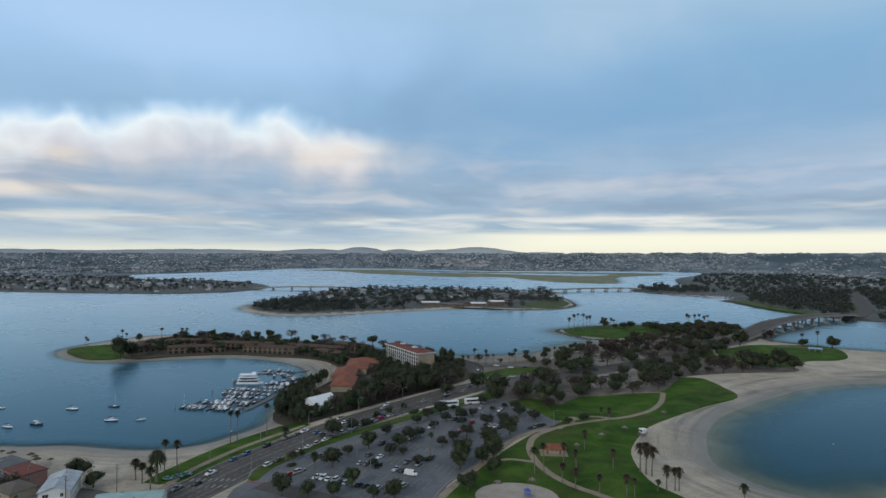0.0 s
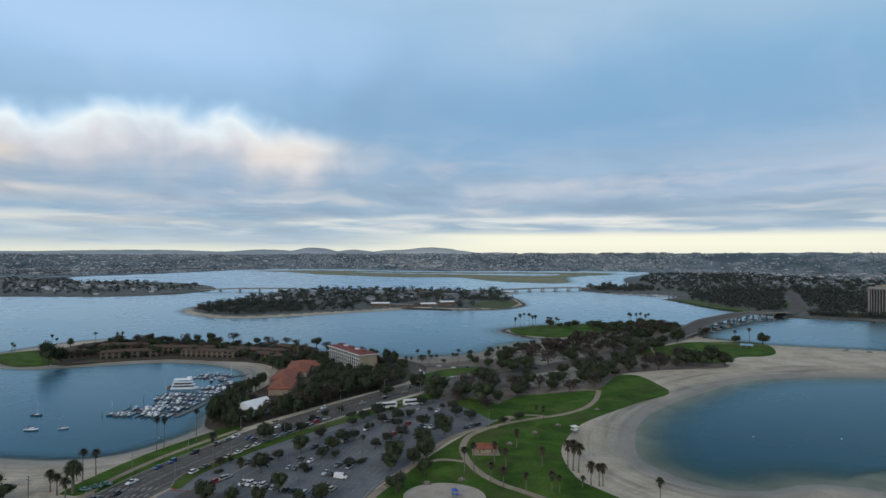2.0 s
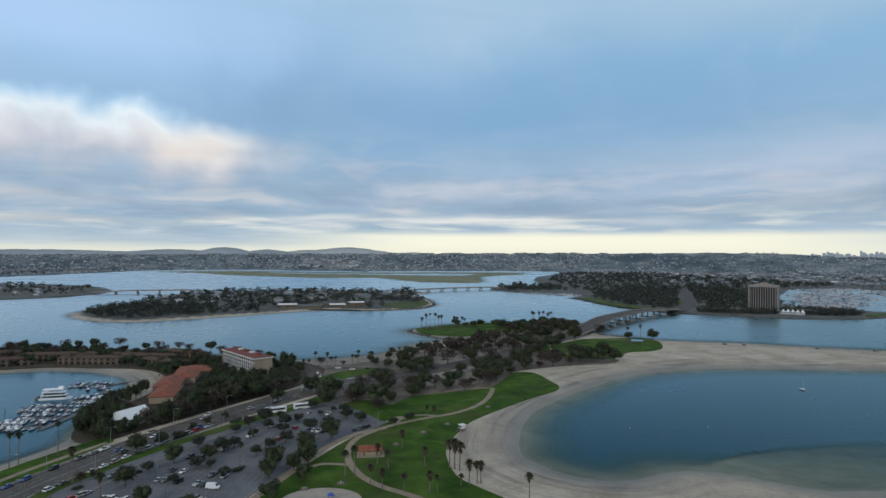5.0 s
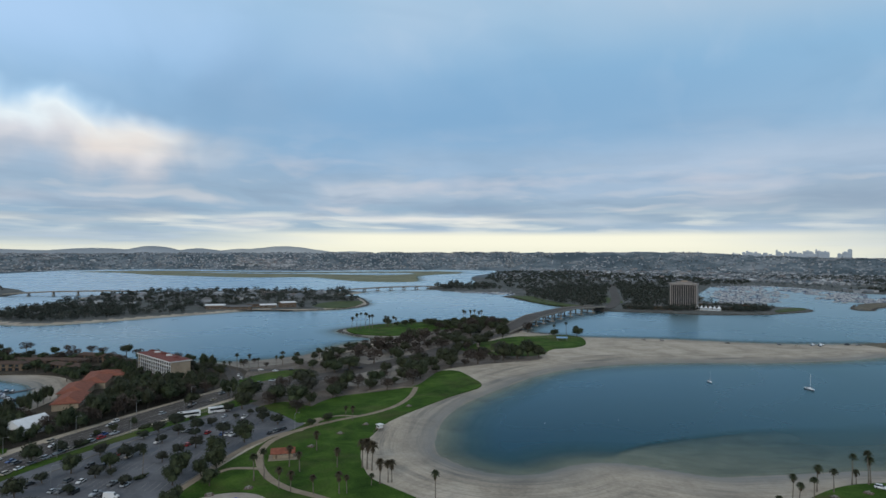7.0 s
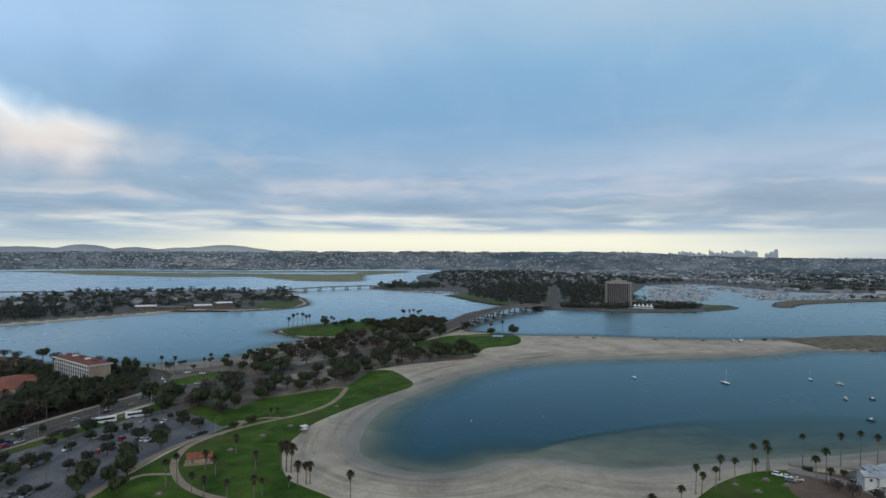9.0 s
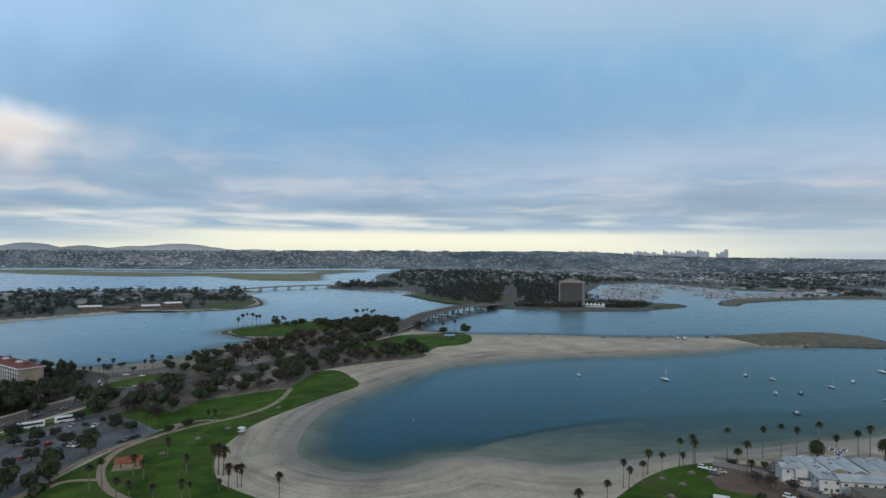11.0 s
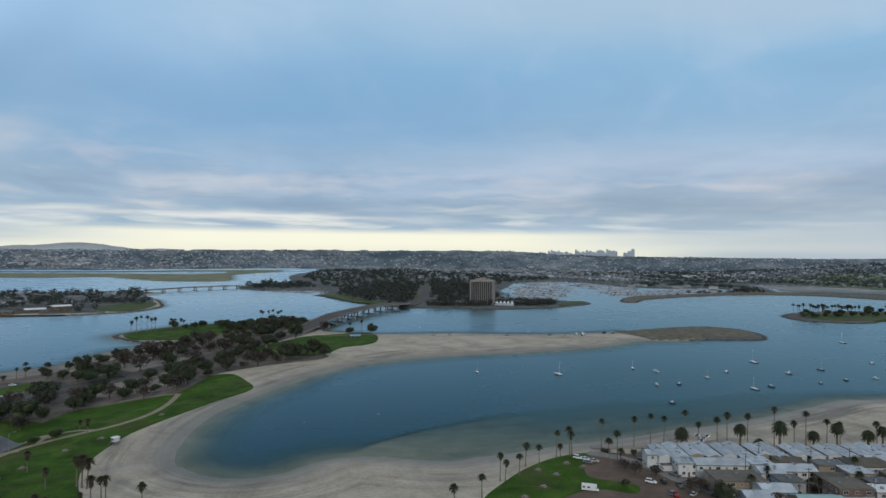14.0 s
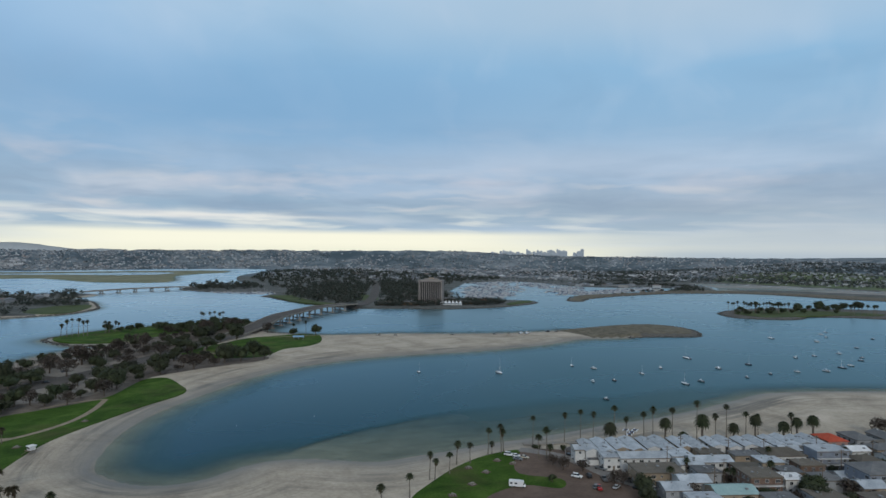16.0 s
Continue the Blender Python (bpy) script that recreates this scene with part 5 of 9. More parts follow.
def plant_all():
    rng = random.Random(77)
    for x, y, r in LOT_TREES:
        plant("grey", x, y, r * 1.3, rng, 0.9, 2.05)
    for x, y, r in LOT_ROUND:
        plant("round", x, y, r, rng, rng.uniform(0.95, 1.15), 2.06)
    for x, y, r in PARK_TREES + GROVE_TREES:
        plant(rng.choice(("round", "round", "round", "tall", "brown")) if r > 4.5 else "round", x, y, r, rng, min(1.0, 7.0 / r) * rng.uniform(0.75, 1.0), 2.06)
    for x, y, r in BROWN_TREES:
        plant("brown", x, y, r, rng, min(1.0, 10.0 / r), 2.06)
    for x, y, r in ISLE_TREES:
        plant("round", x, y, r * 0.8, rng, 0.85)
    for x, y, r in UMBRELLAS:
        plant("umbrella", x, y, r, rng, 1.0, 2.06)
    for kind, x, y, r in TOWN_TREES:
        plant(kind, x, y, r, rng, 1.0, 2.05)
    for x, y, h in SHORE_PALMS + BEACH_PALMS + LAWN_PALMS + EAST_PALMS:
        palm(x, y, h, rng)
    for x, y, h in TAWNY_PALMS:
        copy_thing(rng.choice(TAWNY), at(x, y, rng.uniform(0, 6.283), h / 9.0))
    for x, y, h in POINT_PALMS:
        palm(x, y, h * 1.3, rng, None, 1.3)
    for x, y, h in ISLE_PALMS + [(x + dx, y + dy, h - 1) for (x, y, h), (dx, dy) in zip(ISLE_PALMS, 6 * ((7, 9), (-6, 12), (9, -7)))]:
        palm(x, y, h * 0.95, rng, None, 1.6)
    for x, y, h in DATE_PALMS:
        copy_thing(DATE[nearest(DATE, h)][0], at(x, y, rng.uniform(0, 6), 1.15 * h / nearest(DATE, h)))
    for x, y, r, kind in ((457, 141, 6.0, "brown"), (421, 143, 2.6, "round"), (-176, 222, 5.0, "round"), (-163, 214, 4.2, "round"), (-345, 478, 9.0, "tall"), (-343, 490, 8.0, "round"), (-190, 205, 4.5, "brown"),
                          (272, 191, 3.0, "brown"), (279, 160, 3.4, "brown"), (290, 141, 3.6, "round"), (292, 133, 4.6, "brown"), (306, 120, 4.0, "round"),
                          (340, 112, 5.6, "round"), (332, 108, 5.0, "round"), (352, 104, 4.6, "brown"), (372, 135, 3.0, "brown"), (388, 120, 3.5, "round"), (392, 108, 4.5, "round"), (312, 132, 2.4, "round"), (400, 134, 3.0, "round"), (345, 133, 2.4, "round")):
        plant(kind, x, y, r, rng, 0.9, 2.05)
    # groves that cannot be told tree by tree in the plan: scattered through their areas
    areas = [
        ("round tall brown", [(-100, 338), (-142, 335), (-146, 376), (-126, 366), (-104, 352), (-100, 392), (-92, 430), (-66, 440), (-40, 436), (-44, 408), (-66, 386), (-86, 356)], 6.0, 5.2, 0.9, 8),
        ("round brown umbrella grey", [(-70, 545), (-120, 548), (-190, 585), (-260, 604), (-330, 612), (-370, 600), (-360, 540), (-340, 500), (-300, 515), (-262, 530), (-215, 528), (-170, 500), (-150, 470), (-135, 480), (-120, 530), (-80, 520)], 7.2, 4.2, 0.95, 15),
        ("round round brown grey brown", WOOD_FLOOR, 12.0, 5.6, 0.85, 16),
        ("round", [(150, 800), (255, 838), (264, 780), (240, 735), (190, 745), (140, 810), (100, 800), (110, 790)], 9.5, 5.5, 0.85, 17),
        ("brown round", [(-75, 478), (-60, 512), (-30, 545), (0, 562), (40, 612), (90, 665), (80, 630), (30, 560), (10, 530), (-20, 515), (-50, 490)], 17, 3.6, 0.8, 18),
        ("round tall", [(-118, 318), (-140, 322), (-149, 384), (-150, 420), (-138, 425), (-134, 375), (-128, 345)], 6.6, 2.8, 1.6, 19),
        ("round grey tall", [(-165, 505), (-120, 535), (-60, 520), (-40, 470), (-60, 440), (-95, 440), (-116, 455), (-118, 500), (-150, 490)], 7.0, 3.6, 1.0, 21),
        ("round tall", [(-112, 312), (-128, 318), (-138, 324), (-138, 334), (-100, 338)], 6, 3.6, 1.2, 20),
    ]
    for kinds, poly, gap, r, stretch, seed in areas:
        rng = random.Random(seed)
        grove = []
        p = np.array(poly, float)
        taken = [(x, y) for x, y, _ in PARK_TREES + GROVE_TREES + BROWN_TREES]
        for _ in range(1800):
            x, y = rng.uniform(p[:, 0].min(), p[:, 0].max()), rng.uniform(p[:, 1].min(), p[:, 1].max())
            if is_inside(poly, x, y) > 1 and all((x - a) ** 2 + (y - b) ** 2 > gap * gap for a, b in taken) and clear_of_works(x, y, r):
                taken.append((x, y))
                q = r * rng.uniform(0.7, 1.25)
                plant(rng.choice(kinds.split()), x, y, q, rng, stretch * rng.uniform(0.85, 1.15), 2.06, grove if seed in (15, 16, 17, 18) else None)
        if grove:
            join_grove("grove", grove, {15: "dark garden trees crowding the resort point", 16: "dark and brown trees massed in the park grove", 17: "dark trees on the low point", 18: "small dark trees along the bay beach"}[seed])


ROAD_LINE = smooth([(-91, 318), (-75, 348), (-56, 382), (-36, 414), (-16, 438), (10, 458), (55, 492), (120, 560), (180, 640), (225, 700), (262, 745), (300, 792)], False, 5)
KEEP_OUT = [((-118, 530), (-74, 482), 13), ((-121, 395), (-137, 495), 11), ((-118, 340), (-118, 354), 9.5), ((-134, 352), (-132, 336), 2), ((-360, 552), (-150, 545), 4.5), ((-320, 522), (-230, 552), 3), ((60, 450), (80, 560), 12), ((-40, 470), (10, 500), 8)]


def clear_of_works(x, y, r):
    p = np.array((x, y))
    if np.hypot(*(ROAD_LINE - p).T).min() < 13 + 0.5 * r:
        return False
    for a, b, w in KEEP_OUT:
        a, b = np.array(a, float), np.array(b, float)
        t = np.clip((p - a) @ (b - a) / ((b - a) @ (b - a)), 0, 1)
        if np.hypot(*(p - a - t * (b - a))) < w:
            return False
    return True


def far_woods(name, poly, count, seed, r=(4, 8), label="", skip=(), mat=None, clumps=15, patchy=0.0, road=None, leaf=0.30):
    """Distant woods as one mass of many separate crowns."""
    rng = random.Random(seed)
    p = np.array(poly, float)
    verts, faces, done = [], [], 0
    tries = 0
    while done < count and tries < count * 12:
        tries += 1
        x, y = rng.uniform(p[:, 0].min(), p[:, 0].max()), rng.uniform(p[:, 1].min(), p[:, 1].max())
        if is_inside(p, x, y) < 3 or any(abs(x - a) < w and abs(y - b) < w for a, b, w in skip) or (road is not None and np.hypot(road[:, 0] - x, road[:, 1] - y).min() < 19) or rng.random() < patchy * (noise.noise(Vector((x / 260, y / 420, 0))) < 0.02):
            continue
        if height(x, y) < 0.8:
            continue
        done += 1
        g, q = height(x, y), rng.uniform(*r)
        tall = q * rng.uniform(0.9, 1.7)
        for lobe in range(3):
            a = rng.uniform(0, 6.283)
            cx, cy, cz = x + 0.45 * q * math.cos(a), y + 0.45 * q * math.sin(a), g + tall * rng.uniform(0.45, 0.8)
            for _ in range(clumps):
                d = Vector((rng.gauss(0, 1), rng.gauss(0, 1), rng.gauss(0, 0.8))).normalized()
                o = Vector((cx, cy, cz)) + Vector((d.x * q * 0.6, d.y * q * 0.6, d.z * tall * 0.42)) * rng.uniform(0.5, 1.05)
                s = q * leaf
                i = len(verts)
                for _k in range(3):
                    verts.append((o.x + rng.uniform(-s, s) * 1.3, o.y + rng.uniform(-s, s) * 1.3, max(o.z + rng.uniform(-s, s), g)))
                faces.append((i, i + 1, i + 2))
        i = len(verts)
        verts += [(x - 0.3, y, g - 0.5), (x + 0.3, y, g - 0.5), (x, y + 0.4, g - 0.5), (x, y, g + tall * 0.6)]
        faces += [(i, i + 1, i + 3), (i + 1, i + 2, i + 3), (i + 2, i, i + 3)]
    tagged(new(name, mesh_from(name, verts, faces, [mat or WOODS])), label, "woods", kind="stuff")


plant_all()
for source in (*TREES["round"], *TREES["grey"], *TREES["brown"], *TREES["tall"], *TREES["umbrella"], *TAWNY, *sum(FAN.values(), []), *sum(DATE.values(), [])):
    discard(source)

AVENUE = smooth([(486, 980), (524, 1020), (600, 1165), (680, 1335), (790, 1580), (950, 1936)], False, 10)
ISLE_IN = [(70, 1180), (40, 1090), (-20, 1062), (-110, 1072), (-150, 1045), (-215, 990), (-280, 940), (-335, 900), (-385, 895), (-430, 930), (-470, 990), (-485, 1096), (-478, 1300), (-485, 1445), (-410, 1545), (-300, 1605), (-100, 1615), (50, 1585), (75, 1530), (45, 1465), (15, 1440), (50, 1390), (70, 1320), (78, 1250)]
far_woods("woods", ISLE_IN, 560, 101, (5, 9), "dense dark trees covering the wooded island", ((30, 1150, 55), (-140, 1080, 42), (-80, 1110, 30)), clumps=26, leaf=0.2)
far_woods("woods", [(-205, 1060), (-260, 960), (-330, 905), (-390, 895), (-440, 935), (-480, 1000), (-480, 1080), (-300, 1090)], 170, 102, (4.5, 8), "dark shoreline trees of the wooded island", clumps=26, leaf=0.2)
far_woods("woods", [(480, 1030), (440, 1210), (500, 1440), (560, 2150), (700, 2700), (920, 3250), (1400, 3300), (1500, 1900), (1180, 1760), (900, 1430), (790, 1200), (700, 1120), (640, 1080), (560, 1060)], 1150, 103, (6, 10), "dark trees spread round the marina roads", ((660, 1000, 45), (560, 1060, 22), (600, 1160, 20), (640, 1240, 20), (670, 1330, 20), (740, 1480, 24), (800, 1600, 24)), road=AVENUE)
far_woods("woods", [(520, 1010), (470, 1150), (450, 1330), (520, 1480), (700, 1700), (1000, 1750), (900, 1480), (800, 1260), (780, 1150), (800, 1080), (700, 1070), (600, 1050)], 820, 110, (5, 9), "dark trees massed round the avenue", ((660, 1000, 45), (560, 1060, 24), (600, 1160, 24), (640, 1240, 24), (670, 1330, 24), (740, 1480, 24)), road=AVENUE, clumps=22, leaf=0.22)
far_woods("woods", [(320, 1620), (300, 1780), (400, 1920), (500, 1850), (470, 1560), (350, 1560)], 90, 104, (6, 10), "dark trees on the point beyond the bridge")
far_woods("woods", [(520, 990), (620, 945), (730, 920), (800, 935), (780, 1010), (700, 1050), (560, 1040)], 300, 105, (4, 7.5), "dark shrubs and trees round the tower hotel", ((649, 992, 23), (670, 948, 15)), clumps=22, leaf=0.22)
far_woods("woods", [(-1900, 1260), (-1200, 1250), (-930, 1262), (-830, 1275), (-720, 1360), (-705, 1500), (-830, 1740), (-1060, 1880), (-1700, 2100), (-2600, 2000)], 1150, 106, (3, 6.5), "garden trees among the shoreline houses")
far_woods("woods", [(1150, 1060), (1320, 1075), (1440, 1080), (1540, 1050), (1660, 1150), (1700, 1350), (1560, 1540), (1500, 1560), (1450, 1400), (1600, 1320), (1620, 1200), (1500, 1120), (1330, 1095)], 170, 107, (4, 8), "scattered trees along the levee road")
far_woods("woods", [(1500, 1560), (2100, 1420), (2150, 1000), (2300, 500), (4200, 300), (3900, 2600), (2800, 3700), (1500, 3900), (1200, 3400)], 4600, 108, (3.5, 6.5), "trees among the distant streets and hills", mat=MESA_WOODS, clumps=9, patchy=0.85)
far_woods("woods", [(1700, 1500), (2080, 1420), (2120, 1000), (2200, 760), (2500, 300), (3600, 300), (3600, 1600), (3000, 2600), (2000, 2600)], 4600, 111, (4, 8), "dark trees along the streets beyond the river", clumps=9, patchy=0.5)
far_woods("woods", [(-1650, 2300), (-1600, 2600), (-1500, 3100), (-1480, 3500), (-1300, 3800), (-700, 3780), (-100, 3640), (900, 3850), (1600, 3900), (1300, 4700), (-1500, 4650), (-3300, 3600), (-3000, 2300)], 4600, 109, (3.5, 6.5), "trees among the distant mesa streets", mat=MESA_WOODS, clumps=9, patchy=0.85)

# ---- buildings ----
GLASS = glass_material("dark_window_glass", (0.02, 0.025, 0.03))
STUCCO_WHITE = material("white_stucco", (0.50, 0.495, 0.48), (0.66, 0.655, 0.64), 6, 0.9, 0.1, place="Object")
STUCCO_TAN = material("tan_stucco", (0.27, 0.21, 0.15), (0.38, 0.31, 0.23), 6, 0.9, 0.1, place="Object")
STUCCO_PINK = material("pink_stucco", (0.30, 0.17, 0.14), (0.42, 0.25, 0.21), 5, 0.9, 0.1, place="Object")
STUCCO_GREY = material("grey_stucco", (0.24, 0.25, 0.26), (0.35, 0.36, 0.37), 5, 0.9, 0.1, place="Object")
STUCCO_BLUE = material("blue_grey_siding", (0.17, 0.19, 0.23), (0.24, 0.265, 0.31), 4, 0.9, 0.1, place="Object")
STUCCO_BROWN = material("brown_stucco", (0.11, 0.075, 0.05), (0.18, 0.125, 0.085), 5, 0.9, 0.1, place="Object")
ROOF_RUST = material("dark_rust_tile_roof", (0.060, 0.040, 0.031), (0.105, 0.068, 0.052), 3, 0.9, 0.4, place="Object")
BRICK = material("brown_brick", (0.12, 0.078, 0.058), (0.20, 0.132, 0.100), 1.5, 0.9, 0.3, place="Object")
ROOF_BLUE = material("pale_blue_grey_roofing", (0.33, 0.375, 0.42), (0.60, 0.645, 0.69), 5, 0.75, 0.1, vary=0.25, place="Object")
ROOF_GREY = material("grey_roofing", (0.11, 0.115, 0.12), (0.19, 0.195, 0.20), 4, 0.9, 0.2, vary=0.4, place="Object")
ROOF_TAN = material("tan_gravel_roofing", (0.125, 0.11, 0.09), (0.20, 0.178, 0.148), 4, 0.95, 0.3, vary=0.4, place="Object")
ROOF_RED = material("clay_tile_roof", (0.125, 0.040, 0.034), (0.20, 0.070, 0.056), 3, 0.85, 0.4, place="Object")
ROOF_ORANGE = material("orange_red_tile", (0.36, 0.055, 0.026), (0.48, 0.09, 0.045), 3, 0.85, 0.4, place="Object")
ROOF_BRICK = material("brick_red_roof", (0.17, 0.055, 0.034), (0.28, 0.10, 0.062), 3, 0.85, 0.4, place="Object")
ROOF_TEAL = material("turquoise_metal_roof", (0.22, 0.34, 0.34), (0.32, 0.45, 0.45), 4, 0.5, 0.1, place="Object")
ROOF_WHITE = material("white_roofing", (0.60, 0.61, 0.62), (0.78, 0.79, 0.80), 5, 0.8, 0.1, place="Object")
TIMBER = material("weathered_timber", (0.10, 0.075, 0.055), (0.20, 0.155, 0.115), 1.2, 0.9, 0.3, place="Object")
DARK_TIMBER = material("dark_wet_timber", (0.03, 0.026, 0.022), (0.07, 0.058, 0.048), 1.2, 0.9, 0.3, place="Object")
STEEL = material("galvanised_steel", (0.24, 0.25, 0.26), (0.36, 0.37, 0.38), 1.0, 0.5, 0.0, 0.6, place="Object")
CANVAS = material("white_canvas", (0.66, 0.68, 0.70), (0.80, 0.82, 0.84), 3, 0.7, place="Object")
TOWER_RIB = material("brown_concrete_ribs", (0.22, 0.195, 0.18), (0.31, 0.275, 0.255), 4, 0.85, place="Object")
TOWER_DARK = material("tower_bronze_wall", (0.055, 0.042, 0.038), (0.10, 0.078, 0.07), 6, 0.6, place="Object")


def window(parent, x, y, z, w, h, side, sill=True):
    """A window set in a wall: side 0 faces -y, 1 +x, 2 +y, 3 -x (in the house's own axes)."""
    turn = pose(x, y, z, 0, 0, 90 * side)
    bm = bmesh.new()
    box(bm, -w / 2 - 0.08, w / 2 + 0.08, -0.05, 0.05, -h / 2 - 0.08, -h / 2)
    box(bm, -w / 2 - 0.08, w / 2 + 0.08, -0.05, 0.05, h / 2, h / 2 + 0.08)
    for k in (-w / 2 - 0.08, -0.04, w / 2):
        box(bm, k, k + 0.08, -0.05, 0.05, -h / 2, h / 2)
    frame_ob = part("window", bm, STUCCO_WHITE, parent)
    frame_ob.matrix_basis = turn
    bm = bmesh.new()
    box(bm, -w / 2, w / 2, -0.015, 0.02, -h / 2, h / 2)
    part("pane", bm, GLASS, frame_ob)


def gable_roof(bm, l, w, z, rise, eave=0.5, thick=0.25):
    """A pitched roof along x with overhanging eaves."""
    for s in (-1, 1):
        a = [(-l / 2 - eave, s * (w / 2 + eave), z - eave * rise / (w / 2)), (l / 2 + eave, s * (w / 2 + eave), z - eave * rise / (w / 2)), (l / 2 + eave, 0, z + rise), (-l / 2 - eave, 0, z + rise)]
        lo = [bm.verts.new(p) for p in a]
        hi = [bm.verts.new((p[0], p[1], p[2] + thick)) for p in a]
        bm.faces.new(hi if s < 0 else hi[::-1])
        bm.faces.new(lo[::-1] if s < 0 else lo)
        for i in range(4):
            j = (i + 1) % 4
            bm.faces.new((lo[i], lo[j], hi[j], hi[i]) if s < 0 else (lo[j], lo[i], hi[i], hi[j]))


def hip_roof(bm, l, w, z, rise, eave=0.5):
    v = [bm.verts.new(p) for p in ((-l / 2 - eave, -w / 2 - eave, z), (l / 2 + eave, -w / 2 - eave, z), (l / 2 + eave, w / 2 + eave, z), (-l / 2 - eave, w / 2 + eave, z))]
    u = [bm.verts.new((p.co.x, p.co.y, z + 0.2)) for p in v]
    k = max(l / 2 - w / 2, 0.3)
    r = [bm.verts.new((-k, 0, z + rise)), bm.verts.new((k, 0, z + rise))]
    bm.faces.new(v[::-1])
    for i in range(4):
        bm.faces.new((v[i], v[(i + 1) % 4], u[(i + 1) % 4], u[i]))
    for f in ((u[0], u[1], r[1], r[0]), (u[1], u[2], r[1]), (u[2], u[3], r[0], r[1]), (u[3], u[0], r[0])):
        bm.faces.new(f)


def house(x, y, turn, l, w, storeys, wall, roof, style, label, seed, z=2.04, balcony=False):
    """A dwelling with walls, roof, windows on all sides, door, vents and perhaps a balcony; long side along its x."""
    rng = random.Random(seed)
    root = thing("house", pose(x, y, z, 0, 0, turn), label, "house", "beach houses")
    h = 2.8 * storeys + 0.3
    bm = bmesh.new()
    box(bm, -l / 2, l / 2, -w / 2, w / 2, -0.5, h)
    if style == "gable":
        for s in (-1, 1):
            v = [bm.verts.new(p) for p in ((s * l / 2, -w / 2, h), (s * l / 2, w / 2, h), (s * l / 2, 0, h + w * 0.16))]
            bm.faces.new(v if s > 0 else v[::-1])
    part("wall", bm, wall, root)
    bm = bmesh.new()
    if style == "gable":
        gable_roof(bm, l, w, h, w * 0.16)
    elif style == "hip":
        hip_roof(bm, l, w, h, w * 0.22)
    else:
        box(bm, -l / 2 - 0.35, l / 2 + 0.35, -w / 2 - 0.35, w / 2 + 0.35, h, h + 0.3, 0.06)
        box(bm, -l / 2 - 0.1, l / 2 + 0.1, -w / 2 - 0.1, w / 2 + 0.1, h + 0.3, h + 0.36)
    roof_ob = part("roof", bm, roof, root)
    for k in range(rng.randint(2, 4)):
        bm = bmesh.new()
        rx, ry = rng.uniform(-0.35, 0.35) * l, rng.uniform(-0.3, 0.3) * w
        base = h + (w * 0.16 * (1 - abs(ry) / (w / 2)) if style == "gable" else 0.1)
        if rng.random() < 0.5:
            tube(bm, [(rx, ry, base), (rx, ry, base + 0.9)], [0.16, 0.16], 8)
        else:
            box(bm, rx - 0.5, rx + 0.5, ry - 0.4, ry + 0.4, base, base + 0.75, 0.05)
        part("roof_vent", bm, STEEL, roof_ob)
    for storey in range(storeys):
        zc = 2.8 * storey + 1.65
        for side, length, off in ((0, l, -w / 2), (2, l, w / 2), (1, w, l / 2), (3, w, -l / 2)):
            count = max(int(length / 3.4), 1)
            for k in range(count):
                if rng.random() < 0.18:
                    continue
                s = (k + 0.5) / count * length - length / 2 + rng.uniform(-0.3, 0.3)
                ww, hh = rng.choice(((1.3, 1.1), (1.8, 1.2), (1.0, 1.2), (0.8, 0.8)))
                px, py = (s, off) if side in (0, 2) else (off, s)
                window(root, px, py, zc, ww, hh, side)
    bm = bmesh.new()
    box(bm, -0.45, 0.45, -w / 2 - 0.07, -w / 2 + 0.05, -0.2, 2.05)
    part("door", bm, TIMBER, root)
    # dark fascia under the eaves, a low lean-to and a fenced yard
    bm = bmesh.new()
    e = 0.52 if style == "gable" else 0.38
    for s in (-1, 1):
        zf = h - (0.5 * 0.32 if style == "gable" else 0.12)
        box(bm, -l / 2 - e, l / 2 + e, s * (w / 2 + e) - 0.05, s * (w / 2 + e) + 0.05, zf - 0.16, zf + 0.1)
    part("fascia", bm, TIMBER, root)
    if rng.random() < 0.6:
        side = rng.choice((-1, 1))
        al, aw = rng.uniform(2.2, 3.4), w * rng.uniform(0.5, 0.85)
        x0 = side * l / 2
        bm = bmesh.new()
        box(bm, min(x0, x0 + side * al), max(x0, x0 + side * al), -aw / 2, aw / 2, -0.4, 2.6)
        annex = part("lean_to", bm, wall, root)
        bm = bmesh.new()
        box(bm, min(x0, x0 + side * (al + 0.3)), max(x0, x0 + side * (al + 0.3)), -aw / 2 - 0.25, aw / 2 + 0.25, 2.6, 2.8, 0.04)
        part("lean_to_roof", bm, rng.choice((ROOF_GREY, ROOF_TAN, ROOF_BLUE)), annex)
    if balcony:
        bm = bmesh.new()
        for storey in range(1, storeys):
            box(bm, -l / 2, l / 2, -w / 2 - 1.5, -w / 2 - 0.02, 2.8 * storey - 0.1, 2.8 * storey + 0.08)
        part("balcony", bm, STUCCO_WHITE, root)
        bm = bmesh.new()
        for storey in range(1, storeys):
            box(bm, -l / 2, l / 2, -w / 2 - 1.5, -w / 2 - 1.45, 2.8 * storey + 0.95, 2.8 * storey + 1.03)
            for k in range(int(l / 0.5)):
                box(bm, -l / 2 + 0.5 * k, -l / 2 + 0.5 * k + 0.05, -w / 2 - 1.49, -w / 2 - 1.46, 2.8 * storey + 0.08, 2.8 * storey + 0.95)
        part("railing", bm, STEEL, root)
    return root


ROW = -26.0   # the cottages stand square to the beach walk


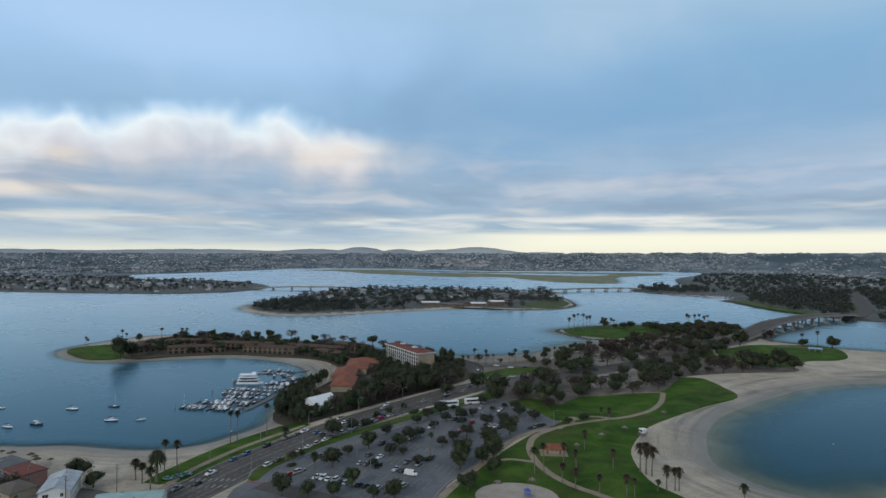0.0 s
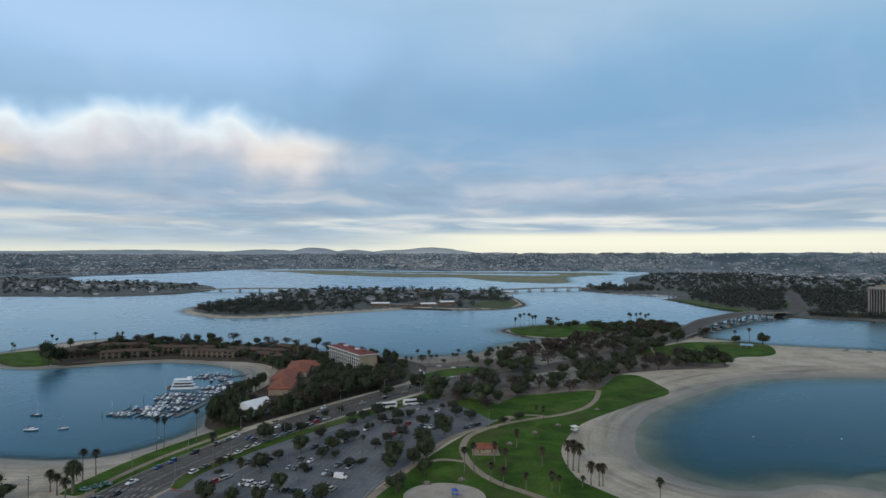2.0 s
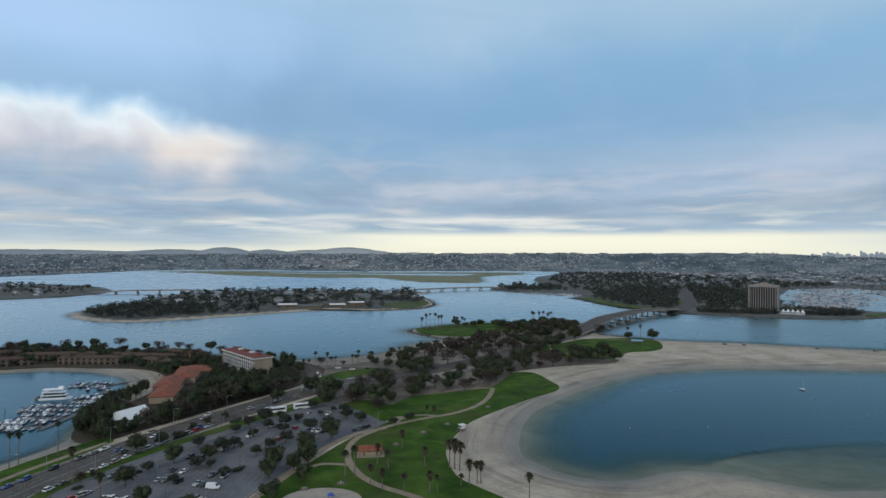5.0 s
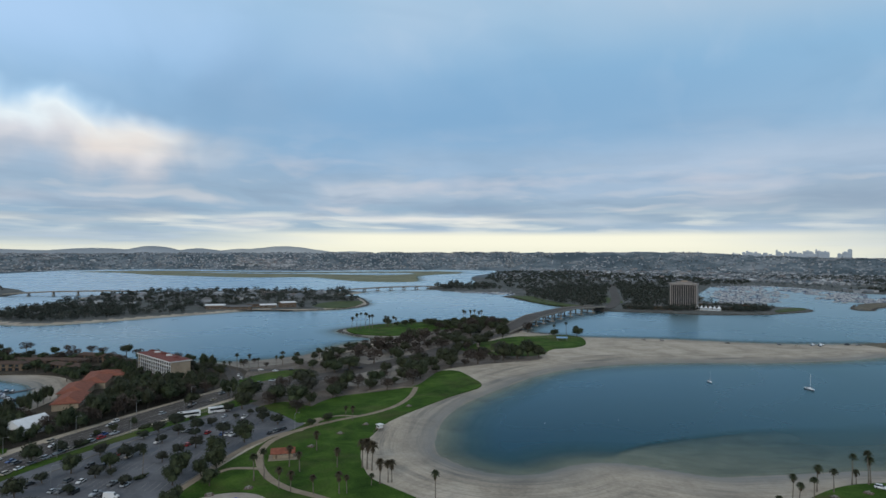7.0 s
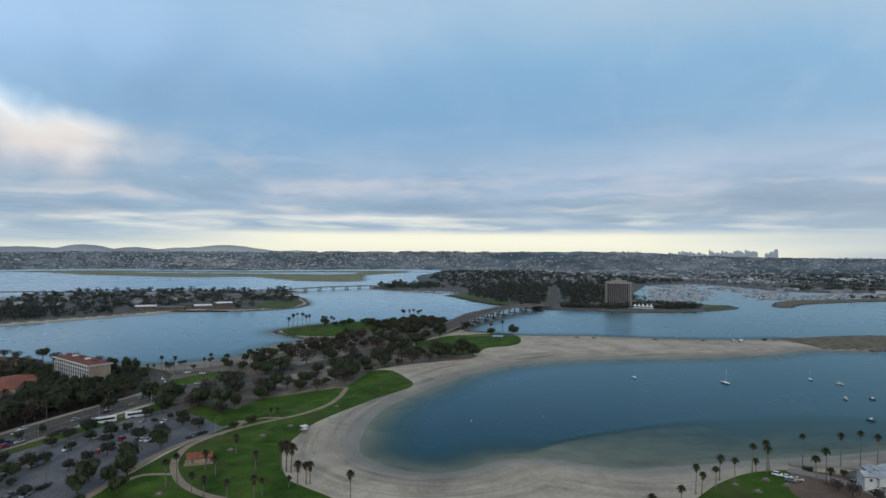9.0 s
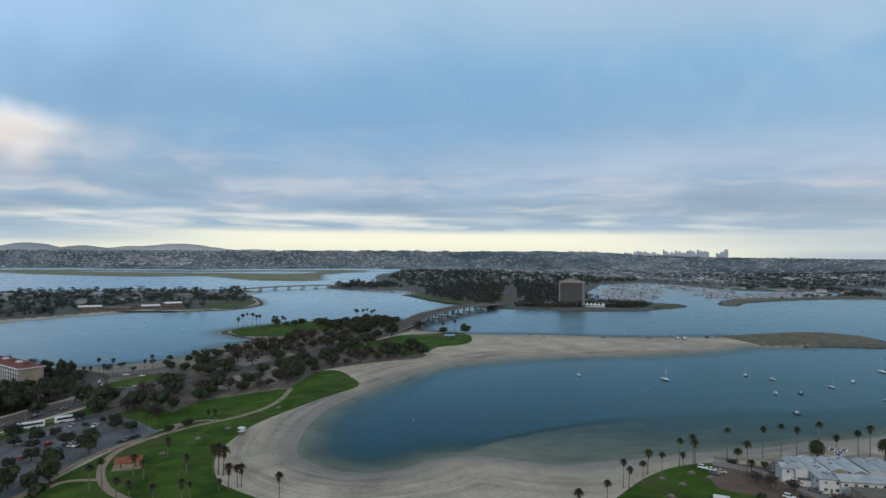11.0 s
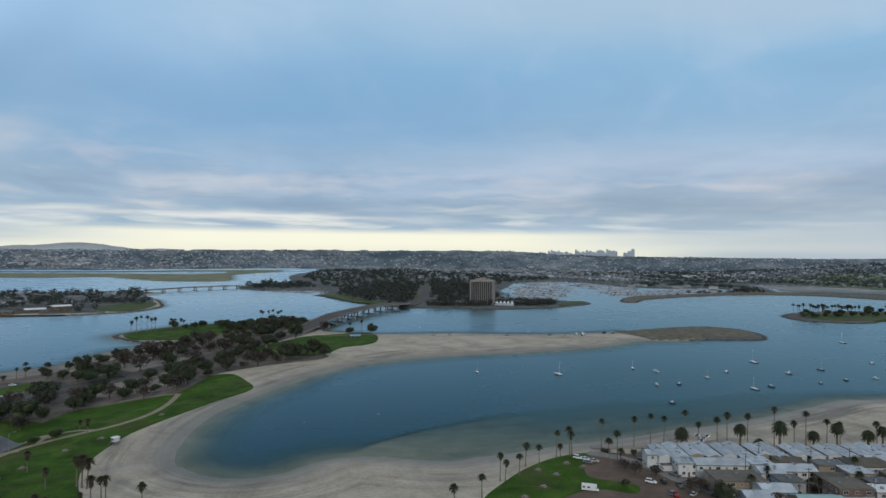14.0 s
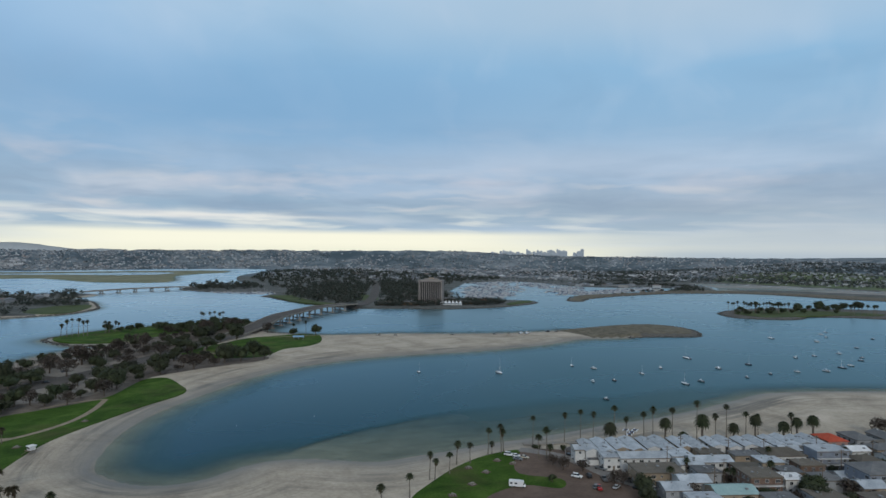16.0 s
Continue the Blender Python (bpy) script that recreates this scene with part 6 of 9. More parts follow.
def build_cottages():
    blue, tan, white = "pale blue-grey roof", "tan gravel roof", "white roof"
    rows = [
        (296, 189, 17, 9, 2, STUCCO_WHITE, ROOF_BLUE, "gable", "white two-storey beach cottage with a pale blue-grey pitched roof"),
        (310, 184, 17, 9, 2, STUCCO_TAN, ROOF_BLUE, "gable", "cream two-storey beach cottage with a pale blue-grey pitched roof"),
        (324, 178, 17, 9.5, 2, STUCCO_WHITE, ROOF_BLUE, "gable", "white beach cottage block with a pale blue-grey roof"),
        (338, 171, 17, 9, 2, STUCCO_TAN, ROOF_BLUE, "gable", "cream beach cottage with a pale blue-grey pitched roof"),
        (353, 164, 15, 9, 2, STUCCO_WHITE, ROOF_BLUE, "gable", "white beach cottage with a blue-grey pitched roof facing the sand"),
        (367, 157, 15, 9, 2, STUCCO_WHITE, ROOF_BLUE, "gable", "white low beach house with a blue-grey roof facing the sand"),
        (381, 151, 17, 9, 2, STUCCO_WHITE, ROOF_BLUE, "gable", "long white beach house with a pale blue roof facing the sand"),
        (394, 146, 14, 9, 2, STUCCO_GREY, ROOF_BLUE, "gable", "grey beach house with a pale blue roof facing the sand"),
        (408, 142, 12, 10, 2, STUCCO_PINK, ROOF_ORANGE, "hip", "beach house with a bright orange-red tiled roof"),
        (423, 137, 14, 10, 2, STUCCO_GREY, ROOF_GREY, "hip", "grey-green beach house with a grey hipped roof"),
        (437, 130, 14, 10, 2, STUCCO_GREY, ROOF_GREY, "gable", "grey beach house with a dull pitched roof"),
    ]
    for i, (x, y, l, w, s, wall, roof, style, what) in enumerate(rows):
        if roof is ROOF_BLUE:
            for k in (-3.6, 3.6):
                house(x + 0.9 * k, y - 0.44 * k, ROW + 90, l + 0.5 * k, 6.0, s, wall, roof, style, what, 200 + i + 30 * (k > 0))
        else:
            house(x, y, ROW + 90, l, w, s, wall, roof, style, what, 200 + i)
    rows = [
        (293, 176, 9, 8, 2, STUCCO_WHITE, ROOF_BLUE, "flat", "small white cottage with a flat pale blue roof"),
        (305, 169, 22, 9, 2, STUCCO_WHITE, ROOF_BLUE, "gable", "long white two-storey block with a pale blue roof"),
        (322, 163, 10, 10, 2, STUCCO_WHITE, ROOF_BLUE, "flat", "white two-storey house with a flat pale blue roof"),
        (297, 154, 20, 12, 2, STUCCO_TAN, ROOF_TAN, "flat", "cream apartment block with a flat tan gravel roof"),
        (300, 139, 12, 9, 2, STUCCO_WHITE, ROOF_BLUE, "gable", "white cottage with a pale blue roof beside the alley"),
        (314, 143, 10, 8, 2, STUCCO_GREY, ROOF_GREY, "flat", "grey cottage with a flat grey roof"),
        (327, 151, 18, 9, 2, STUCCO_WHITE, ROOF_BLUE, "gable", "long white house with a pale blue-grey roof"),
        (348, 148, 12, 7, 2, STUCCO_TAN, ROOF_GREY, "flat", "cream flat-roofed cottage between lanes"),
        (364, 141, 18, 11, 2, STUCCO_WHITE, ROOF_TAN, "hip", "white two-storey apartment house with a brown-grey hipped roof"),
        (380, 129, 15, 9, 3, STUCCO_BLUE, ROOF_BLUE, "flat", "three-storey blue-grey house with balconies"),
        (361, 127, 11, 8, 2, BRICK, ROOF_TAN, "flat", "brown brick house with a tan gravel roof"),
        (333, 136, 12, 10, 2, BRICK, ROOF_TAN, "flat", "brown brick flat-roofed house with roof deck"),
        (323, 125, 13, 11, 3, BRICK, ROOF_TAN, "flat", "brown brick three-storey house with a flat roof terrace"),
        (338, 121, 9, 8, 2, STUCCO_WHITE, ROOF_WHITE, "flat", "small house with a bright white flat roof"),
        (350, 114, 9, 9, 2, STUCCO_GREY, ROOF_GREY, "hip", "grey cottage with a grey hipped roof"),
        (371, 104, 18, 14, 3, STUCCO_BLUE, ROOF_GREY, "hip", "large blue-grey three-storey apartment house with grey roof"),
        (401, 127, 9, 8, 2, STUCCO_WHITE, ROOF_WHITE, "gable", "small white cottage with a pale roof"),
        (391, 135, 8, 8, 2, STUCCO_TAN, ROOF_BLUE, "flat", "cream cottage with a flat blue-grey roof"),
        (369, 115, 10, 8, 1, STUCCO_WHITE, ROOF_BLUE, "gable", "low white cottage with a pale roof"),
        (304, 124, 16, 10, 2, STUCCO_TAN, ROOF_TEAL, "gable", "cottage with a pale turquoise roof"),
        (288, 124, 12, 9, 2, STUCCO_WHITE, ROOF_BLUE, "flat", "white cottage with a flat pale blue roof by the lane"),
        (313, 110, 12, 9, 2, STUCCO_TAN, ROOF_GREY, "flat", "cream house with a flat grey roof"),
        (331, 104, 12, 9, 2, STUCCO_GREY, ROOF_TAN, "flat", "grey house with a flat tan roof"),
        (415, 122, 12, 9, 2, STUCCO_TAN, ROOF_GREY, "hip", "cream house with a grey hipped roof"),
        (390, 104, 12, 9, 2, STUCCO_WHITE, ROOF_GREY, "gable", "white house with a grey pitched roof"),
        (289, 190, 9, 7, 2, STUCCO_WHITE, ROOF_BLUE, "gable", "white cottage with a pale roof ending the beach row"),
        (336, 158, 11, 8, 2, STUCCO_TAN, ROOF_TAN, "flat", "cream cottage with a flat tan roof between lanes"),
        (316, 153, 10, 8, 2, STUCCO_WHITE, ROOF_BLUE, "gable", "white cottage with a pale blue-grey pitched roof"),
        (350, 138, 10, 9, 2, STUCCO_TAN, ROOF_BLUE, "flat", "tan cottage with a pale flat roof"),
        (287, 137, 10, 9, 2, STUCCO_GREY, ROOF_BLUE, "gable", "grey cottage with a pale roof beside the dirt lot"),
        (345, 126, 9, 8, 2, BRICK, ROOF_GREY, "flat", "brown cottage with a grey flat roof"),
        (373, 143, 9, 8, 2, STUCCO_GREY, ROOF_BLUE, "gable", "grey cottage with a pale blue roof"),
        (389, 117, 11, 9, 2, STUCCO_TAN, ROOF_TAN, "hip", "tan house with a brown hipped roof"),
        (405, 113, 11, 9, 2, STUCCO_WHITE, ROOF_GREY, "gable", "white house with a dull grey roof"),
        (425, 124, 10, 8, 2, STUCCO_GREY, ROOF_TAN, "flat", "grey house with a flat tan roof"),
        (357, 101, 10, 9, 2, STUCCO_TAN, ROOF_BLUE, "gable", "cream house with a pale blue roof"),
        (314, 97, 12, 9, 2, STUCCO_WHITE, ROOF_BLUE, "flat", "white house with a flat pale roof"),
        (346, 92, 12, 9, 2, STUCCO_PINK, ROOF_TAN, "flat", "salmon house with a flat tan roof"),
        (440, 118, 11, 9, 2, STUCCO_TAN, ROOF_GREY, "hip", "tan house with a dull grey roof"),
    ]
    for i, (x, y, l, w, s, wall, roof, style, what) in enumerate(rows):
        house(x, y, ROW, l, w, s, wall, roof, style, what, 300 + i, balcony=i in (9, 8, 12, 15))
    rows = [
        (-192, 213, -20, 14, 9, 2, STUCCO_PINK, ROOF_RED, "flat", "pink stucco beach house with a roof terrace"),
        (-206, 219, -20, 14, 10, 2, STUCCO_GREY, ROOF_GREY, "flat", "grey beach house with a flat roof and solar panels"),
        (-168, 203, -62, 19, 10, 2, STUCCO_WHITE, ROOF_BLUE, "gable", "white two-storey beach house with a pale grey metal roof"),
        (-137, 200, 20, 22, 12, 1, STUCCO_WHITE, ROOF_TEAL, "gable", "low shop building with a turquoise metal roof"),
        (-181, 196, -20, 12, 9, 2, STUCCO_TAN, ROOF_TAN, "hip", "cream beach house with a tan roof"),
        (-205, 203, -20, 12, 9, 2, BRICK, ROOF_TAN, "flat", "brown beach house with a flat tan roof"),
        (-222, 213, -20, 12, 10, 2, STUCCO_WHITE, ROOF_WHITE, "flat", "white beach house with a flat pale roof"),
    ]
    for i, (x, y, turn, l, w, s, wall, roof, style, what) in enumerate(rows):
        house(x, y, turn, l, w, s, wall, roof, style, what, 400 + i)


def build_hotel():
    """Four-storey white hotel block with a red tiled roof and rows of recessed balconies."""
    root = thing("hotel", pose(-95, 506, 2.0, 0, 0, -52), "white four-storey hotel block with a red tiled roof", "hotel")
    l, w, h = 61.0, 15.0, 12.3
    bm = bmesh.new()
    box(bm, -l / 2 + 0.4, l / 2 - 0.4, -w / 2 + 1.6, w / 2 - 1.6, -0.5, h)
    # brown puts the shade of the balcony recesses into the wall colour
    part("wall", bm, STUCCO_BROWN, root)
    for s in (-1, 1):
        bm = bmesh.new()
        box(bm, s * l / 2 - 0.5, s * l / 2 + 0.5, -w / 2, w / 2, -0.5, h)
        part("end_wall", bm, STUCCO_TAN, root)
    bays = 15
    for k in range(bays + 1):
        x = -l / 2 + l * k / bays
        for s in (-1, 1):
            bm = bmesh.new()
            box(bm, x - 0.3, x + 0.3, s * (w / 2 - 0.3) - 0.35, s * (w / 2 - 0.3) + 0.35, -0.3, h - 0.02)
            part("fin", bm, STUCCO_WHITE, root)
    for storey in range(4):
        z = 3.05 * storey
        for s in (-1, 1):
            bm = bmesh.new()
            box(bm, -l / 2, l / 2, s * (w / 2 - 0.85) - 0.8, s * (w / 2 - 0.85) + 0.8, z - 0.12, z + 0.12)
            box(bm, -l / 2, l / 2, s * (w / 2 - 0.1) - 0.05, s * (w / 2 - 0.1) + 0.05, z + 0.12, z + (0.8 if storey < 3 else 0.45))
            part("balcony", bm, STUCCO_GREY if storey < 3 else STUCCO_WHITE, root)
            for k in range(bays):
                x = -l / 2 + l * (k + 0.5) / bays
                bm = bmesh.new()
                box(bm, x - 1.6, x + 1.6, s * (w / 2 - 1.6) - 0.05, s * (w / 2 - 1.6) + 0.05, z + 0.2, z + 2.4)
                part("window", bm, GLASS, root)
    bm = bmesh.new()
    box(bm, -l / 2 - 1.2, l / 2 + 1.2, -w / 2 - 1.2, w / 2 + 1.2, h, h + 0.7, 0.1)
    part("cornice", bm, STUCCO_WHITE, root)
    bm = bmesh.new()
    hip_roof(bm, l + 1.0, w + 1.0, h + 0.7, 1.6, 0.3)
    roof = part("roof", bm, ROOF_RED, root)
    for k in range(5):
        bm = bmesh.new()
        x = -l / 2 + l * (k + 0.7) / 5.5
        box(bm, x - 2.0, x + 2.0, -1.6, 1.6, h + 1.4, h + 3.0, 0.1)
        part("roof_unit", bm, STUCCO_WHITE if k % 2 else ROOF_RED, roof)


def build_resort():
    # rambling low building with brick-red roofs
    root = thing("lodge", pose(-122, 412, 2.0, 0, 0, 100), "low resort building with sprawling brick-red roofs", "building")
    bm = bmesh.new()
    for x, y, l, w, h in ((-8, 0, 30, 14, 4.2), (22, 3, 34, 15, 4.6), (50, -3, 28, 16, 4.4), (72, -6, 20, 24, 4.2)):
        box(bm, x - l / 2, x + l / 2, y - w / 2, y + w / 2, -0.5, h)
    part("wall", bm, STUCCO_TAN, root)
    for x, y, l, w, h in ((-8, 0, 30, 14, 4.2), (22, 3, 34, 15, 4.6), (50, -3, 28, 16, 4.4), (72, -6, 20, 24, 4.2)):
        bm = bmesh.new()
        hip_roof(bm, l, w, h, 3.0, 1.0)
        ob = part("roof", bm, ROOF_BRICK, root)
        ob.location = (x, y, 0)
    for k in range(6):
        window(root, -16.5 + 5 * k, -7.0, 2.2, 2.4, 1.6, 0)
    # white event tent
    root = thing("event_tent", pose(-118, 347, 2.0, 0, 0, 62), "large white peaked event tent", "tent")
    bm = bmesh.new()
    gable_roof(bm, 17, 14, 4.2, 3.6, 0.6, 0.1)
    part("canopy", bm, CANVAS, root)
    bm = bmesh.new()
    box(bm, -8.5, 8.5, -7, 7, -0.4, 4.15)
    for s in (-1, 1):
        v = [bm.verts.new(p) for p in ((s * 8.5, -7, 4.15), (s * 8.5, 7, 4.15), (s * 8.5, 0, 7.7))]
        bm.faces.new(v if s > 0 else v[::-1])
    part("side_panel", bm, CANVAS, root)
    for k in range(6):
        bm = bmesh.new()
        tube(bm, [(-8.5 + 3.4 * k, -7.1, -0.3), (-8.5 + 3.4 * k, -7.1, 4.2)], [0.08, 0.08], 6)
        part("pole", bm, STEEL, root)
    # two-storey guest wings along the point
    for i, (x, y, turn, l) in enumerate(((-195, 545, -8, 60), (-268, 552, 4, 62), (-330, 560, 12, 44), (-300, 524, 24, 50), (-232, 534, -4, 52), (-165, 566, -26, 40), (-352, 515, 52, 26), (-170, 520, -30, 36))):
        root = thing("guest_wing", pose(x, y, 2.0, 0, 0, turn), "low two-storey brown resort wing with a rust-dark tiled roof", "building", "resort wings")
        bm = bmesh.new()
        box(bm, -l / 2, l / 2, -5, 5, -0.6, 5.4)
        part("wall", bm, STUCCO_BROWN, root)
        bm = bmesh.new()
        hip_roof(bm, l, 10, 5.4, 1.9, 0.9)
        part("roof", bm, ROOF_RUST, root)
        for k in range(int(l / 5)):
            for s, side in ((-5.02, 0),):
                x0 = -l / 2 + 2.5 + 5 * k
                bm = bmesh.new()
                box(bm, x0 - 1.5, x0 + 1.5, s - 0.04, s + 0.08, 0.1, 2.3)
                part("opening", bm, GLASS, root)
                bm = bmesh.new()
                box(bm, x0 - 1.2, x0 + 1.2, s - 0.04, s + 0.08, 3.1, 4.8)
                part("window", bm, GLASS, root)


def build_tower():
    """The tower hotel: pale end bays, vertical brown ribs with dark glass between, a crown storey and a penthouse."""
    root = thing("tower_hotel", pose(649, 992, 3.0, 0, 0, -38.5), "brown ribbed seventeen-storey hotel tower beside the marina", "hotel tower")
    w, d, h = 43.0, 26.0, 46.0
    bm = bmesh.new()
    box(bm, -w / 2 + 1, w / 2 - 1, -d / 2 + 1, d / 2 - 1, -0.5, h - 3)
    part("wall", bm, TOWER_DARK, root)
    for k in range(11):
        x = -w / 2 + 3.2 + (w - 6.4) * k / 10
        for s in (-1, 1):
            bm = bmesh.new()
            box(bm, x - 0.4, x + 0.4, s * (d / 2 - 0.6) - 0.5, s * (d / 2 - 0.6) + 0.5, -0.5, h - 3)
            part("rib", bm, TOWER_RIB, root)
    for s in (-1, 1):
        bm = bmesh.new()
        box(bm, s * w / 2 - 0.9, s * w / 2 + 0.9, -d / 2 - 0.4, d / 2 + 0.4, -0.5, h - 2)
        part("end_bay", bm, TOWER_RIB, root)
    for storey in range(16):
        z = 2.7 * storey + 1.0
        for s in (-1, 1):
            bm = bmesh.new()
            box(bm, -w / 2 + 1.7, w / 2 - 1.7, s * (d / 2 - 0.98) - 0.05, s * (d / 2 - 0.98) + 0.05, z, z + 1.7)
            part("window_band", bm, GLASS, root)
    bm = bmesh.new()
    box(bm, -w / 2 - 1.4, w / 2 + 1.4, -d / 2 - 1.4, d / 2 + 1.4, h - 3, h, 0.3)
    part("cornice", bm, TOWER_RIB, root)
    bm = bmesh.new()
    box(bm, -w / 2 + 8, w / 2 - 8, -d / 2 + 5, d / 2 - 5, h, h + 2.6, 0.3)
    part("penthouse", bm, TOWER_RIB, root)
    bm = bmesh.new()
    box(bm, -5, 5, -4, 4, h + 2.6, h + 4.4, 0.2)
    part("lift_house", bm, STUCCO_TAN, root)
    # row of small peaked tents on the lawn before it
    for k in range(6):
        t = thing("marquee", pose(655 + 5.6 * k, 961 - 4.0 * k, height(655 + 5.6 * k, 961 - 4.0 * k), 0, 0, -35), "small white peaked marquee on the waterfront lawn", "tent", "marquees")
        bm = bmesh.new()
        v = [bm.verts.new(p) for p in ((-3.2, -3.2, 4.4), (3.2, -3.2, 4.4), (3.2, 3.2, 4.4), (-3.2, 3.2, 4.4))]
        mid_ring = [bm.verts.new((p.co.x * 0.42, p.co.y * 0.42, 6.2)) for p in v]
        top = bm.verts.new((0, 0, 9.0))
        for i in range(4):
            bm.faces.new((v[i], v[(i + 1) % 4], mid_ring[(i + 1) % 4], mid_ring[i]))
            bm.faces.new((mid_ring[i], mid_ring[(i + 1) % 4], top))
        part("canopy", bm, CANVAS, t)
        bm = bmesh.new()
        for sx in (-3.1, 3.1):
            for sy in (-3.1, 3.1):
                box(bm, sx - 0.1, sx + 0.1, sy - 0.1, sy + 0.1, -0.5, 4.4)
        box(bm, -3.1, 3.1, 2.9, 3.0, 0, 4.3)
        part("side_panel", bm, CANVAS, t)
    for x, y, l, w2, h2, roof in ((600, 985, 30, 14, 6, ROOF_GREY), (560, 1010, 26, 14, 5, ROOF_TAN), (705, 970, 40, 12, 5, ROOF_GREY), (760, 985, 26, 12, 5, ROOF_BRICK), (700, 1040, 50, 16, 6, ROOF_GREY)):
        g = thing("hotel_wing", pose(x, y, height(x, y), 0, 0, -30), "low grey-roofed hotel wing beside the marina", "building", "hotel wings")
        bm = bmesh.new()
        box(bm, -l / 2, l / 2, -w2 / 2, w2 / 2, -0.5, h2)
        part("wall", bm, STUCCO_BROWN, g)
        bm = bmesh.new()
        hip_roof(bm, l, w2, h2, 2.2, 0.8)
        part("roof", bm, roof, g)


def build_island_lodge():
    rows = [(-168, 1070, 30, 12, 6.5, ROOF_WHITE, 8), (-132, 1072, 46, 12, 4.4, ROOF_GREY, -2), (-84, 1090, 26, 12, 5.0, ROOF_WHITE, 12), (-52, 1102, 26, 18, 8.0, ROOF_WHITE, 24), (-108, 1112, 30, 10, 5.0, ROOF_GREY, 6)]
    g = thing("waterfront_pier", pose(0, 0, 0), "long dark timber pier along the wooded island's shore", "pier")
    line = smooth([(-205, 1046), (-150, 1054), (-100, 1056), (-40, 1044)], False, 6)
    bm = bmesh.new()
    strip(bm, line, 7, 1.1, 1.7)
    part("deck", bm, DARK_TIMBER, g)
    for k in range(0, len(line), 2):
        bm = bmesh.new()
        tube(bm, [(line[k][0], line[k][1] - 2, -4), (line[k][0], line[k][1] - 2, 2.4)], [0.3, 0.26], 6)
        part("pile", bm, DARK_TIMBER, g)
    for x, y, l, w, h, roof, turn in rows:
        g = thing("waterfront_lodge", pose(x, y, height(x, y), 0, 0, turn), "long waterfront lodge with a pale low roof among trees", "building", "island lodges")
        bm = bmesh.new()
        box(bm, -l / 2, l / 2, -w / 2, w / 2, -0.5, h)
        part("wall", bm, STUCCO_BROWN, g)
        bm = bmesh.new()
        gable_roof(bm, l, w, h, 1.6, 1.2, 0.3)
        part("roof", bm, roof, g)
        for k in range(int(l / 6)):
            window(g, -l / 2 + 3 + 6 * k, -w / 2, 2.4, 3.0, 1.8, 0)


def build_restroom():
    root = thing("restroom", pose(18, 287, 2.09, 0, 0, 4) @ Matrix.Scale(0.86, 4), "small park restroom with tan walls and an orange tiled roof", "restroom")
    bm = bmesh.new()
    box(bm, -5.2, 5.2, -3.2, 3.2, -0.4, 3.0)
    part("wall", bm, STUCCO_TAN, root)
    bm = bmesh.new()
    gable_roof(bm, 11.6, 7.4, 3.0, 1.7, 0.7, 0.2)
    part("roof", bm, ROOF_BRICK, root)
    for x in (-3.4, 3.4):
        bm = bmesh.new()
        box(bm, x - 0.5, x + 0.5, -3.27, -3.15, 0, 2.1)
        part("door", bm, TIMBER, root)
    for x in (-1.2, 1.2):
        window(root, x, -3.2, 2.2, 1.0, 0.6, 0)
    bm = bmesh.new()
    slab(bm, np.array([(-7.5, -6.5), (7.5, -6.5), (7.5, 4.5), (-7.5, 4.5)]), -0.4, 0.06)
    part("apron", bm, PATHWAY, root)


def build_lifeguard():
    root = thing("lifeguard_tower", pose(65, 322, 2.0, 0, 0, -60) @ Matrix.Scale(0.85, 4), "small white lifeguard tower on legs at the lawn edge", "lifeguard tower")
    for sx in (-1.1, 1.1):
        for sy in (-1.1, 1.1):
            bm = bmesh.new()
            tube(bm, [(sx * 1.15, sy * 1.15, -0.4), (sx, sy, 1.7)], [0.11, 0.11], 6)
            part("leg", bm, TIMBER, root)
    bm = bmesh.new()
    box(bm, -2.0, 2.0, -2.6, 2.0, 1.7, 1.85)
    part("deck", bm, TIMBER, root)
    bm = bmesh.new()
    box(bm, -1.5, 1.5, -1.5, 1.5, 1.85, 4.0)
    part("cabin", bm, STUCCO_WHITE, root)
    window(root, 0, -1.5, 3.1, 2.4, 1.0, 0)
    bm = bmesh.new()
    hip_roof(bm, 3.2, 3.2, 4.0, 0.8, 0.4)
    part("roof", bm, ROOF_WHITE, root)
    bm = bmesh.new()
    for k in range(8):
        box(bm, -0.5, 0.5, -2.7 - 0.35 * k, -2.45 - 0.35 * k, 1.55 - 0.22 * k, 1.62 - 0.22 * k)
    part("ramp", bm, TIMBER, root)


build_cottages()
build_hotel()
build_resort()
build_tower()
build_island_lodge()
build_restroom()
build_lifeguard()

# ---- bridges ----


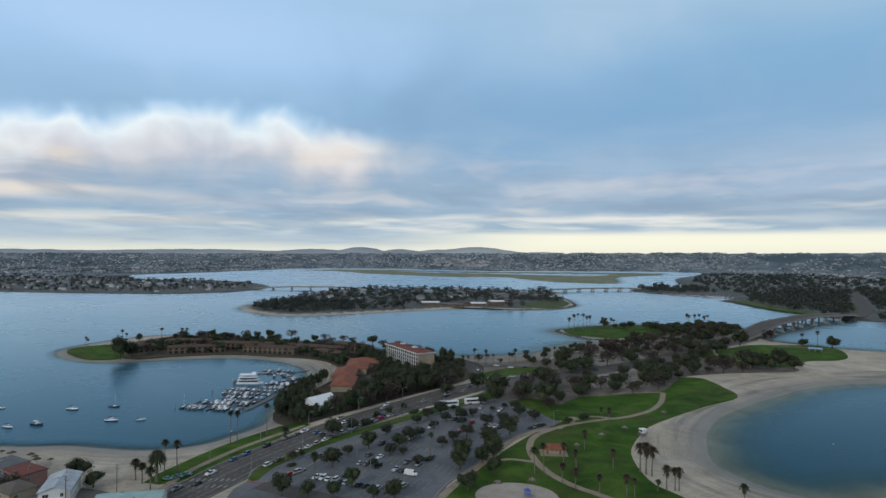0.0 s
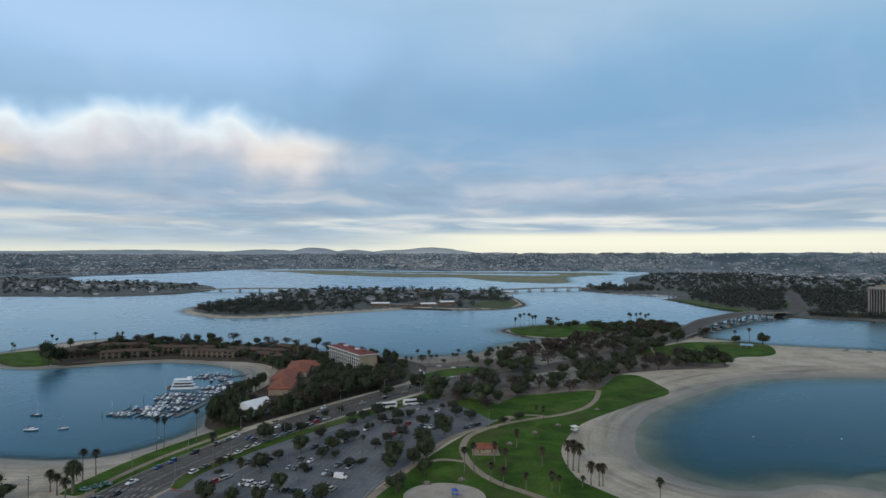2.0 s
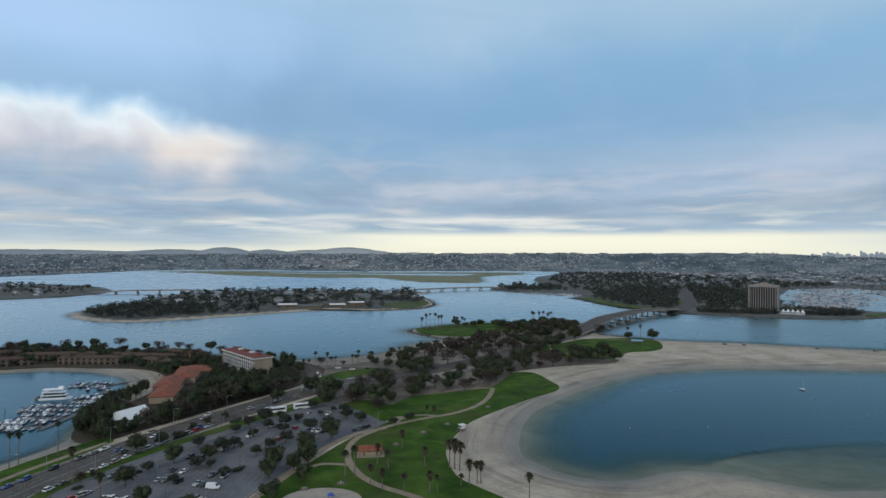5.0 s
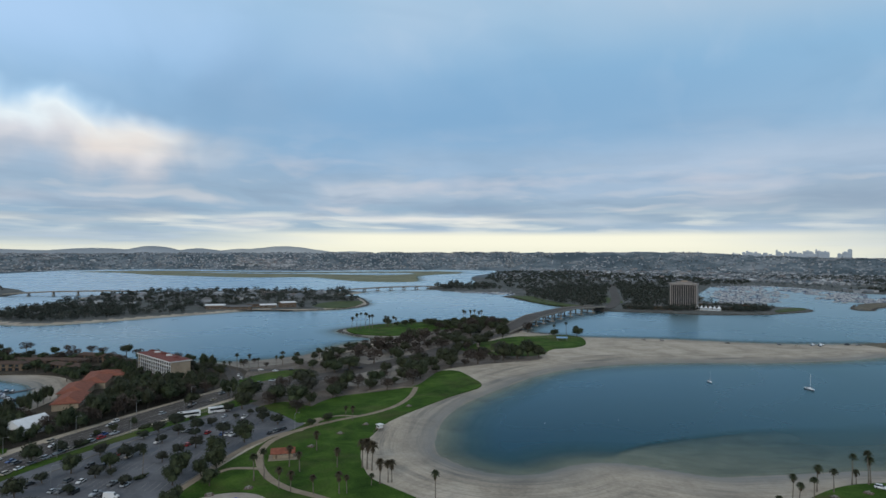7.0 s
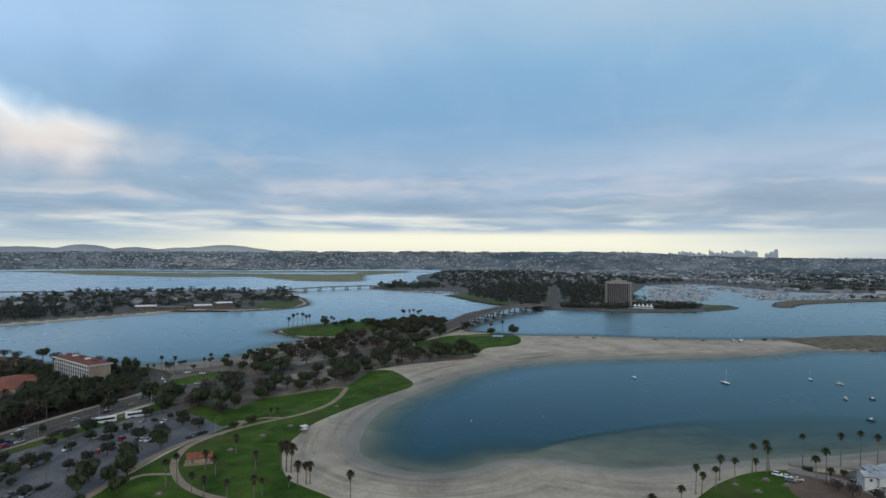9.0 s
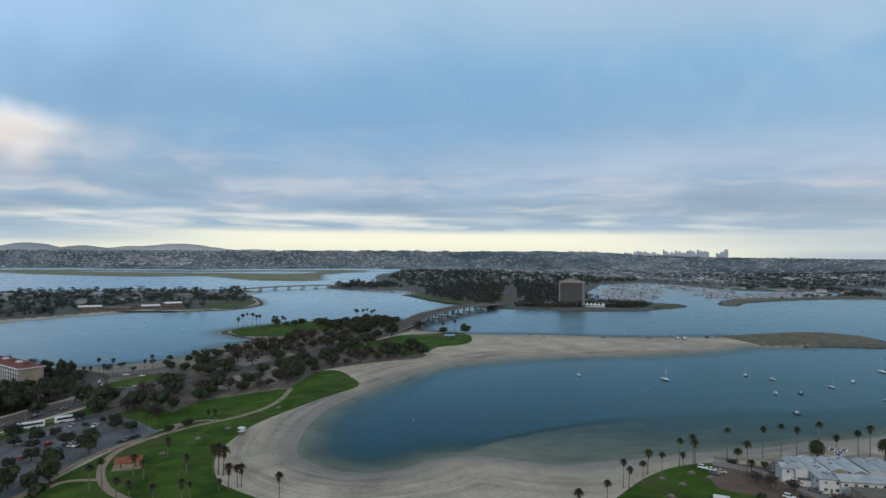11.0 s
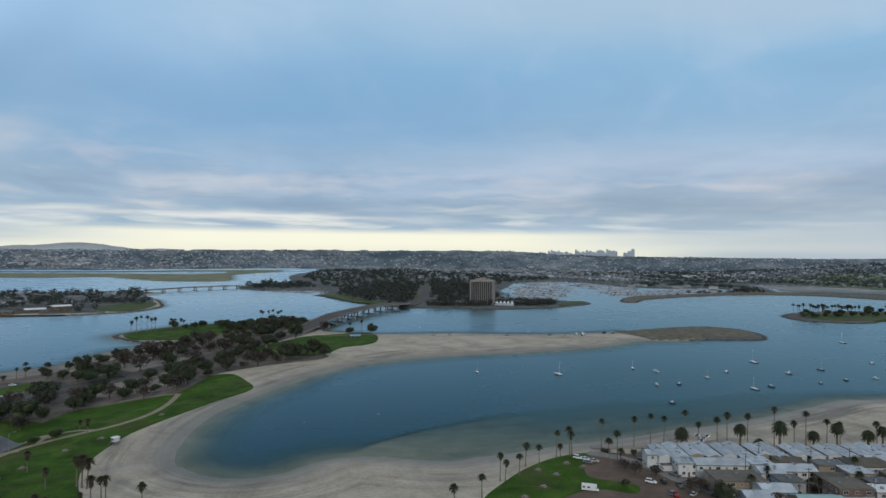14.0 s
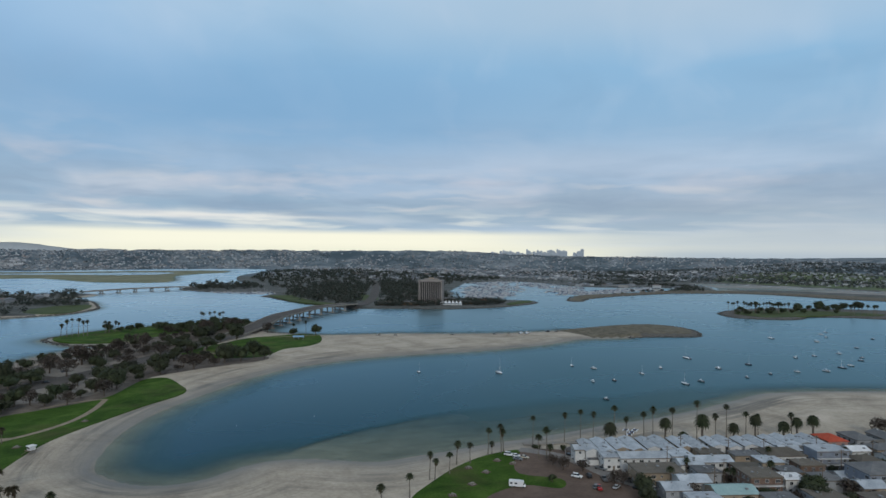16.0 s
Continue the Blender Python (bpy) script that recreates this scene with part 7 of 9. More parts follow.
def build_bridge(line, zs, width, pier_at, columns, label, cap=True, thick=1.3):
    line = smooth(line, False, 6)
    zs = np.interp(np.linspace(0, 1, len(line)), np.linspace(0, 1, len(zs)), zs)
    root = thing("bridge", pose(0, 0, 0), label, "bridge")
    bm = bmesh.new()
    strip(bm, line, width, thick, list(zs))
    part("deck", bm, CONCRETE, root)
    bm = bmesh.new()
    strip(bm, line, width - 2.4, 0.05, list(zs + 0.06))
    part("roadway", bm, ASPHALT, root)
    sides = band(line, width - 0.6)
    n = len(line)
    for rail in (sides[:n], sides[n:][::-1]):
        bm = bmesh.new()
        strip(bm, rail, 0.45, 0.9, list(zs + 0.95))
        part("parapet", bm, CONCRETE, root)
    cum = np.r_[0, np.cumsum(np.hypot(*np.diff(line, axis=0).T))] 
    way = np.gradient(line, axis=0)
    for f in pier_at:
        s = f * cum[-1]
        p = np.array([np.interp(s, cum, line[:, k]) for k in (0, 1)])
        d = np.array([np.interp(s, cum, way[:, k]) for k in (0, 1)])
        d /= np.linalg.norm(d)
        z = float(np.interp(s, cum, zs)) - thick
        pier = new("pier")
        pier.parent = root
        pier.matrix_basis = pose(p[0], p[1], 0, 0, 0, math.degrees(math.atan2(d[1], d[0])))
        for k in range(columns):
            y = (k - (columns - 1) / 2) * (width - 5) / max(columns - 1, 1)
            bm = bmesh.new()
            tube(bm, [(0, y, -4.5), (0, y, z - 1.0)], [1.15, 1.15], 10)
            part("column", bm, CONCRETE, pier)
        bm = bmesh.new()
        box(bm, -2.4, 2.4, -width / 2 - 1.0, width / 2 + 1.0, -1.0, 1.1, 0.2)
        part("footing", bm, CONCRETE, pier)
        bm = bmesh.new()
        box(bm, -1.0, 1.0, -width / 2 - 0.6, width / 2 + 0.6, z - 1.5, z + 0.05)
        part("pier_cap", bm, CONCRETE, pier)


build_bridge([(228, 702), (255, 735), (282, 772), (310, 813), (353, 864), (406, 927), (455, 968), (488, 992)], [2.5, 5.5, 9.0, 11.4, 12.0, 11.6, 10.2, 8.6], 25, [0.14, 0.22, 0.30, 0.385, 0.475, 0.57, 0.69, 0.80, 0.90], 3, "low concrete road bridge on rows of columns")
build_bridge([(60, 1575), (160, 1625), (260, 1672), (320, 1705)], [6.0, 9.0, 9.0, 6.0], 16, [0.16, 0.3, 0.44, 0.58, 0.72, 0.86], 2, "slender concrete bridge joining the wooded island")
build_bridge([(-690, 1462), (-600, 1478), (-500, 1500), (-430, 1510)], [5.0, 9.0, 9.0, 6.0], 16, [0.18, 0.36, 0.54, 0.72, 0.88], 2, "slender concrete bridge between island and town shore")
# the avenue beyond the bridge
bm = bmesh.new()
avenue = smooth([(486, 991), (524, 1032), (600, 1165), (680, 1335), (790, 1580), (950, 1936)], False, 6)
strip(bm, avenue, 20, 9.0, list(3.3 + 5.3 * np.exp(-np.linspace(0, 12, len(avenue)))))
tagged(part("road", bm, ASPHALT, None), "wide avenue running inland from the bridge", "road", kind="structure")
bm = bmesh.new()
avenue = smooth([(600, 960), (640, 1060), (690, 1180), (760, 1330)], False, 6)
strip(bm, avenue, 16, 3.0, list(np.linspace(3.2, 3.2, len(avenue))))
tagged(part("road", bm, LOT_PALE, None), "pale side road beside the tower hotel", "road", kind="structure")
bm = bmesh.new()
avenue = smooth([(1120, 1036), (1300, 1064), (1430, 1066), (1560, 1018), (1624, 935), (1636, 830), (1640, 728), (1700, 560)], False, 6)
strip(bm, avenue, 8, 3.0, list(np.linspace(3.15, 3.15, len(avenue))))
tagged(part("road", bm, LOT_PALE, None), "narrow levee road on its rock bank", "road", kind="structure")
for poly, what in (([(560, 1140), (600, 1130), (640, 1260), (600, 1300)], "green verge beside the avenue"), ([(436, 1140), (470, 1052), (490, 1058), (472, 1140), (470, 1280), (480, 1330), (430, 1340), (428, 1300)], "dull green shoreline strip beside the avenue"),
                   ([(20, 1070), (60, 1095), (82, 1170), (80, 1230), (30, 1220), (-10, 1130)], "green tip of the wooded island"), ([(1010, 560), (1040, 540), (1150, 520), (1200, 480), (1250, 500), (1180, 600), (1080, 630), (1020, 610)], "green palm-dotted islet lawn"),
                   ([(780, 920), (850, 948), (878, 972), (870, 990), (800, 950)], "grassy end of the marina point")):
    sheet("lawn", smooth(poly, True, 3), 3.12 if poly[0][0] > 250 else 2.62, DULL_GRASS, what, "lawn", 1.0)


def riprap(lines, seed, label):
    """Rock revetment: many separate angular stones along a shore."""
    rng = random.Random(seed)
    verts, faces = [], []
    for line, offset in lines:
        line = smooth(line, False, 4)
        for a, b in zip(line, line[1:]):
            d = b - a
            length = float(np.hypot(*d))
            out = np.array((-d[1], d[0])) / (length + 1e-6)
            for _ in range(int(length * 1.5)):
                p = a + d * rng.random() + out * (offset + rng.uniform(-2.2, 3.2))
                r, z = rng.uniform(0.6, 1.5), height(float(p[0]), float(p[1]))
                if not -2.0 < z < 2.6:
                    continue
                i = len(verts)
                for u, v, w in ((1, 0, 0), (0, 1, 0), (-1, 0, 0), (0, -1, 0), (0, 0, 1), (0, 0, -1)):
                    k = r * rng.uniform(0.7, 1.25)
                    verts.append((p[0] + u * k + rng.uniform(-0.3, 0.3), p[1] + v * k + rng.uniform(-0.3, 0.3), max(z, -0.3) + 0.25 + w * k * 0.75))
                for q in range(4):
                    faces += [(i + q, i + (q + 1) % 4, i + 4), (i + (q + 1) % 4, i + q, i + 5)]
    tagged(new("riprap", mesh_from("riprap", verts, faces, [STONES])), label, "rocks", kind="stuff")


STONES = island_material("dark_shore_stones", [(0.0, (0.045, 0.045, 0.043)), (0.3, (0.075, 0.072, 0.068)), (0.6, (0.11, 0.105, 0.098)), (0.85, (0.16, 0.15, 0.14))], 0.95, 0.8)
riprap([([(98, 696), (73, 703), (56, 729), (43, 758), (44, 775), (56, 791), (93, 826), (133, 846), (209, 856), (268, 852), (292, 838), (284, 800), (274, 762), (277, 725), (300, 700)], 0)], 1, "dark rocks edging the low park point")
riprap([([(655, 583), (722, 588), (777, 577), (788, 536), (770, 496), (745, 471), (719, 461), (672, 484), (640, 492)], 0)], 2, "dark rocks round the end of the sand spit")
riprap([([(415, 1365), (425, 1306), (431, 1200), (446, 1113), (463, 1062), (481, 1012), (505, 982), (567, 958), (600, 930), (642, 905), (727, 901), (806, 920), (858, 941), (888, 972), (888, 1000), (864, 1036)], 0)], 3, "rock bank along the marina shore")
riprap([([(1066, 1064), (976, 973), (985, 942), (1051, 992), (1155, 1026), (1315, 1047), (1426, 1049), (1545, 1000), (1603, 927), (1614, 831), (1617, 728), (1680, 560), (1750, 360)], 0)], 4, "rock bank of the long levee")
riprap([([(1082, 664), (1026, 644), (993, 607), (981, 573), (998, 547), (1031, 522), (1066, 524), (1102, 535), (1155, 501), (1184, 459), (1300, 350)], 0)], 5, "rock edge of the palm islet")
riprap([([(-70, 1054), (-28, 1045), (11, 1054), (50, 1074), (77, 1115), (94, 1169), (92, 1253), (85, 1331)], 0), ([(312, 1794), (287, 1676), (316, 1612), (345, 1545)], 0)], 6, "rock edge of the wooded island")

# ---- vehicles ----
TYRE = material("black_rubber", (0.015, 0.015, 0.016), (0.03, 0.03, 0.03), 0.3, 0.8, place="Object")
CHROME = material("bright_metal", (0.45, 0.46, 0.47), (0.6, 0.61, 0.62), 0.5, 0.3, 0.0, 0.9, place="Object")
LAMP_GLASS = material("lamp_lens", (0.5, 0.5, 0.5), (0.65, 0.65, 0.65), 0.3, 0.2, place="Object")


def paint(name, c):
    return material(name, tuple(0.9 * v for v in c), c, 2.0, 0.28, spec=0.5, place="Object")


PAINTS = {"white": paint("white_car_paint", (0.72, 0.72, 0.72)), "silver": paint("silver_car_paint", (0.40, 0.42, 0.44)), "grey": paint("grey_car_paint", (0.13, 0.135, 0.14)),
          "black": paint("black_car_paint", (0.018, 0.018, 0.02)), "red": paint("red_car_paint", (0.34, 0.018, 0.018)), "blue": paint("blue_car_paint", (0.05, 0.10, 0.26)), "tan": paint("beige_car_paint", (0.42, 0.37, 0.29)), "green": paint("teal_car_paint", (0.05, 0.15, 0.13))}


def loft(bm, sections, mat=0):
    """Skin over cross-sections, each a ring of points; closed at both ends."""
    rings = [[bm.verts.new(p) for p in s] for s in sections]
    n = len(rings[0])
    for a, b in zip(rings, rings[1:]):
        for k in range(n):
            bm.faces.new((a[k], a[(k + 1) % n], b[(k + 1) % n], b[k])).material_index = mat
    bm.faces.new(rings[0][::-1]).material_index = mat
    bm.faces.new(rings[-1]).material_index = mat


def car_section(x, z0, z1, w, tuck=0.88):
    return [(x, -w * 0.94, z0), (x, -w, (z0 + z1) / 2), (x, -w * tuck, z1), (x, w * tuck, z1), (x, w, (z0 + z1) / 2), (x, w * 0.94, z0)]


def build_car(kind, colour):
    """A car with painted body, glazed cabin, painted roof, four wheels with rims, lamps and bumpers."""
    what = {"sedan": "saloon car", "suv": "sport utility car", "pickup": "pickup truck", "van": "panel van"}[kind]
    root = thing("car", pose(0, 0, 0), f"{colour} {what} parked on asphalt", "car", "cars")
    l, w, hood, roof = {"sedan": (4.6, 0.9, 0.95, 1.45), "suv": (4.7, 0.95, 1.1, 1.75), "pickup": (5.5, 0.97, 1.1, 1.8), "van": (5.6, 1.0, 1.25, 2.3)}[kind]
    bm = bmesh.new()
    loft(bm, [car_section(-l / 2, 0.45, hood - 0.15, w * 0.88), car_section(-l / 2 + 0.25, 0.3, hood - 0.02, w * 0.97), car_section(0, 0.28, hood, w), car_section(l / 2 - 0.9, 0.3, hood - 0.06, w * 0.98), car_section(l / 2 - 0.1, 0.34, hood - 0.25, w * 0.9), car_section(l / 2, 0.45, hood - 0.32, w * 0.8)])
    part("body", bm, PAINTS[colour], root)
    back, front = {"sedan": (-l / 2 + 0.55, l / 2 - 1.35), "suv": (-l / 2 + 0.12, l / 2 - 1.35), "pickup": (-0.5, l / 2 - 1.5), "van": (-l / 2 + 0.06, l / 2 - 1.0)}[kind]
    slope = {"sedan": 0.7, "suv": 0.3, "pickup": 0.25, "van": 0.08}[kind]
    def cabin(z, s, inset):
        return [(back + slope * s, -w * inset, z), (front - 0.65 * s, -w * inset, z), (front - 0.65 * s, w * inset, z), (back + slope * s, w * inset, z)]
    bm = bmesh.new()
    loft(bm, [cabin(hood - 0.04, 0, 0.88), cabin(roof - 0.08, 1, 0.74)])
    part("cabin_glass", bm, GLASS if kind != "van" else PAINTS[colour], root)
    bm = bmesh.new()
    loft(bm, [cabin(roof - 0.08, 0.97, 0.75), cabin(roof, 1.12, 0.68)])
    part("roof", bm, PAINTS[colour], root)
    if kind == "van":
        bm = bmesh.new()
        loft(bm, [[(front - 0.25, -w * 0.8, hood), (front + 0.03, -w * 0.8, hood), (front + 0.03, w * 0.8, hood), (front - 0.25, w * 0.8, hood)], [(front - 0.7, -w * 0.7, roof - 0.25), (front - 0.55, -w * 0.7, roof - 0.25), (front - 0.55, w * 0.7, roof - 0.25), (front - 0.7, w * 0.7, roof - 0.25)]])
        part("windscreen", bm, GLASS, root)
    for sx in (-l / 2 + 0.85, l / 2 - 0.9):
        for sy in (-1, 1):
            bm = bmesh.new()
            tube(bm, [(sx, sy * (w - 0.2), 0.33), (sx, sy * (w + 0.02), 0.33)], [0.33, 0.33], 12)
            part("wheel", bm, TYRE, root)
    for sy in (-1, 1):
        bm = bmesh.new()
        box(bm, l / 2 - 0.18, l / 2 - 0.02, sy * w * 0.62 - 0.18, sy * w * 0.62 + 0.18, hood - 0.42, hood - 0.29)
        part("headlight", bm, LAMP_GLASS, root)
    return root


def build_bus():
    root = thing("coach", pose(0, 0, 0), "white touring coach with dark side windows", "bus", "coaches")
    l, w = 12.5, 1.28
    bm = bmesh.new()
    loft(bm, [[(x, -w * k, 0.35), (x, -w * k, 3.2 - d), (x, -w * 0.86 * k, 3.55 - d), (x, w * 0.86 * k, 3.55 - d), (x, w * k, 3.2 - d), (x, w * k, 0.35)] for x, k, d in ((-l / 2, 0.94, 0.15), (-l / 2 + 0.3, 1, 0), (l / 2 - 0.5, 1, 0), (l / 2, 0.92, 0.2))])
    part("body", bm, PAINTS["white"], root)
    for s in (-1, 1):
        bm = bmesh.new()
        box(bm, -l / 2 + 0.8, l / 2 - 0.9, s * (w + 0.012) - 0.02, s * (w + 0.012) + 0.02, 1.75, 2.85)
        part("side_window", bm, GLASS, root)
    bm = bmesh.new()
    box(bm, l / 2 - 0.06, l / 2 + 0.03, -w * 0.84, w * 0.84, 1.3, 2.95)
    part("windscreen", bm, GLASS, root)
    for sx in (-l / 2 + 2.6, -l / 2 + 3.9, l / 2 - 2.6):
        for sy in (-1, 1):
            bm = bmesh.new()
            tube(bm, [(sx, sy * (w - 0.3), 0.5), (sx, sy * (w + 0.02), 0.5)], [0.5, 0.5], 12)
            part("wheel", bm, TYRE, root)
    bm = bmesh.new()
    box(bm, -2, 1, -0.8, 0.8, 3.52, 3.75, 0.1)
    part("roof_unit", bm, PAINTS["silver"], root)
    return root


def build_camper():
    """A white motor home: box body with overcab, cab, windows, awning rail and wheels."""
    root = thing("motor_home", pose(0, 0, 0), "white motor home with a boxy body parked beside the kerb", "motor home")
    bm = bmesh.new()
    box(bm, -3.9, 2.0, -1.2, 1.2, 0.6, 3.2, 0.12)
    box(bm, 2.0, 3.2, -1.2, 1.2, 2.1, 3.15, 0.25)
    part("body", bm, PAINTS["white"], root)
    bm = bmesh.new()
    loft(bm, [car_section(1.9, 0.5, 2.0, 1.0), car_section(2.8, 0.45, 1.9, 1.0), car_section(3.4, 0.45, 1.25, 0.98), car_section(4.1, 0.55, 1.05, 0.9)])
    part("cab", bm, PAINTS["white"], root)
    bm = bmesh.new()
    loft(bm, [[(2.82, -0.86, 1.88), (3.38, -0.86, 1.3), (3.38, 0.86, 1.3), (2.82, 0.86, 1.88)], [(2.86, -0.86, 1.94), (3.44, -0.86, 1.34), (3.44, 0.86, 1.34), (2.86, 0.86, 1.94)]])
    part("windscreen", bm, GLASS, root)
    for s in (-1, 1):
        for x in (-2.8, -0.6):
            bm = bmesh.new()
            box(bm, x - 0.6, x + 0.6, s * 1.2 - 0.03, s * 1.2 + 0.03, 1.7, 2.4)
            part("window", bm, GLASS, root)
    for sx in (-2.5, 3.0):
        for sy in (-1, 1):
            bm = bmesh.new()
            tube(bm, [(sx, sy * 0.85, 0.4), (sx, sy * 1.08, 0.4)], [0.4, 0.4], 12)
            part("wheel", bm, TYRE, root)
    return root


# lot rows: (start, end) of each line of bays with the chance that a bay is taken
def park_cars():
    rng = random.Random(9)
    stock = {}
    def put(kind, colour, x, y, turn, z):
        key = (kind, colour)
        if key not in stock:
            stock[key] = build_car(kind, colour)
        copy_thing(stock[key], pose(x, y, z, 0, 0, turn))
    colours = ["white", "white", "silver", "silver", "grey", "grey", "black", "black", "black", "red", "blue", "tan"]
    kinds = ["sedan", "sedan", "sedan", "suv", "suv", "pickup"]
    rows = [((-95, 233), (-88, 247), 0.8, 70), ((-80, 238), (-44, 228), 0.55, 72), ((-74, 244), (-40, 234), 0.5, 72), ((-70, 258), (-44, 250), 0.45, 72), ((-88, 262), (-72, 270), 0.35, 60), ((-66, 268), (-36, 258), 0.35, 72), ((-78, 290), (-56, 282), 0.2, 72),
            ((-64, 300), (-46, 294), 0.2, 72), ((-48, 318), (-24, 308), 0.25, 72), ((-40, 336), (-6, 322), 0.2, 72), ((-30, 350), (0, 338), 0.2, 72), ((6, 352), (20, 338), 0.4, 60), ((6, 323), (16, 333), 0.6, 60), ((-22, 362), (4, 354), 0.15, 72)]
    for (ax, ay), (bx, by), chance, turn in rows:
        steps = int(math.hypot(bx - ax, by - ay) / 2.8)
        for k in range(steps):
            if rng.random() < chance:
                x, y = ax + (bx - ax) * k / steps, ay + (by - ay) * k / steps
                put(rng.choice(kinds), rng.choice(colours), x, y, turn + rng.choice((0, 180)) + rng.uniform(-2, 2), 2.05)
    put("van", "white", -42.5, 247.5, -8, 2.05)
    # along the road: kerb-side rows and traffic
    road = ROAD_AXIS
    way = np.gradient(road, axis=0)
    way /= np.linalg.norm(way, axis=1)[:, None]
    for off, lo, hi, gap, chance in ((9.2, 236, 300, 6.3, 0.75), (-9.2, 238, 345, 6.3, 0.7), (9.2, 300, 440, 7, 0.15), (-5.6, 215, 440, 17, 0.3), (-2.2, 215, 440, 19, 0.3), (2.2, 215, 440, 21, 0.3), (5.8, 215, 440, 18, 0.35)):
        cum = np.r_[0, np.cumsum(np.hypot(*np.diff(road, axis=0).T))]
        s = rng.uniform(0, 4)
        while s < cum[-1]:
            p = np.array([np.interp(s, cum, road[:, k]) for k in (0, 1)])
            d = np.array([np.interp(s, cum, way[:, k]) for k in (0, 1)])
            if lo < p[1] < hi and rng.random() < chance:
                q = p + np.array((-d[1], d[0])) * off
                put(rng.choice(kinds), rng.choice(colours), q[0], q[1], math.degrees(math.atan2(d[1], d[0])) + (180 if off > 0 else 0), 2.10)
            s += gap * rng.uniform(0.95, 1.3)
    for x, y, turn in ((-139, 226, 10), (-136.5, 229, 10), (-134.5, 232, 10)):
        put("sedan", "green", x, y, turn, 2.10)
    # junction by the loop road, grove car park, dirt lot, alley and spit
    spots = [(-22, 448, 30), (-14, 452, 30), (-6, 459, 30), (2, 462, 120), (-30, 470, 100), (-34, 482, 100), (12, 468, 40), (-8, 497, 10), (4, 500, 10), (-20, 503, 0), (66, 470, 20), (74, 466, 20), (60, 500, 20), (84, 500, 20), (70, 540, 20), (90, 548, 20), (80, 590, 20), (95, 590, 20),
             (264, 208, -50), (266, 204.5, -50), (262, 211, -50), (276, 172, 60), (279, 166, 60), (270, 160, 60), (286, 186, -70), (287, 176, -70), (288, 168, -70), (287, 160, -75), (291, 196, -70), (284, 152, -70), (289, 148, -70), (283, 140, -70), (309, 158, 64), (341, 160, 64), (354, 133, 64), (288, 196, -66), (286, 190, -66), (271, 174, -60), (270, 161, 20), (277, 157, 20), (327, 146, 64), (331, 148, 64), (318, 131, -26), (341, 131, -26), (366, 134, 64), (262, 204, -50), (307, 133, 64), (295, 112, 64)]
    for x, y, turn in spots:
        put(rng.choice(kinds), rng.choice(colours), x, y, turn, 2.14)
    for i, (x, y) in enumerate(((379, 629), (397, 621), (459, 595), (508, 577), (523, 569), (581, 567), (591, 562), (586, 571))):
        put(("pickup", "suv", "pickup", "suv")[i % 4], ("black", "grey", "black", "grey", "tan", "black", "grey", "black")[i], x, y, -24, height(x, y))
    for g in stock.values():
        discard(g)
    bus = build_bus()
    copy_thing(bus, pose(-42, 364, 2.05, 0, 0, 25))
    copy_thing(bus, pose(-27, 373.5, 2.05, 0, 0, 25))
    discard(bus)
    camper = build_camper()
    camper.matrix_basis = pose(242, 178, 2.05, 0, 0, -40) @ Matrix.Scale(0.85, 4)


ROAD_AXIS = smooth([(-150, 0), (-137, 120), (-130, 190), (-125, 212), (-120, 232), (-114, 254), (-105, 281), (-91, 318), (-75, 348), (-56, 382), (-36, 414), (-16, 438), (10, 458)], False, 5)
park_cars()

# ---- boats and docks ----
GELCOAT = material("white_gelcoat", (0.74, 0.755, 0.78), (0.83, 0.845, 0.86), 3, 0.35, place="Object")
NAVY = material("navy_canvas", (0.02, 0.04, 0.11), (0.035, 0.065, 0.17), 2, 0.7, place="Object")
DARK_HULL = material("dark_blue_hull", (0.02, 0.03, 0.05), (0.035, 0.05, 0.08), 3, 0.35, place="Object")
TEAK = material("teak_deck", (0.10, 0.075, 0.055), (0.17, 0.13, 0.095), 1, 0.8, place="Object")


def hull(bm, l, w, free, draft):
    """A boat's hull: pointed bow, full stern, sheer line rising forward."""
    sections = []
    for s, k, up in ((0.0, 0.82, 0.0), (0.25, 1.0, 0.0), (0.55, 0.98, 0.08), (0.8, 0.62, 0.22), (0.95, 0.2, 0.36), (1.0, 0.03, 0.42)):
        x, h = -l / 2 + l * s, free + up * free
        sections.append([(x, -w / 2 * k, h), (x, -w / 2 * k * 0.94, h * 0.5), (x, -w / 2 * k * 0.82, 0.0), (x, -0.05, -draft * (1 - 0.6 * s)), (x, 0.05, -draft * (1 - 0.6 * s)), (x, w / 2 * k * 0.82, 0.0), (x, w / 2 * k * 0.94, h * 0.5), (x, w / 2 * k, h)])
    loft(bm, sections)
    for f in bm.faces:
        if f.calc_center_median().z < 0.42 * free:
            f.material_index = 1


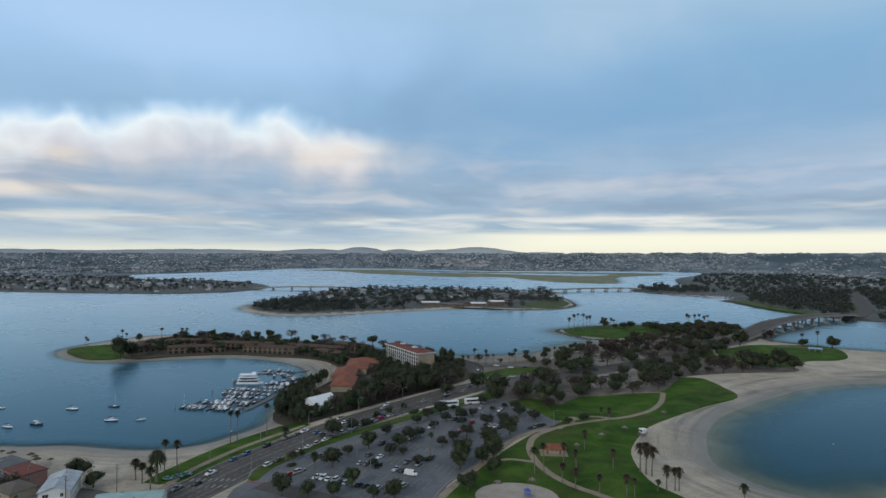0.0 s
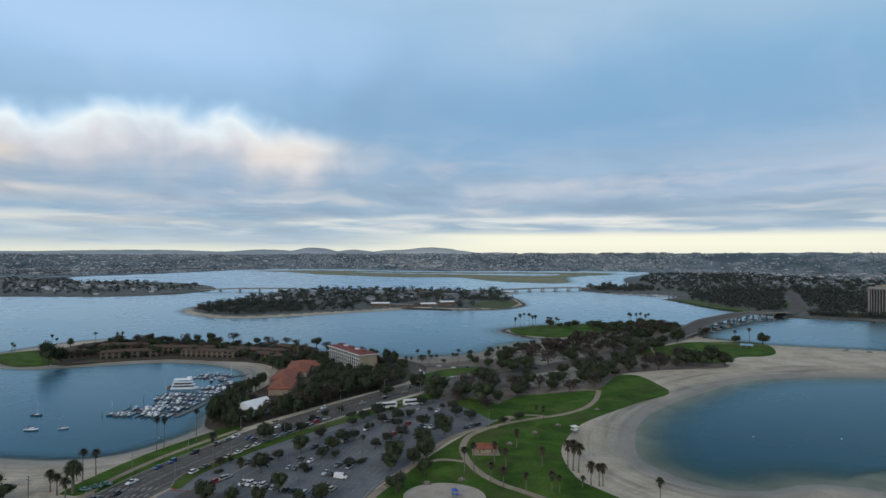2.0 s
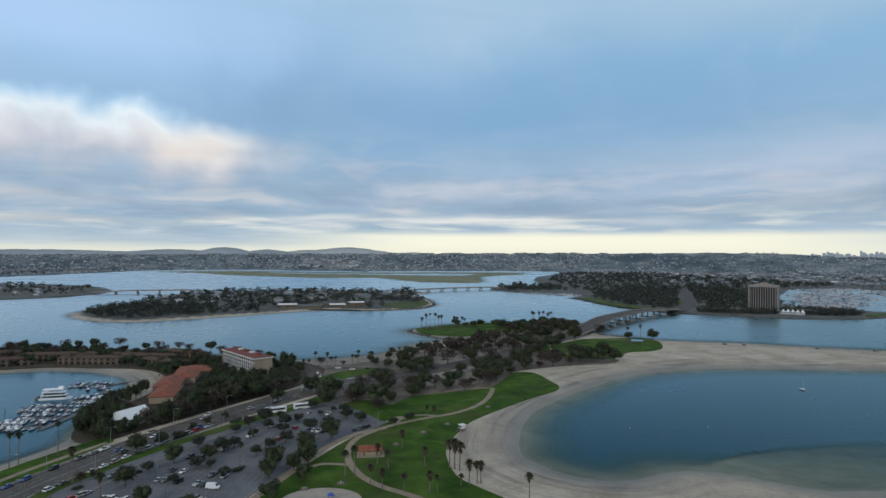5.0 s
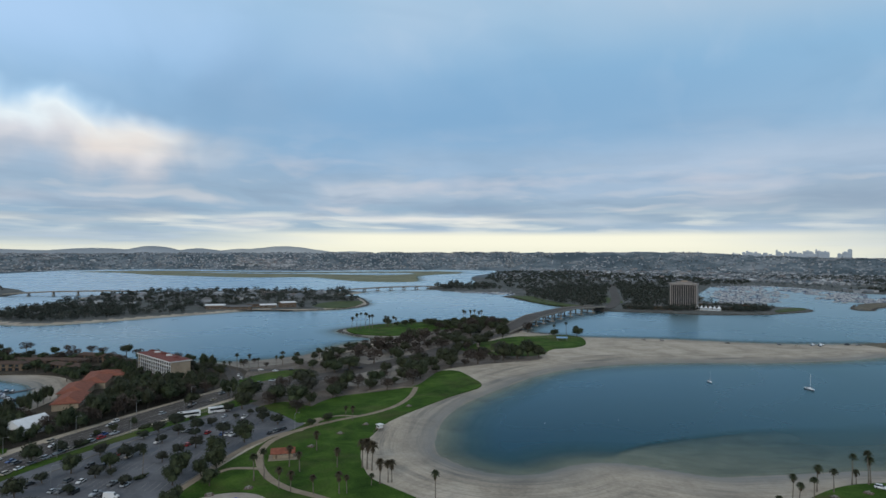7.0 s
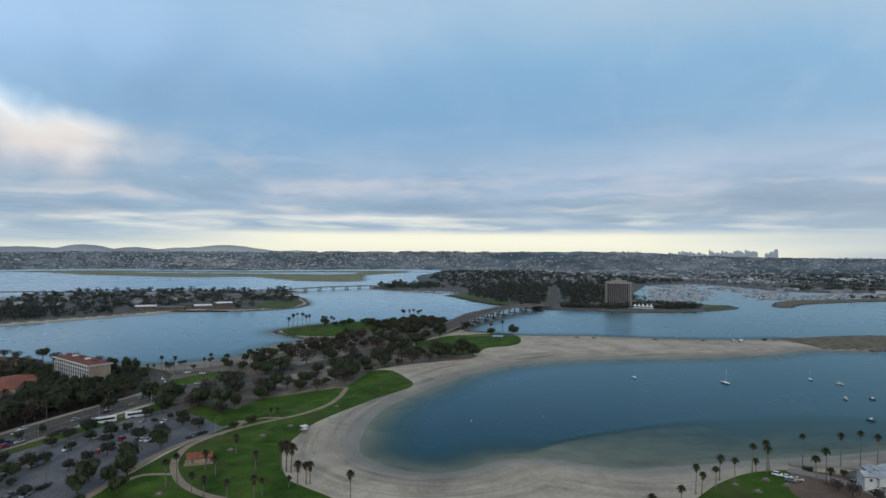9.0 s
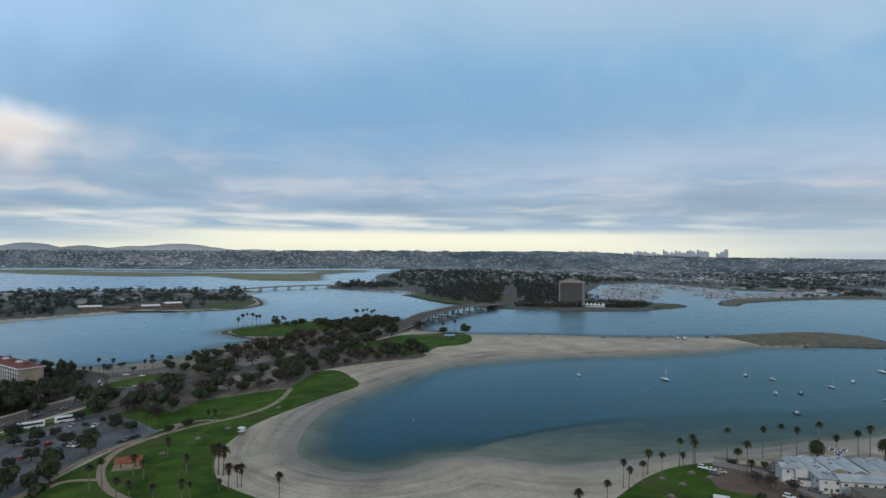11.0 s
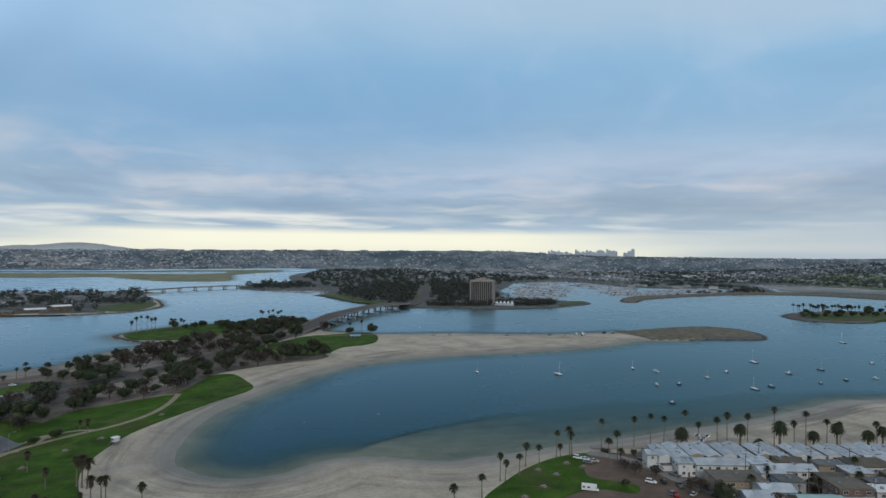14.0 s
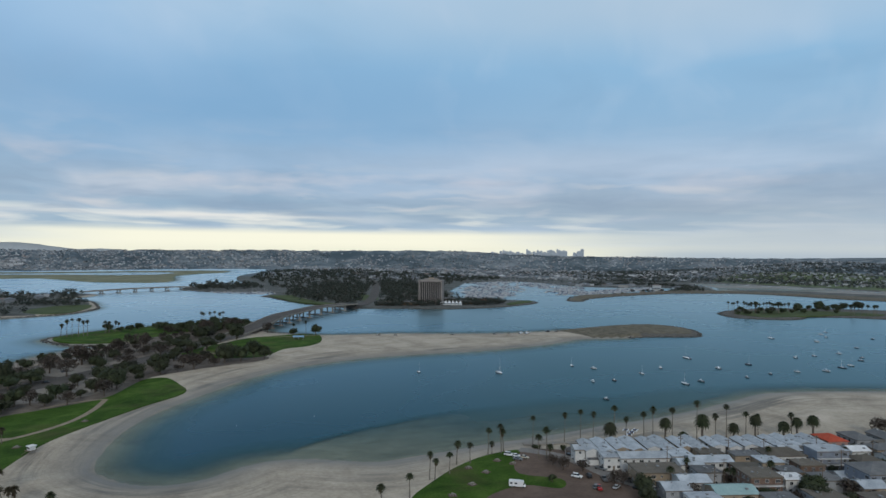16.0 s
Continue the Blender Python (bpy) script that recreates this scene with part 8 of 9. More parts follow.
def motor_boat(l, dark, canvas, label):
    root = thing("motor_boat", pose(0, 0, 0), label, "boat", "boats")
    w, f = l * 0.32, l * 0.12
    bm = bmesh.new()
    hull(bm, l, w, f, 0.5)
    part("hull", bm, [DARK_HULL if dark else GELCOAT, DARK_HULL], root)
    bm = bmesh.new()
    loft(bm, [[(-0.1 * l, -w * 0.36, f), (0.32 * l, -w * 0.26, f * 1.1), (0.32 * l, w * 0.26, f * 1.1), (-0.1 * l, w * 0.36, f)], [(-0.08 * l, -w * 0.33, f + 0.1 * l), (0.16 * l, -w * 0.26, f + 0.1 * l), (0.16 * l, w * 0.26, f + 0.1 * l), (-0.08 * l, w * 0.33, f + 0.1 * l)]])
    part("cabin", bm, GELCOAT, root)
    bm = bmesh.new()
    loft(bm, [[(-0.07 * l, -w * 0.345, f + 0.045 * l), (0.262 * l, -w * 0.272, f + 0.045 * l), (0.262 * l, w * 0.272, f + 0.045 * l), (-0.07 * l, w * 0.345, f + 0.045 * l)], [(-0.07 * l, -w * 0.34, f + 0.085 * l), (0.2 * l, -w * 0.272, f + 0.085 * l), (0.2 * l, w * 0.272, f + 0.085 * l), (-0.07 * l, w * 0.34, f + 0.085 * l)]])
    part("cabin_window", bm, GLASS, root)
    bm = bmesh.new()
    box(bm, -0.3 * l, 0.03 * l, -w * 0.32, w * 0.32, f + 0.19 * l, f + 0.2 * l, 0.03)
    part("canopy", bm, NAVY if canvas else GELCOAT, root)
    bm = bmesh.new()
    for sx in (-0.28 * l, 0.0):
        for sy in (-w * 0.3, w * 0.3):
            tube(bm, [(sx, sy, f * 0.8), (sx, sy, f + 0.19 * l)], [0.04, 0.04], 5)
    part("canopy_frame", bm, CHROME, root)
    bm = bmesh.new()
    box(bm, -0.46 * l, -0.1 * l, -w * 0.36, w * 0.36, f * 0.7, f * 1.005)
    part("cockpit", bm, NAVY if canvas else TEAK, root)
    return root


def sail_boat(l, dark, label):
    root = thing("sailing_boat", pose(0, 0, 0), label, "boat", "boats")
    w, f = l * 0.3, l * 0.105
    bm = bmesh.new()
    hull(bm, l, w, f, 0.6)
    part("hull", bm, [DARK_HULL if dark else GELCOAT, DARK_HULL], root)
    bm = bmesh.new()
    loft(bm, [[(-0.15 * l, -w * 0.26, f), (0.22 * l, -w * 0.2, f), (0.22 * l, w * 0.2, f), (-0.15 * l, w * 0.26, f)], [(-0.12 * l, -w * 0.23, f + 0.06 * l), (0.16 * l, -w * 0.17, f + 0.055 * l), (0.16 * l, w * 0.17, f + 0.055 * l), (-0.12 * l, w * 0.23, f + 0.06 * l)]])
    part("cabin", bm, GELCOAT, root)
    bm = bmesh.new()
    box(bm, -0.42 * l, -0.16 * l, -w * 0.25, w * 0.25, f * 0.8, f * 1.01)
    part("cockpit", bm, TEAK, root)
    bm = bmesh.new()
    tube(bm, [(0.08 * l, 0, f), (0.08 * l, 0, 1.2 * l)], [0.06, 0.045], 6)
    part("mast", bm, GELCOAT, root)
    bm = bmesh.new()
    tube(bm, [(0.08 * l, 0, f + 0.13 * l), (-0.32 * l, 0, f + 0.13 * l)], [0.16, 0.1], 6)
    part("boom", bm, NAVY, root, "furled sail under blue cover")
    bm = bmesh.new()
    for a, b in (((0.5 * l, 0, f * 1.3), (0.08 * l, 0, 1.18 * l)), ((-0.49 * l, 0, f), (0.08 * l, 0, 1.18 * l)), ((0.06 * l, w * 0.46, f), (0.08 * l, 0, 1.0 * l)), ((0.06 * l, -w * 0.46, f), (0.08 * l, 0, 1.0 * l))):
        tube(bm, [a, b], [0.012, 0.012], 4)
    part("rigging", bm, STEEL, root)
    return root


def excursion_boat():
    """White three-deck excursion boat with galleries, wheelhouse and stern wheel."""
    root = thing("excursion_boat", pose(-194, 413, 0, 0, 0, 12) @ Matrix.Scale(0.72, 4), "white three-deck excursion boat moored at the dock", "excursion boat")
    l, w = 26.0, 8.5
    bm = bmesh.new()
    loft(bm, [[(x, -w / 2 * k, 1.4), (x, -w / 2 * k * 0.92, -0.6), (x, w / 2 * k * 0.92, -0.6), (x, w / 2 * k, 1.4)] for x, k in ((-l / 2, 0.95), (l / 2 - 6, 1.0), (l / 2 - 2, 0.75), (l / 2, 0.35))])
    part("hull", bm, GELCOAT, root)
    for d in range(3):
        z = 1.4 + 2.6 * d
        a, b = -l / 2 + 1.5 + d * 0.8, l / 2 - 4.5 - d * 1.4
        if d < 2:
            bm = bmesh.new()
            box(bm, a + 1, b - 1, -w / 2 + 1.2, w / 2 - 1.2, z, z + 2.4)
            part("saloon", bm, GLASS, root)
        bm = bmesh.new()
        box(bm, a - 0.6, b + 0.6, -w / 2, w / 2, z + 2.4, z + 2.62)
        part("deck", bm, GELCOAT, root)
        bm = bmesh.new()
        for s in (-1, 1):
            box(bm, a, b, s * (w / 2 - 0.1) - 0.05, s * (w / 2 - 0.1) + 0.05, z + 0.05, z + 0.6)
        part("railing", bm, GELCOAT, root)
        for k in range(9):
            for s in (-1, 1):
                bm = bmesh.new()
                x = a + (b - a) * k / 8
                tube(bm, [(x, s * (w / 2 - 0.15), z), (x, s * (w / 2 - 0.15), z + 2.45)], [0.09, 0.09], 6)
                part("post", bm, GELCOAT, root)
    bm = bmesh.new()
    box(bm, 2, 6, -1.8, 1.8, 9.2, 11.4, 0.1)
    part("wheelhouse", bm, GELCOAT, root)
    bm = bmesh.new()
    tube(bm, [(-l / 2 - 1.6, -2.8, 1.2), (-l / 2 - 1.6, 2.8, 1.2)], [1.7, 1.7], 14)
    part("stern_wheel", bm, TIMBER, root)


def build_boats():
    rng = random.Random(31)
    kinds = [motor_boat(9.5, False, True, "white motor cruiser with a navy canvas canopy"), motor_boat(11, False, False, "white motor cruiser with a hard top"), motor_boat(8, True, True, "dark-hulled motor boat with a navy canopy"), motor_boat(10.5, False, True, "white motor cruiser with navy covers"), motor_boat(7, False, True, "small white motor boat with a navy canopy"), motor_boat(10, True, False, "navy-hulled motor cruiser with a hard top"), sail_boat(9, True, "dark-hulled sailing boat with furled sail and tall mast")]
    sails = [sail_boat(9, False, "white sailing boat moored with bare mast"), sail_boat(8.5, True, "dark-hulled sailing boat moored with bare mast"), motor_boat(8, False, False, "white motor boat moored at a buoy"), motor_boat(6.5, True, False, "small dark motor boat moored at a buoy")]
    # marina: dock rows run from the spine towards the open water
    spine = [(-162, 340), (-160, 362), (-160, 384), (-159, 404), (-160, 416), (-170, 432), (-181, 446), (-168, 466), (-160, 470)]
    dock = thing("marina_dock", pose(0, 0, 0), "grey timber floating dock with finger piers", "dock")
    bm = bmesh.new()
    strip(bm, smooth(spine, False, 4), 3.0, 0.05, 0.55)
    part("spine", bm, ROOF_GREY, dock)
    for row, (y, x0, x1) in enumerate(((346, -163, -200), (364, -161, -187), (385, -161, -196), (405, -161, -180), (452, -176, -203))):
        bm = bmesh.new()
        strip(bm, [(x0, y), ((x0 + x1) / 2, y + 0.5), (x1, y + 1)], 2.4, 0.05, 0.55)
        part("walkway", bm, ROOF_GREY, dock)
        x = x0 - 4.0
        while x > x1 - 3:
            for s in (-1, 1):
                if rng.random() < 0.93:
                    g = copy_thing(rng.choice(kinds), pose(x, y + s * 5.6 + 0.5, 0.05, 0, 0, (90 if s > 0 else -90) + (180 if rng.random() < 0.3 else 0) + rng.uniform(-3, 3)) @ Matrix.Scale(rng.uniform(0.62, 0.85), 4))
                if rng.random() < 0.5:
                    bm = bmesh.new()
                    box(bm, x - 2.3, x - 1.6, min(y, y + s * 11), max(y, y + s * 11), 0.05, 0.5)
                    part("finger_pier", bm, ROOF_GREY, dock)
            x -= 3.9
    for x, y, turn in ((-172, 420, 30), (-166, 426, 60), (-176, 438, 20), (-163, 408, 90), (-186, 437, 110)):
        copy_thing(rng.choice(kinds), pose(x, y, 0.05, 0, 0, turn))
    for k in range(16):
        g = thing("mooring_pile", pose(-163 - 2.9 * k, 339 + (k % 3) * 19, 0), "dark timber mooring pile", "pile", "mooring piles")
        bm = bmesh.new()
        tube(bm, [(0, 0, -4), (0, 0, 2.6)], [0.2, 0.18], 7)
        part("post", bm, TIMBER, g)
    for x, y in ((-264, 325), (-259, 293), (-225, 307), (-210, 311), (-270, 286), (-307, 320), (-244, 335)):
        copy_thing(rng.choice(kinds), pose(x, y, 0.05, 0, 0, rng.uniform(-15, 25)) @ Matrix.Scale(0.72, 4))
    moored = [(323, 420), (380, 386), (456, 383), (464, 364), (425, 324), (443, 320), (392, 278), (484, 329), (518, 339), (582, 362), (482, 285), (501, 285), (562, 314), (604, 313), (548, 278), (579, 277), (794, 409), (609, 272), (681, 315), (708, 312), (635, 262), (746, 308), (664, 264), (683, 266), (721, 276), (740, 284), (805, 320), (903, 349), (815, 367), (889, 402), (919, 412), (867, 384)]
    for i, (x, y) in enumerate(moored):
        copy_thing(sails[0] if i in (0, 1, 9, 16) else rng.choice(sails[2:] * 4 + sails[:2]), pose(x, y, 0.05, 0, 0, rng.choice((84, 264)) + rng.uniform(-22, 22)) @ Matrix.Scale(1.1 if i in (1, 9, 16) else rng.uniform(0.68, 0.88), 4))
    for g in kinds + sails:
        discard(g)
    for x, y, turn in ((541, 568, 20), (546, 563, 35), (551, 568, 5)):
        copy = motor_boat(8, False, False, "white motor boat beached on the sand spit")
        copy.matrix_basis = pose(x, y, height(x, y) + 0.3, 0, 0, turn)
    for x, y, turn in ((344, 215, 30), (343, 210, 40), (348, 212, 25), (339, 208, 50)):
        g = thing("catamaran", pose(x, y, height(x, y) + 0.1, 0, 0, turn), "small white beach catamaran drawn up on the sand", "boat", "beach catamarans")
        for s in (-1, 1):
            bm = bmesh.new()
            loft(bm, [[(u, s * 1.1 - k, 0.0), (u, s * 1.1 + k, 0.0), (u, s * 1.1 + k, 0.45), (u, s * 1.1 - k, 0.45)] for u, k in ((-2.5, 0.16), (-1, 0.22), (1.2, 0.2), (2.6, 0.04))])
            part("hull", bm, GELCOAT, g)
        bm = bmesh.new()
        box(bm, -1.2, 0.8, -1.0, 1.0, 0.46, 0.54, 0.02)
        part("trampoline", bm, NAVY, g)
    for i, (x, y) in enumerate(((-150, 300), (160, 330), (205, 330))):
        g = thing("mooring_buoy", pose(x, y, 0), "small white mooring buoy afloat", "buoy", "buoys")
        bm = bmesh.new()
        bmesh.ops.create_uvsphere(bm, u_segments=10, v_segments=6, radius=0.28)
        part("float", bm, GELCOAT, g)
        bm = bmesh.new()
        tube(bm, [(0, 0, 0.3), (0, 0, 0.9)], [0.06, 0.05], 6)
        part("ring_post", bm, STEEL, g)
    excursion_boat()


build_boats()


def far_fleet(name, rows, count, seed, label):
    """A distant marina's boats, too many and too small to pick apart."""
    rng = random.Random(seed)
    verts, faces = [], []
    for _ in range(count):
        (ax, ay), (bx, by), spread = rng.choice(rows)
        t = rng.random()
        x, y = ax + (bx - ax) * t + rng.uniform(-spread, spread), ay + (by - ay) * t + rng.uniform(-spread, spread)
        if height(x, y) > -0.5:
            continue
        a, l = rng.uniform(0, 6.283), rng.uniform(8, 15)
        c, s, w = math.cos(a), math.sin(a), l * 0.15
        i = len(verts)
        for u, v, z in ((-0.5, -1, -0.2), (0.3, -1, -0.2), (0.5, 0, -0.2), (0.3, 1, -0.2), (-0.5, 1, -0.2), (-0.5, -1, 1.4), (0.3, -1, 1.6), (0.55, 0, 2.0), (0.3, 1, 1.6), (-0.5, 1, 1.4),
                        (-0.2, -0.6, 1.5), (0.2, -0.6, 1.5), (0.2, 0.6, 1.5), (-0.2, 0.6, 1.5), (-0.15, -0.5, 3.0), (0.1, -0.5, 3.0), (0.1, 0.5, 3.0), (-0.15, 0.5, 3.0)):
            verts.append((x + c * u * l - s * v * w, y + s * u * l + c * v * w, z))
        faces += [(i + 5, i + 6, i + 7, i + 8, i + 9)] + [(i + k, i + (k + 1) % 5, i + 5 + (k + 1) % 5, i + 5 + k) for k in range(5)]
        faces += [(i + 14, i + 15, i + 16, i + 17)] + [(i + 10 + k, i + 10 + (k + 1) % 4, i + 14 + (k + 1) % 4, i + 14 + k) for k in range(4)]
        if rng.random() < 0.65:
            i, h = len(verts), rng.uniform(11, 17)
            verts += [(x - 0.14, y, 1.5), (x + 0.14, y, 1.5), (x, y + 0.2, 1.5), (x, y, h)]
            faces += [(i, i + 1, i + 3), (i + 1, i + 2, i + 3), (i + 2, i, i + 3)]
    tagged(new(name, mesh_from(name, verts, faces, [FLEET])), label, "boats", kind="stuff")


FLEET = island_material("boat_gelcoat", [(0.0, (0.42, 0.43, 0.45)), (0.4, (0.25, 0.27, 0.31)), (0.65, (0.08, 0.11, 0.17)), (0.85, (0.52, 0.52, 0.52))], 0.5, 0.3, 0.1)
far_fleet("boats", [((835, 1110), (960, 1330), 22), ((900, 1180), (1100, 1480), 40), ((1000, 1420), (1300, 1690), 35), ((1250, 1330), (1330, 1600), 30), ((850, 1080), (1010, 1250), 25), ((1040, 1300), (1230, 1560), 45), ((1330, 1330), (1420, 1720), 35), ((1150, 1200), (1330, 1360), 30), ((1200, 1700), (1420, 1770), 25), ((1130, 1118), (1330, 1150), 16), ((1330, 1180), (1580, 1265), 32), ((1200, 1140), (1450, 1250), 30)], 1150, 61, "crowded white boats and masts in the distant marina")
far_fleet("boats", [((355, 1520), (470, 1470), 14), ((330, 1560), (470, 1500), 12), ((400, 1470), (470, 1440), 10)], 110, 62, "white boats berthed beyond the bridge")
far_fleet("boats", [((1080, 1110), (1270, 1250), 18), ((1100, 1060), (1170, 1110), 12)], 90, 63, "white boats berthed along the levee")

# ---- distant houses, skyline and mountains ----
# wall and roof colours paled and blued to carry the distance haze
FAR_WALL = island_material("haze_tinted_house_walls", [(0.0, (0.34, 0.355, 0.375)), (0.25, (0.22, 0.235, 0.255)), (0.45, (0.46, 0.475, 0.49)), (0.6, (0.19, 0.205, 0.225)), (0.75, (0.33, 0.315, 0.305)), (0.88, (0.50, 0.515, 0.53))], 0.9, 0.1, 0.15)
FAR_ROOF = island_material("haze_tinted_house_roofs", [(0.0, (0.14, 0.16, 0.18)), (0.3, (0.20, 0.22, 0.24)), (0.5, (0.11, 0.128, 0.144)), (0.68, (0.19, 0.16, 0.15)), (0.8, (0.35, 0.375, 0.405)), (0.92, (0.15, 0.148, 0.148))], 0.9, 0.1, 0.15)
PALE_ROOF = island_material("pale_flat_roofs", [(0.0, (0.46, 0.47, 0.48)), (0.4, (0.30, 0.31, 0.32)), (0.7, (0.58, 0.59, 0.60)), (0.85, (0.24, 0.19, 0.17))], 0.9, 0.1, 0.2)


def far_houses(name, poly, count, seed, size, label, rows=0.0):
    rng = random.Random(seed)
    p = np.array(poly, float)
    verts, faces, mats, done, tries = [], [], [], 0, 0
    while done < count and tries < count * 8:
        tries += 1
        x, y = rng.uniform(p[:, 0].min(), p[:, 0].max()), rng.uniform(p[:, 1].min(), p[:, 1].max())
        if is_inside(p, x, y) < 4 or rng.random() < 0.8 * (size < 14) * (noise.noise(Vector((x / 260, y / 420, 0))) > 0.08):
            continue
        z = height(x, y)
        if z < 0.8:
            continue
        done += 1
        a = rows + rng.choice((0, math.pi / 2)) + rng.uniform(-0.1, 0.1)
        c, s = math.cos(a), math.sin(a)
        l, w, h = size * rng.uniform(0.7, 1.5), size * rng.uniform(0.5, 0.9), rng.choice((3.2, 3.4, 6.0, 6.4)) + (4 if size > 26.5 else 0)
        i = len(verts)
        for zz, k in ((z - 3, 1), (z + h, 1)):
            verts += [(x + c * u * l / 2 * k - s * v * w / 2 * k, y + s * u * l / 2 * k + c * v * w / 2 * k, zz) for u, v in ((-1, -1), (1, -1), (1, 1), (-1, 1))]
        faces += [(i + k, i + (k + 1) % 4, i + 4 + (k + 1) % 4, i + 4 + k) for k in range(4)]
        mats += [0] * 4
        i = len(verts)
        verts += [(x + c * u * l * 0.56 - s * v * w * 0.58, y + s * u * l * 0.56 + c * v * w * 0.58, z + h) for u, v in ((-1, -1), (1, -1), (1, 1), (-1, 1))]
        rise = 0.3 if rng.random() < 0.25 else w * 0.22
        k = max(l - w, 1) / 2
        verts += [(x - c * k, y - s * k, z + h + rise), (x + c * k, y + s * k, z + h + rise)]
        faces += [(i, i + 1, i + 5, i + 4), (i + 1, i + 2, i + 5), (i + 2, i + 3, i + 4, i + 5), (i + 3, i, i + 4)]
        mats += [1] * 4
    me = mesh_from(name, verts, faces, [FAR_WALL, PALE_ROOF if size > 25 else FAR_ROOF])
    me.polygons.foreach_set("material_index", mats)
    tagged(new(name, me), label, "houses", kind="stuff")


far_houses("houses", [(-2400, 1200), (-1204, 1246), (-1057, 1244), (-928, 1260), (-822, 1270), (-770, 1305), (-720, 1360), (-700, 1430), (-700, 1500), (-735, 1600), (-830, 1735), (-1060, 1890), (-1320, 1905), (-2000, 2200), (-2900, 2100)], 520, 71, 12, "pale houses crowding the far town shore", 0.1)
far_houses("houses", [(-1650, 2300), (-1560, 2660), (-1500, 3100), (-1460, 3500), (-1320, 3770), (-720, 3770), (-100, 3640), (900, 3870), (1500, 3950), (1300, 4720), (-1700, 4600), (-3400, 3300), (-3100, 2300)], 5200, 72, 10, "scattered pale houses and roofs on the distant mesas", 0.3)
far_houses("houses", [(1500, 1900), (2150, 1450), (2200, 1000), (2600, 700), (4300, 300), (3900, 2700), (2900, 3700), (1500, 4400), (1150, 3700), (1000, 3300), (1500, 2500)], 3800, 73, 10, "scattered pale roofs of distant streets and hills", 0.6)
far_houses("houses", [(600, 2300), (1000, 2000), (1400, 2000), (1400, 3000), (1000, 3100), (760, 2800)], 110, 74, 22, "low pale buildings among trees behind the marina", 0.2)
far_houses("houses", [(1500, 1560), (1640, 1250), (1620, 1180), (1480, 1100), (1330, 1080), (1340, 1380)], 30, 75, 20, "low marina sheds beside the levee road", 0.8)
far_houses("houses", [(-470, 1400), (-300, 1590), (0, 1590), (40, 1480), (-60, 1250), (-300, 1150), (-460, 1150)], 70, 76, 18, "resort cottages among the island trees", 0.2)
# pale roofs set where low sun strikes the slope; sunlight put into colour
far_houses("houses", [(-660, 4050), (-260, 4050), (-260, 4350), (-660, 4350)], 140, 77, 26, "pale hillside houses standing in for a sunlit patch of the mesa", 0.2)

far_houses("houses", [(1250, 2300), (2100, 1650), (2900, 2000), (2500, 3300), (1700, 3700), (1150, 3400)], 170, 79, 26, "long pale sheds and blocks on the plain behind the marina", 0.4)
far_houses("houses", [(-3000, 2300), (-1650, 2350), (-1550, 3000), (-1500, 3600), (-900, 3850), (900, 3900), (1100, 4300), (-2400, 4300)], 130, 80, 26, "long pale blocks among the distant mesa streets", 0.3)

# towers blued and lightened; the haze sits in their base colours
SKY_WALL = material("hazy_blue_tower_wall", (0.41, 0.45, 0.50), (0.51, 0.55, 0.59), 40, 0.7, place="Object")
SKY_GLASS = material("hazy_blue_glass", (0.30, 0.345, 0.40), (0.37, 0.42, 0.47), 40, 0.4, place="Object")
# mountain colours paled to blue-grey; the haze before them is painted in
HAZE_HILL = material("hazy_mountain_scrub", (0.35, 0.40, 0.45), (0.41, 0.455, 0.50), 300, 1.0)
FAR_HILL = material("haze_paled_mountain", (0.46, 0.50, 0.53), (0.54, 0.57, 0.58), 300, 1.0)


def place_far(bearing, far):
    a = radians(bearing)
    return 50 + far * math.sin(a), -8 + far * math.cos(a)


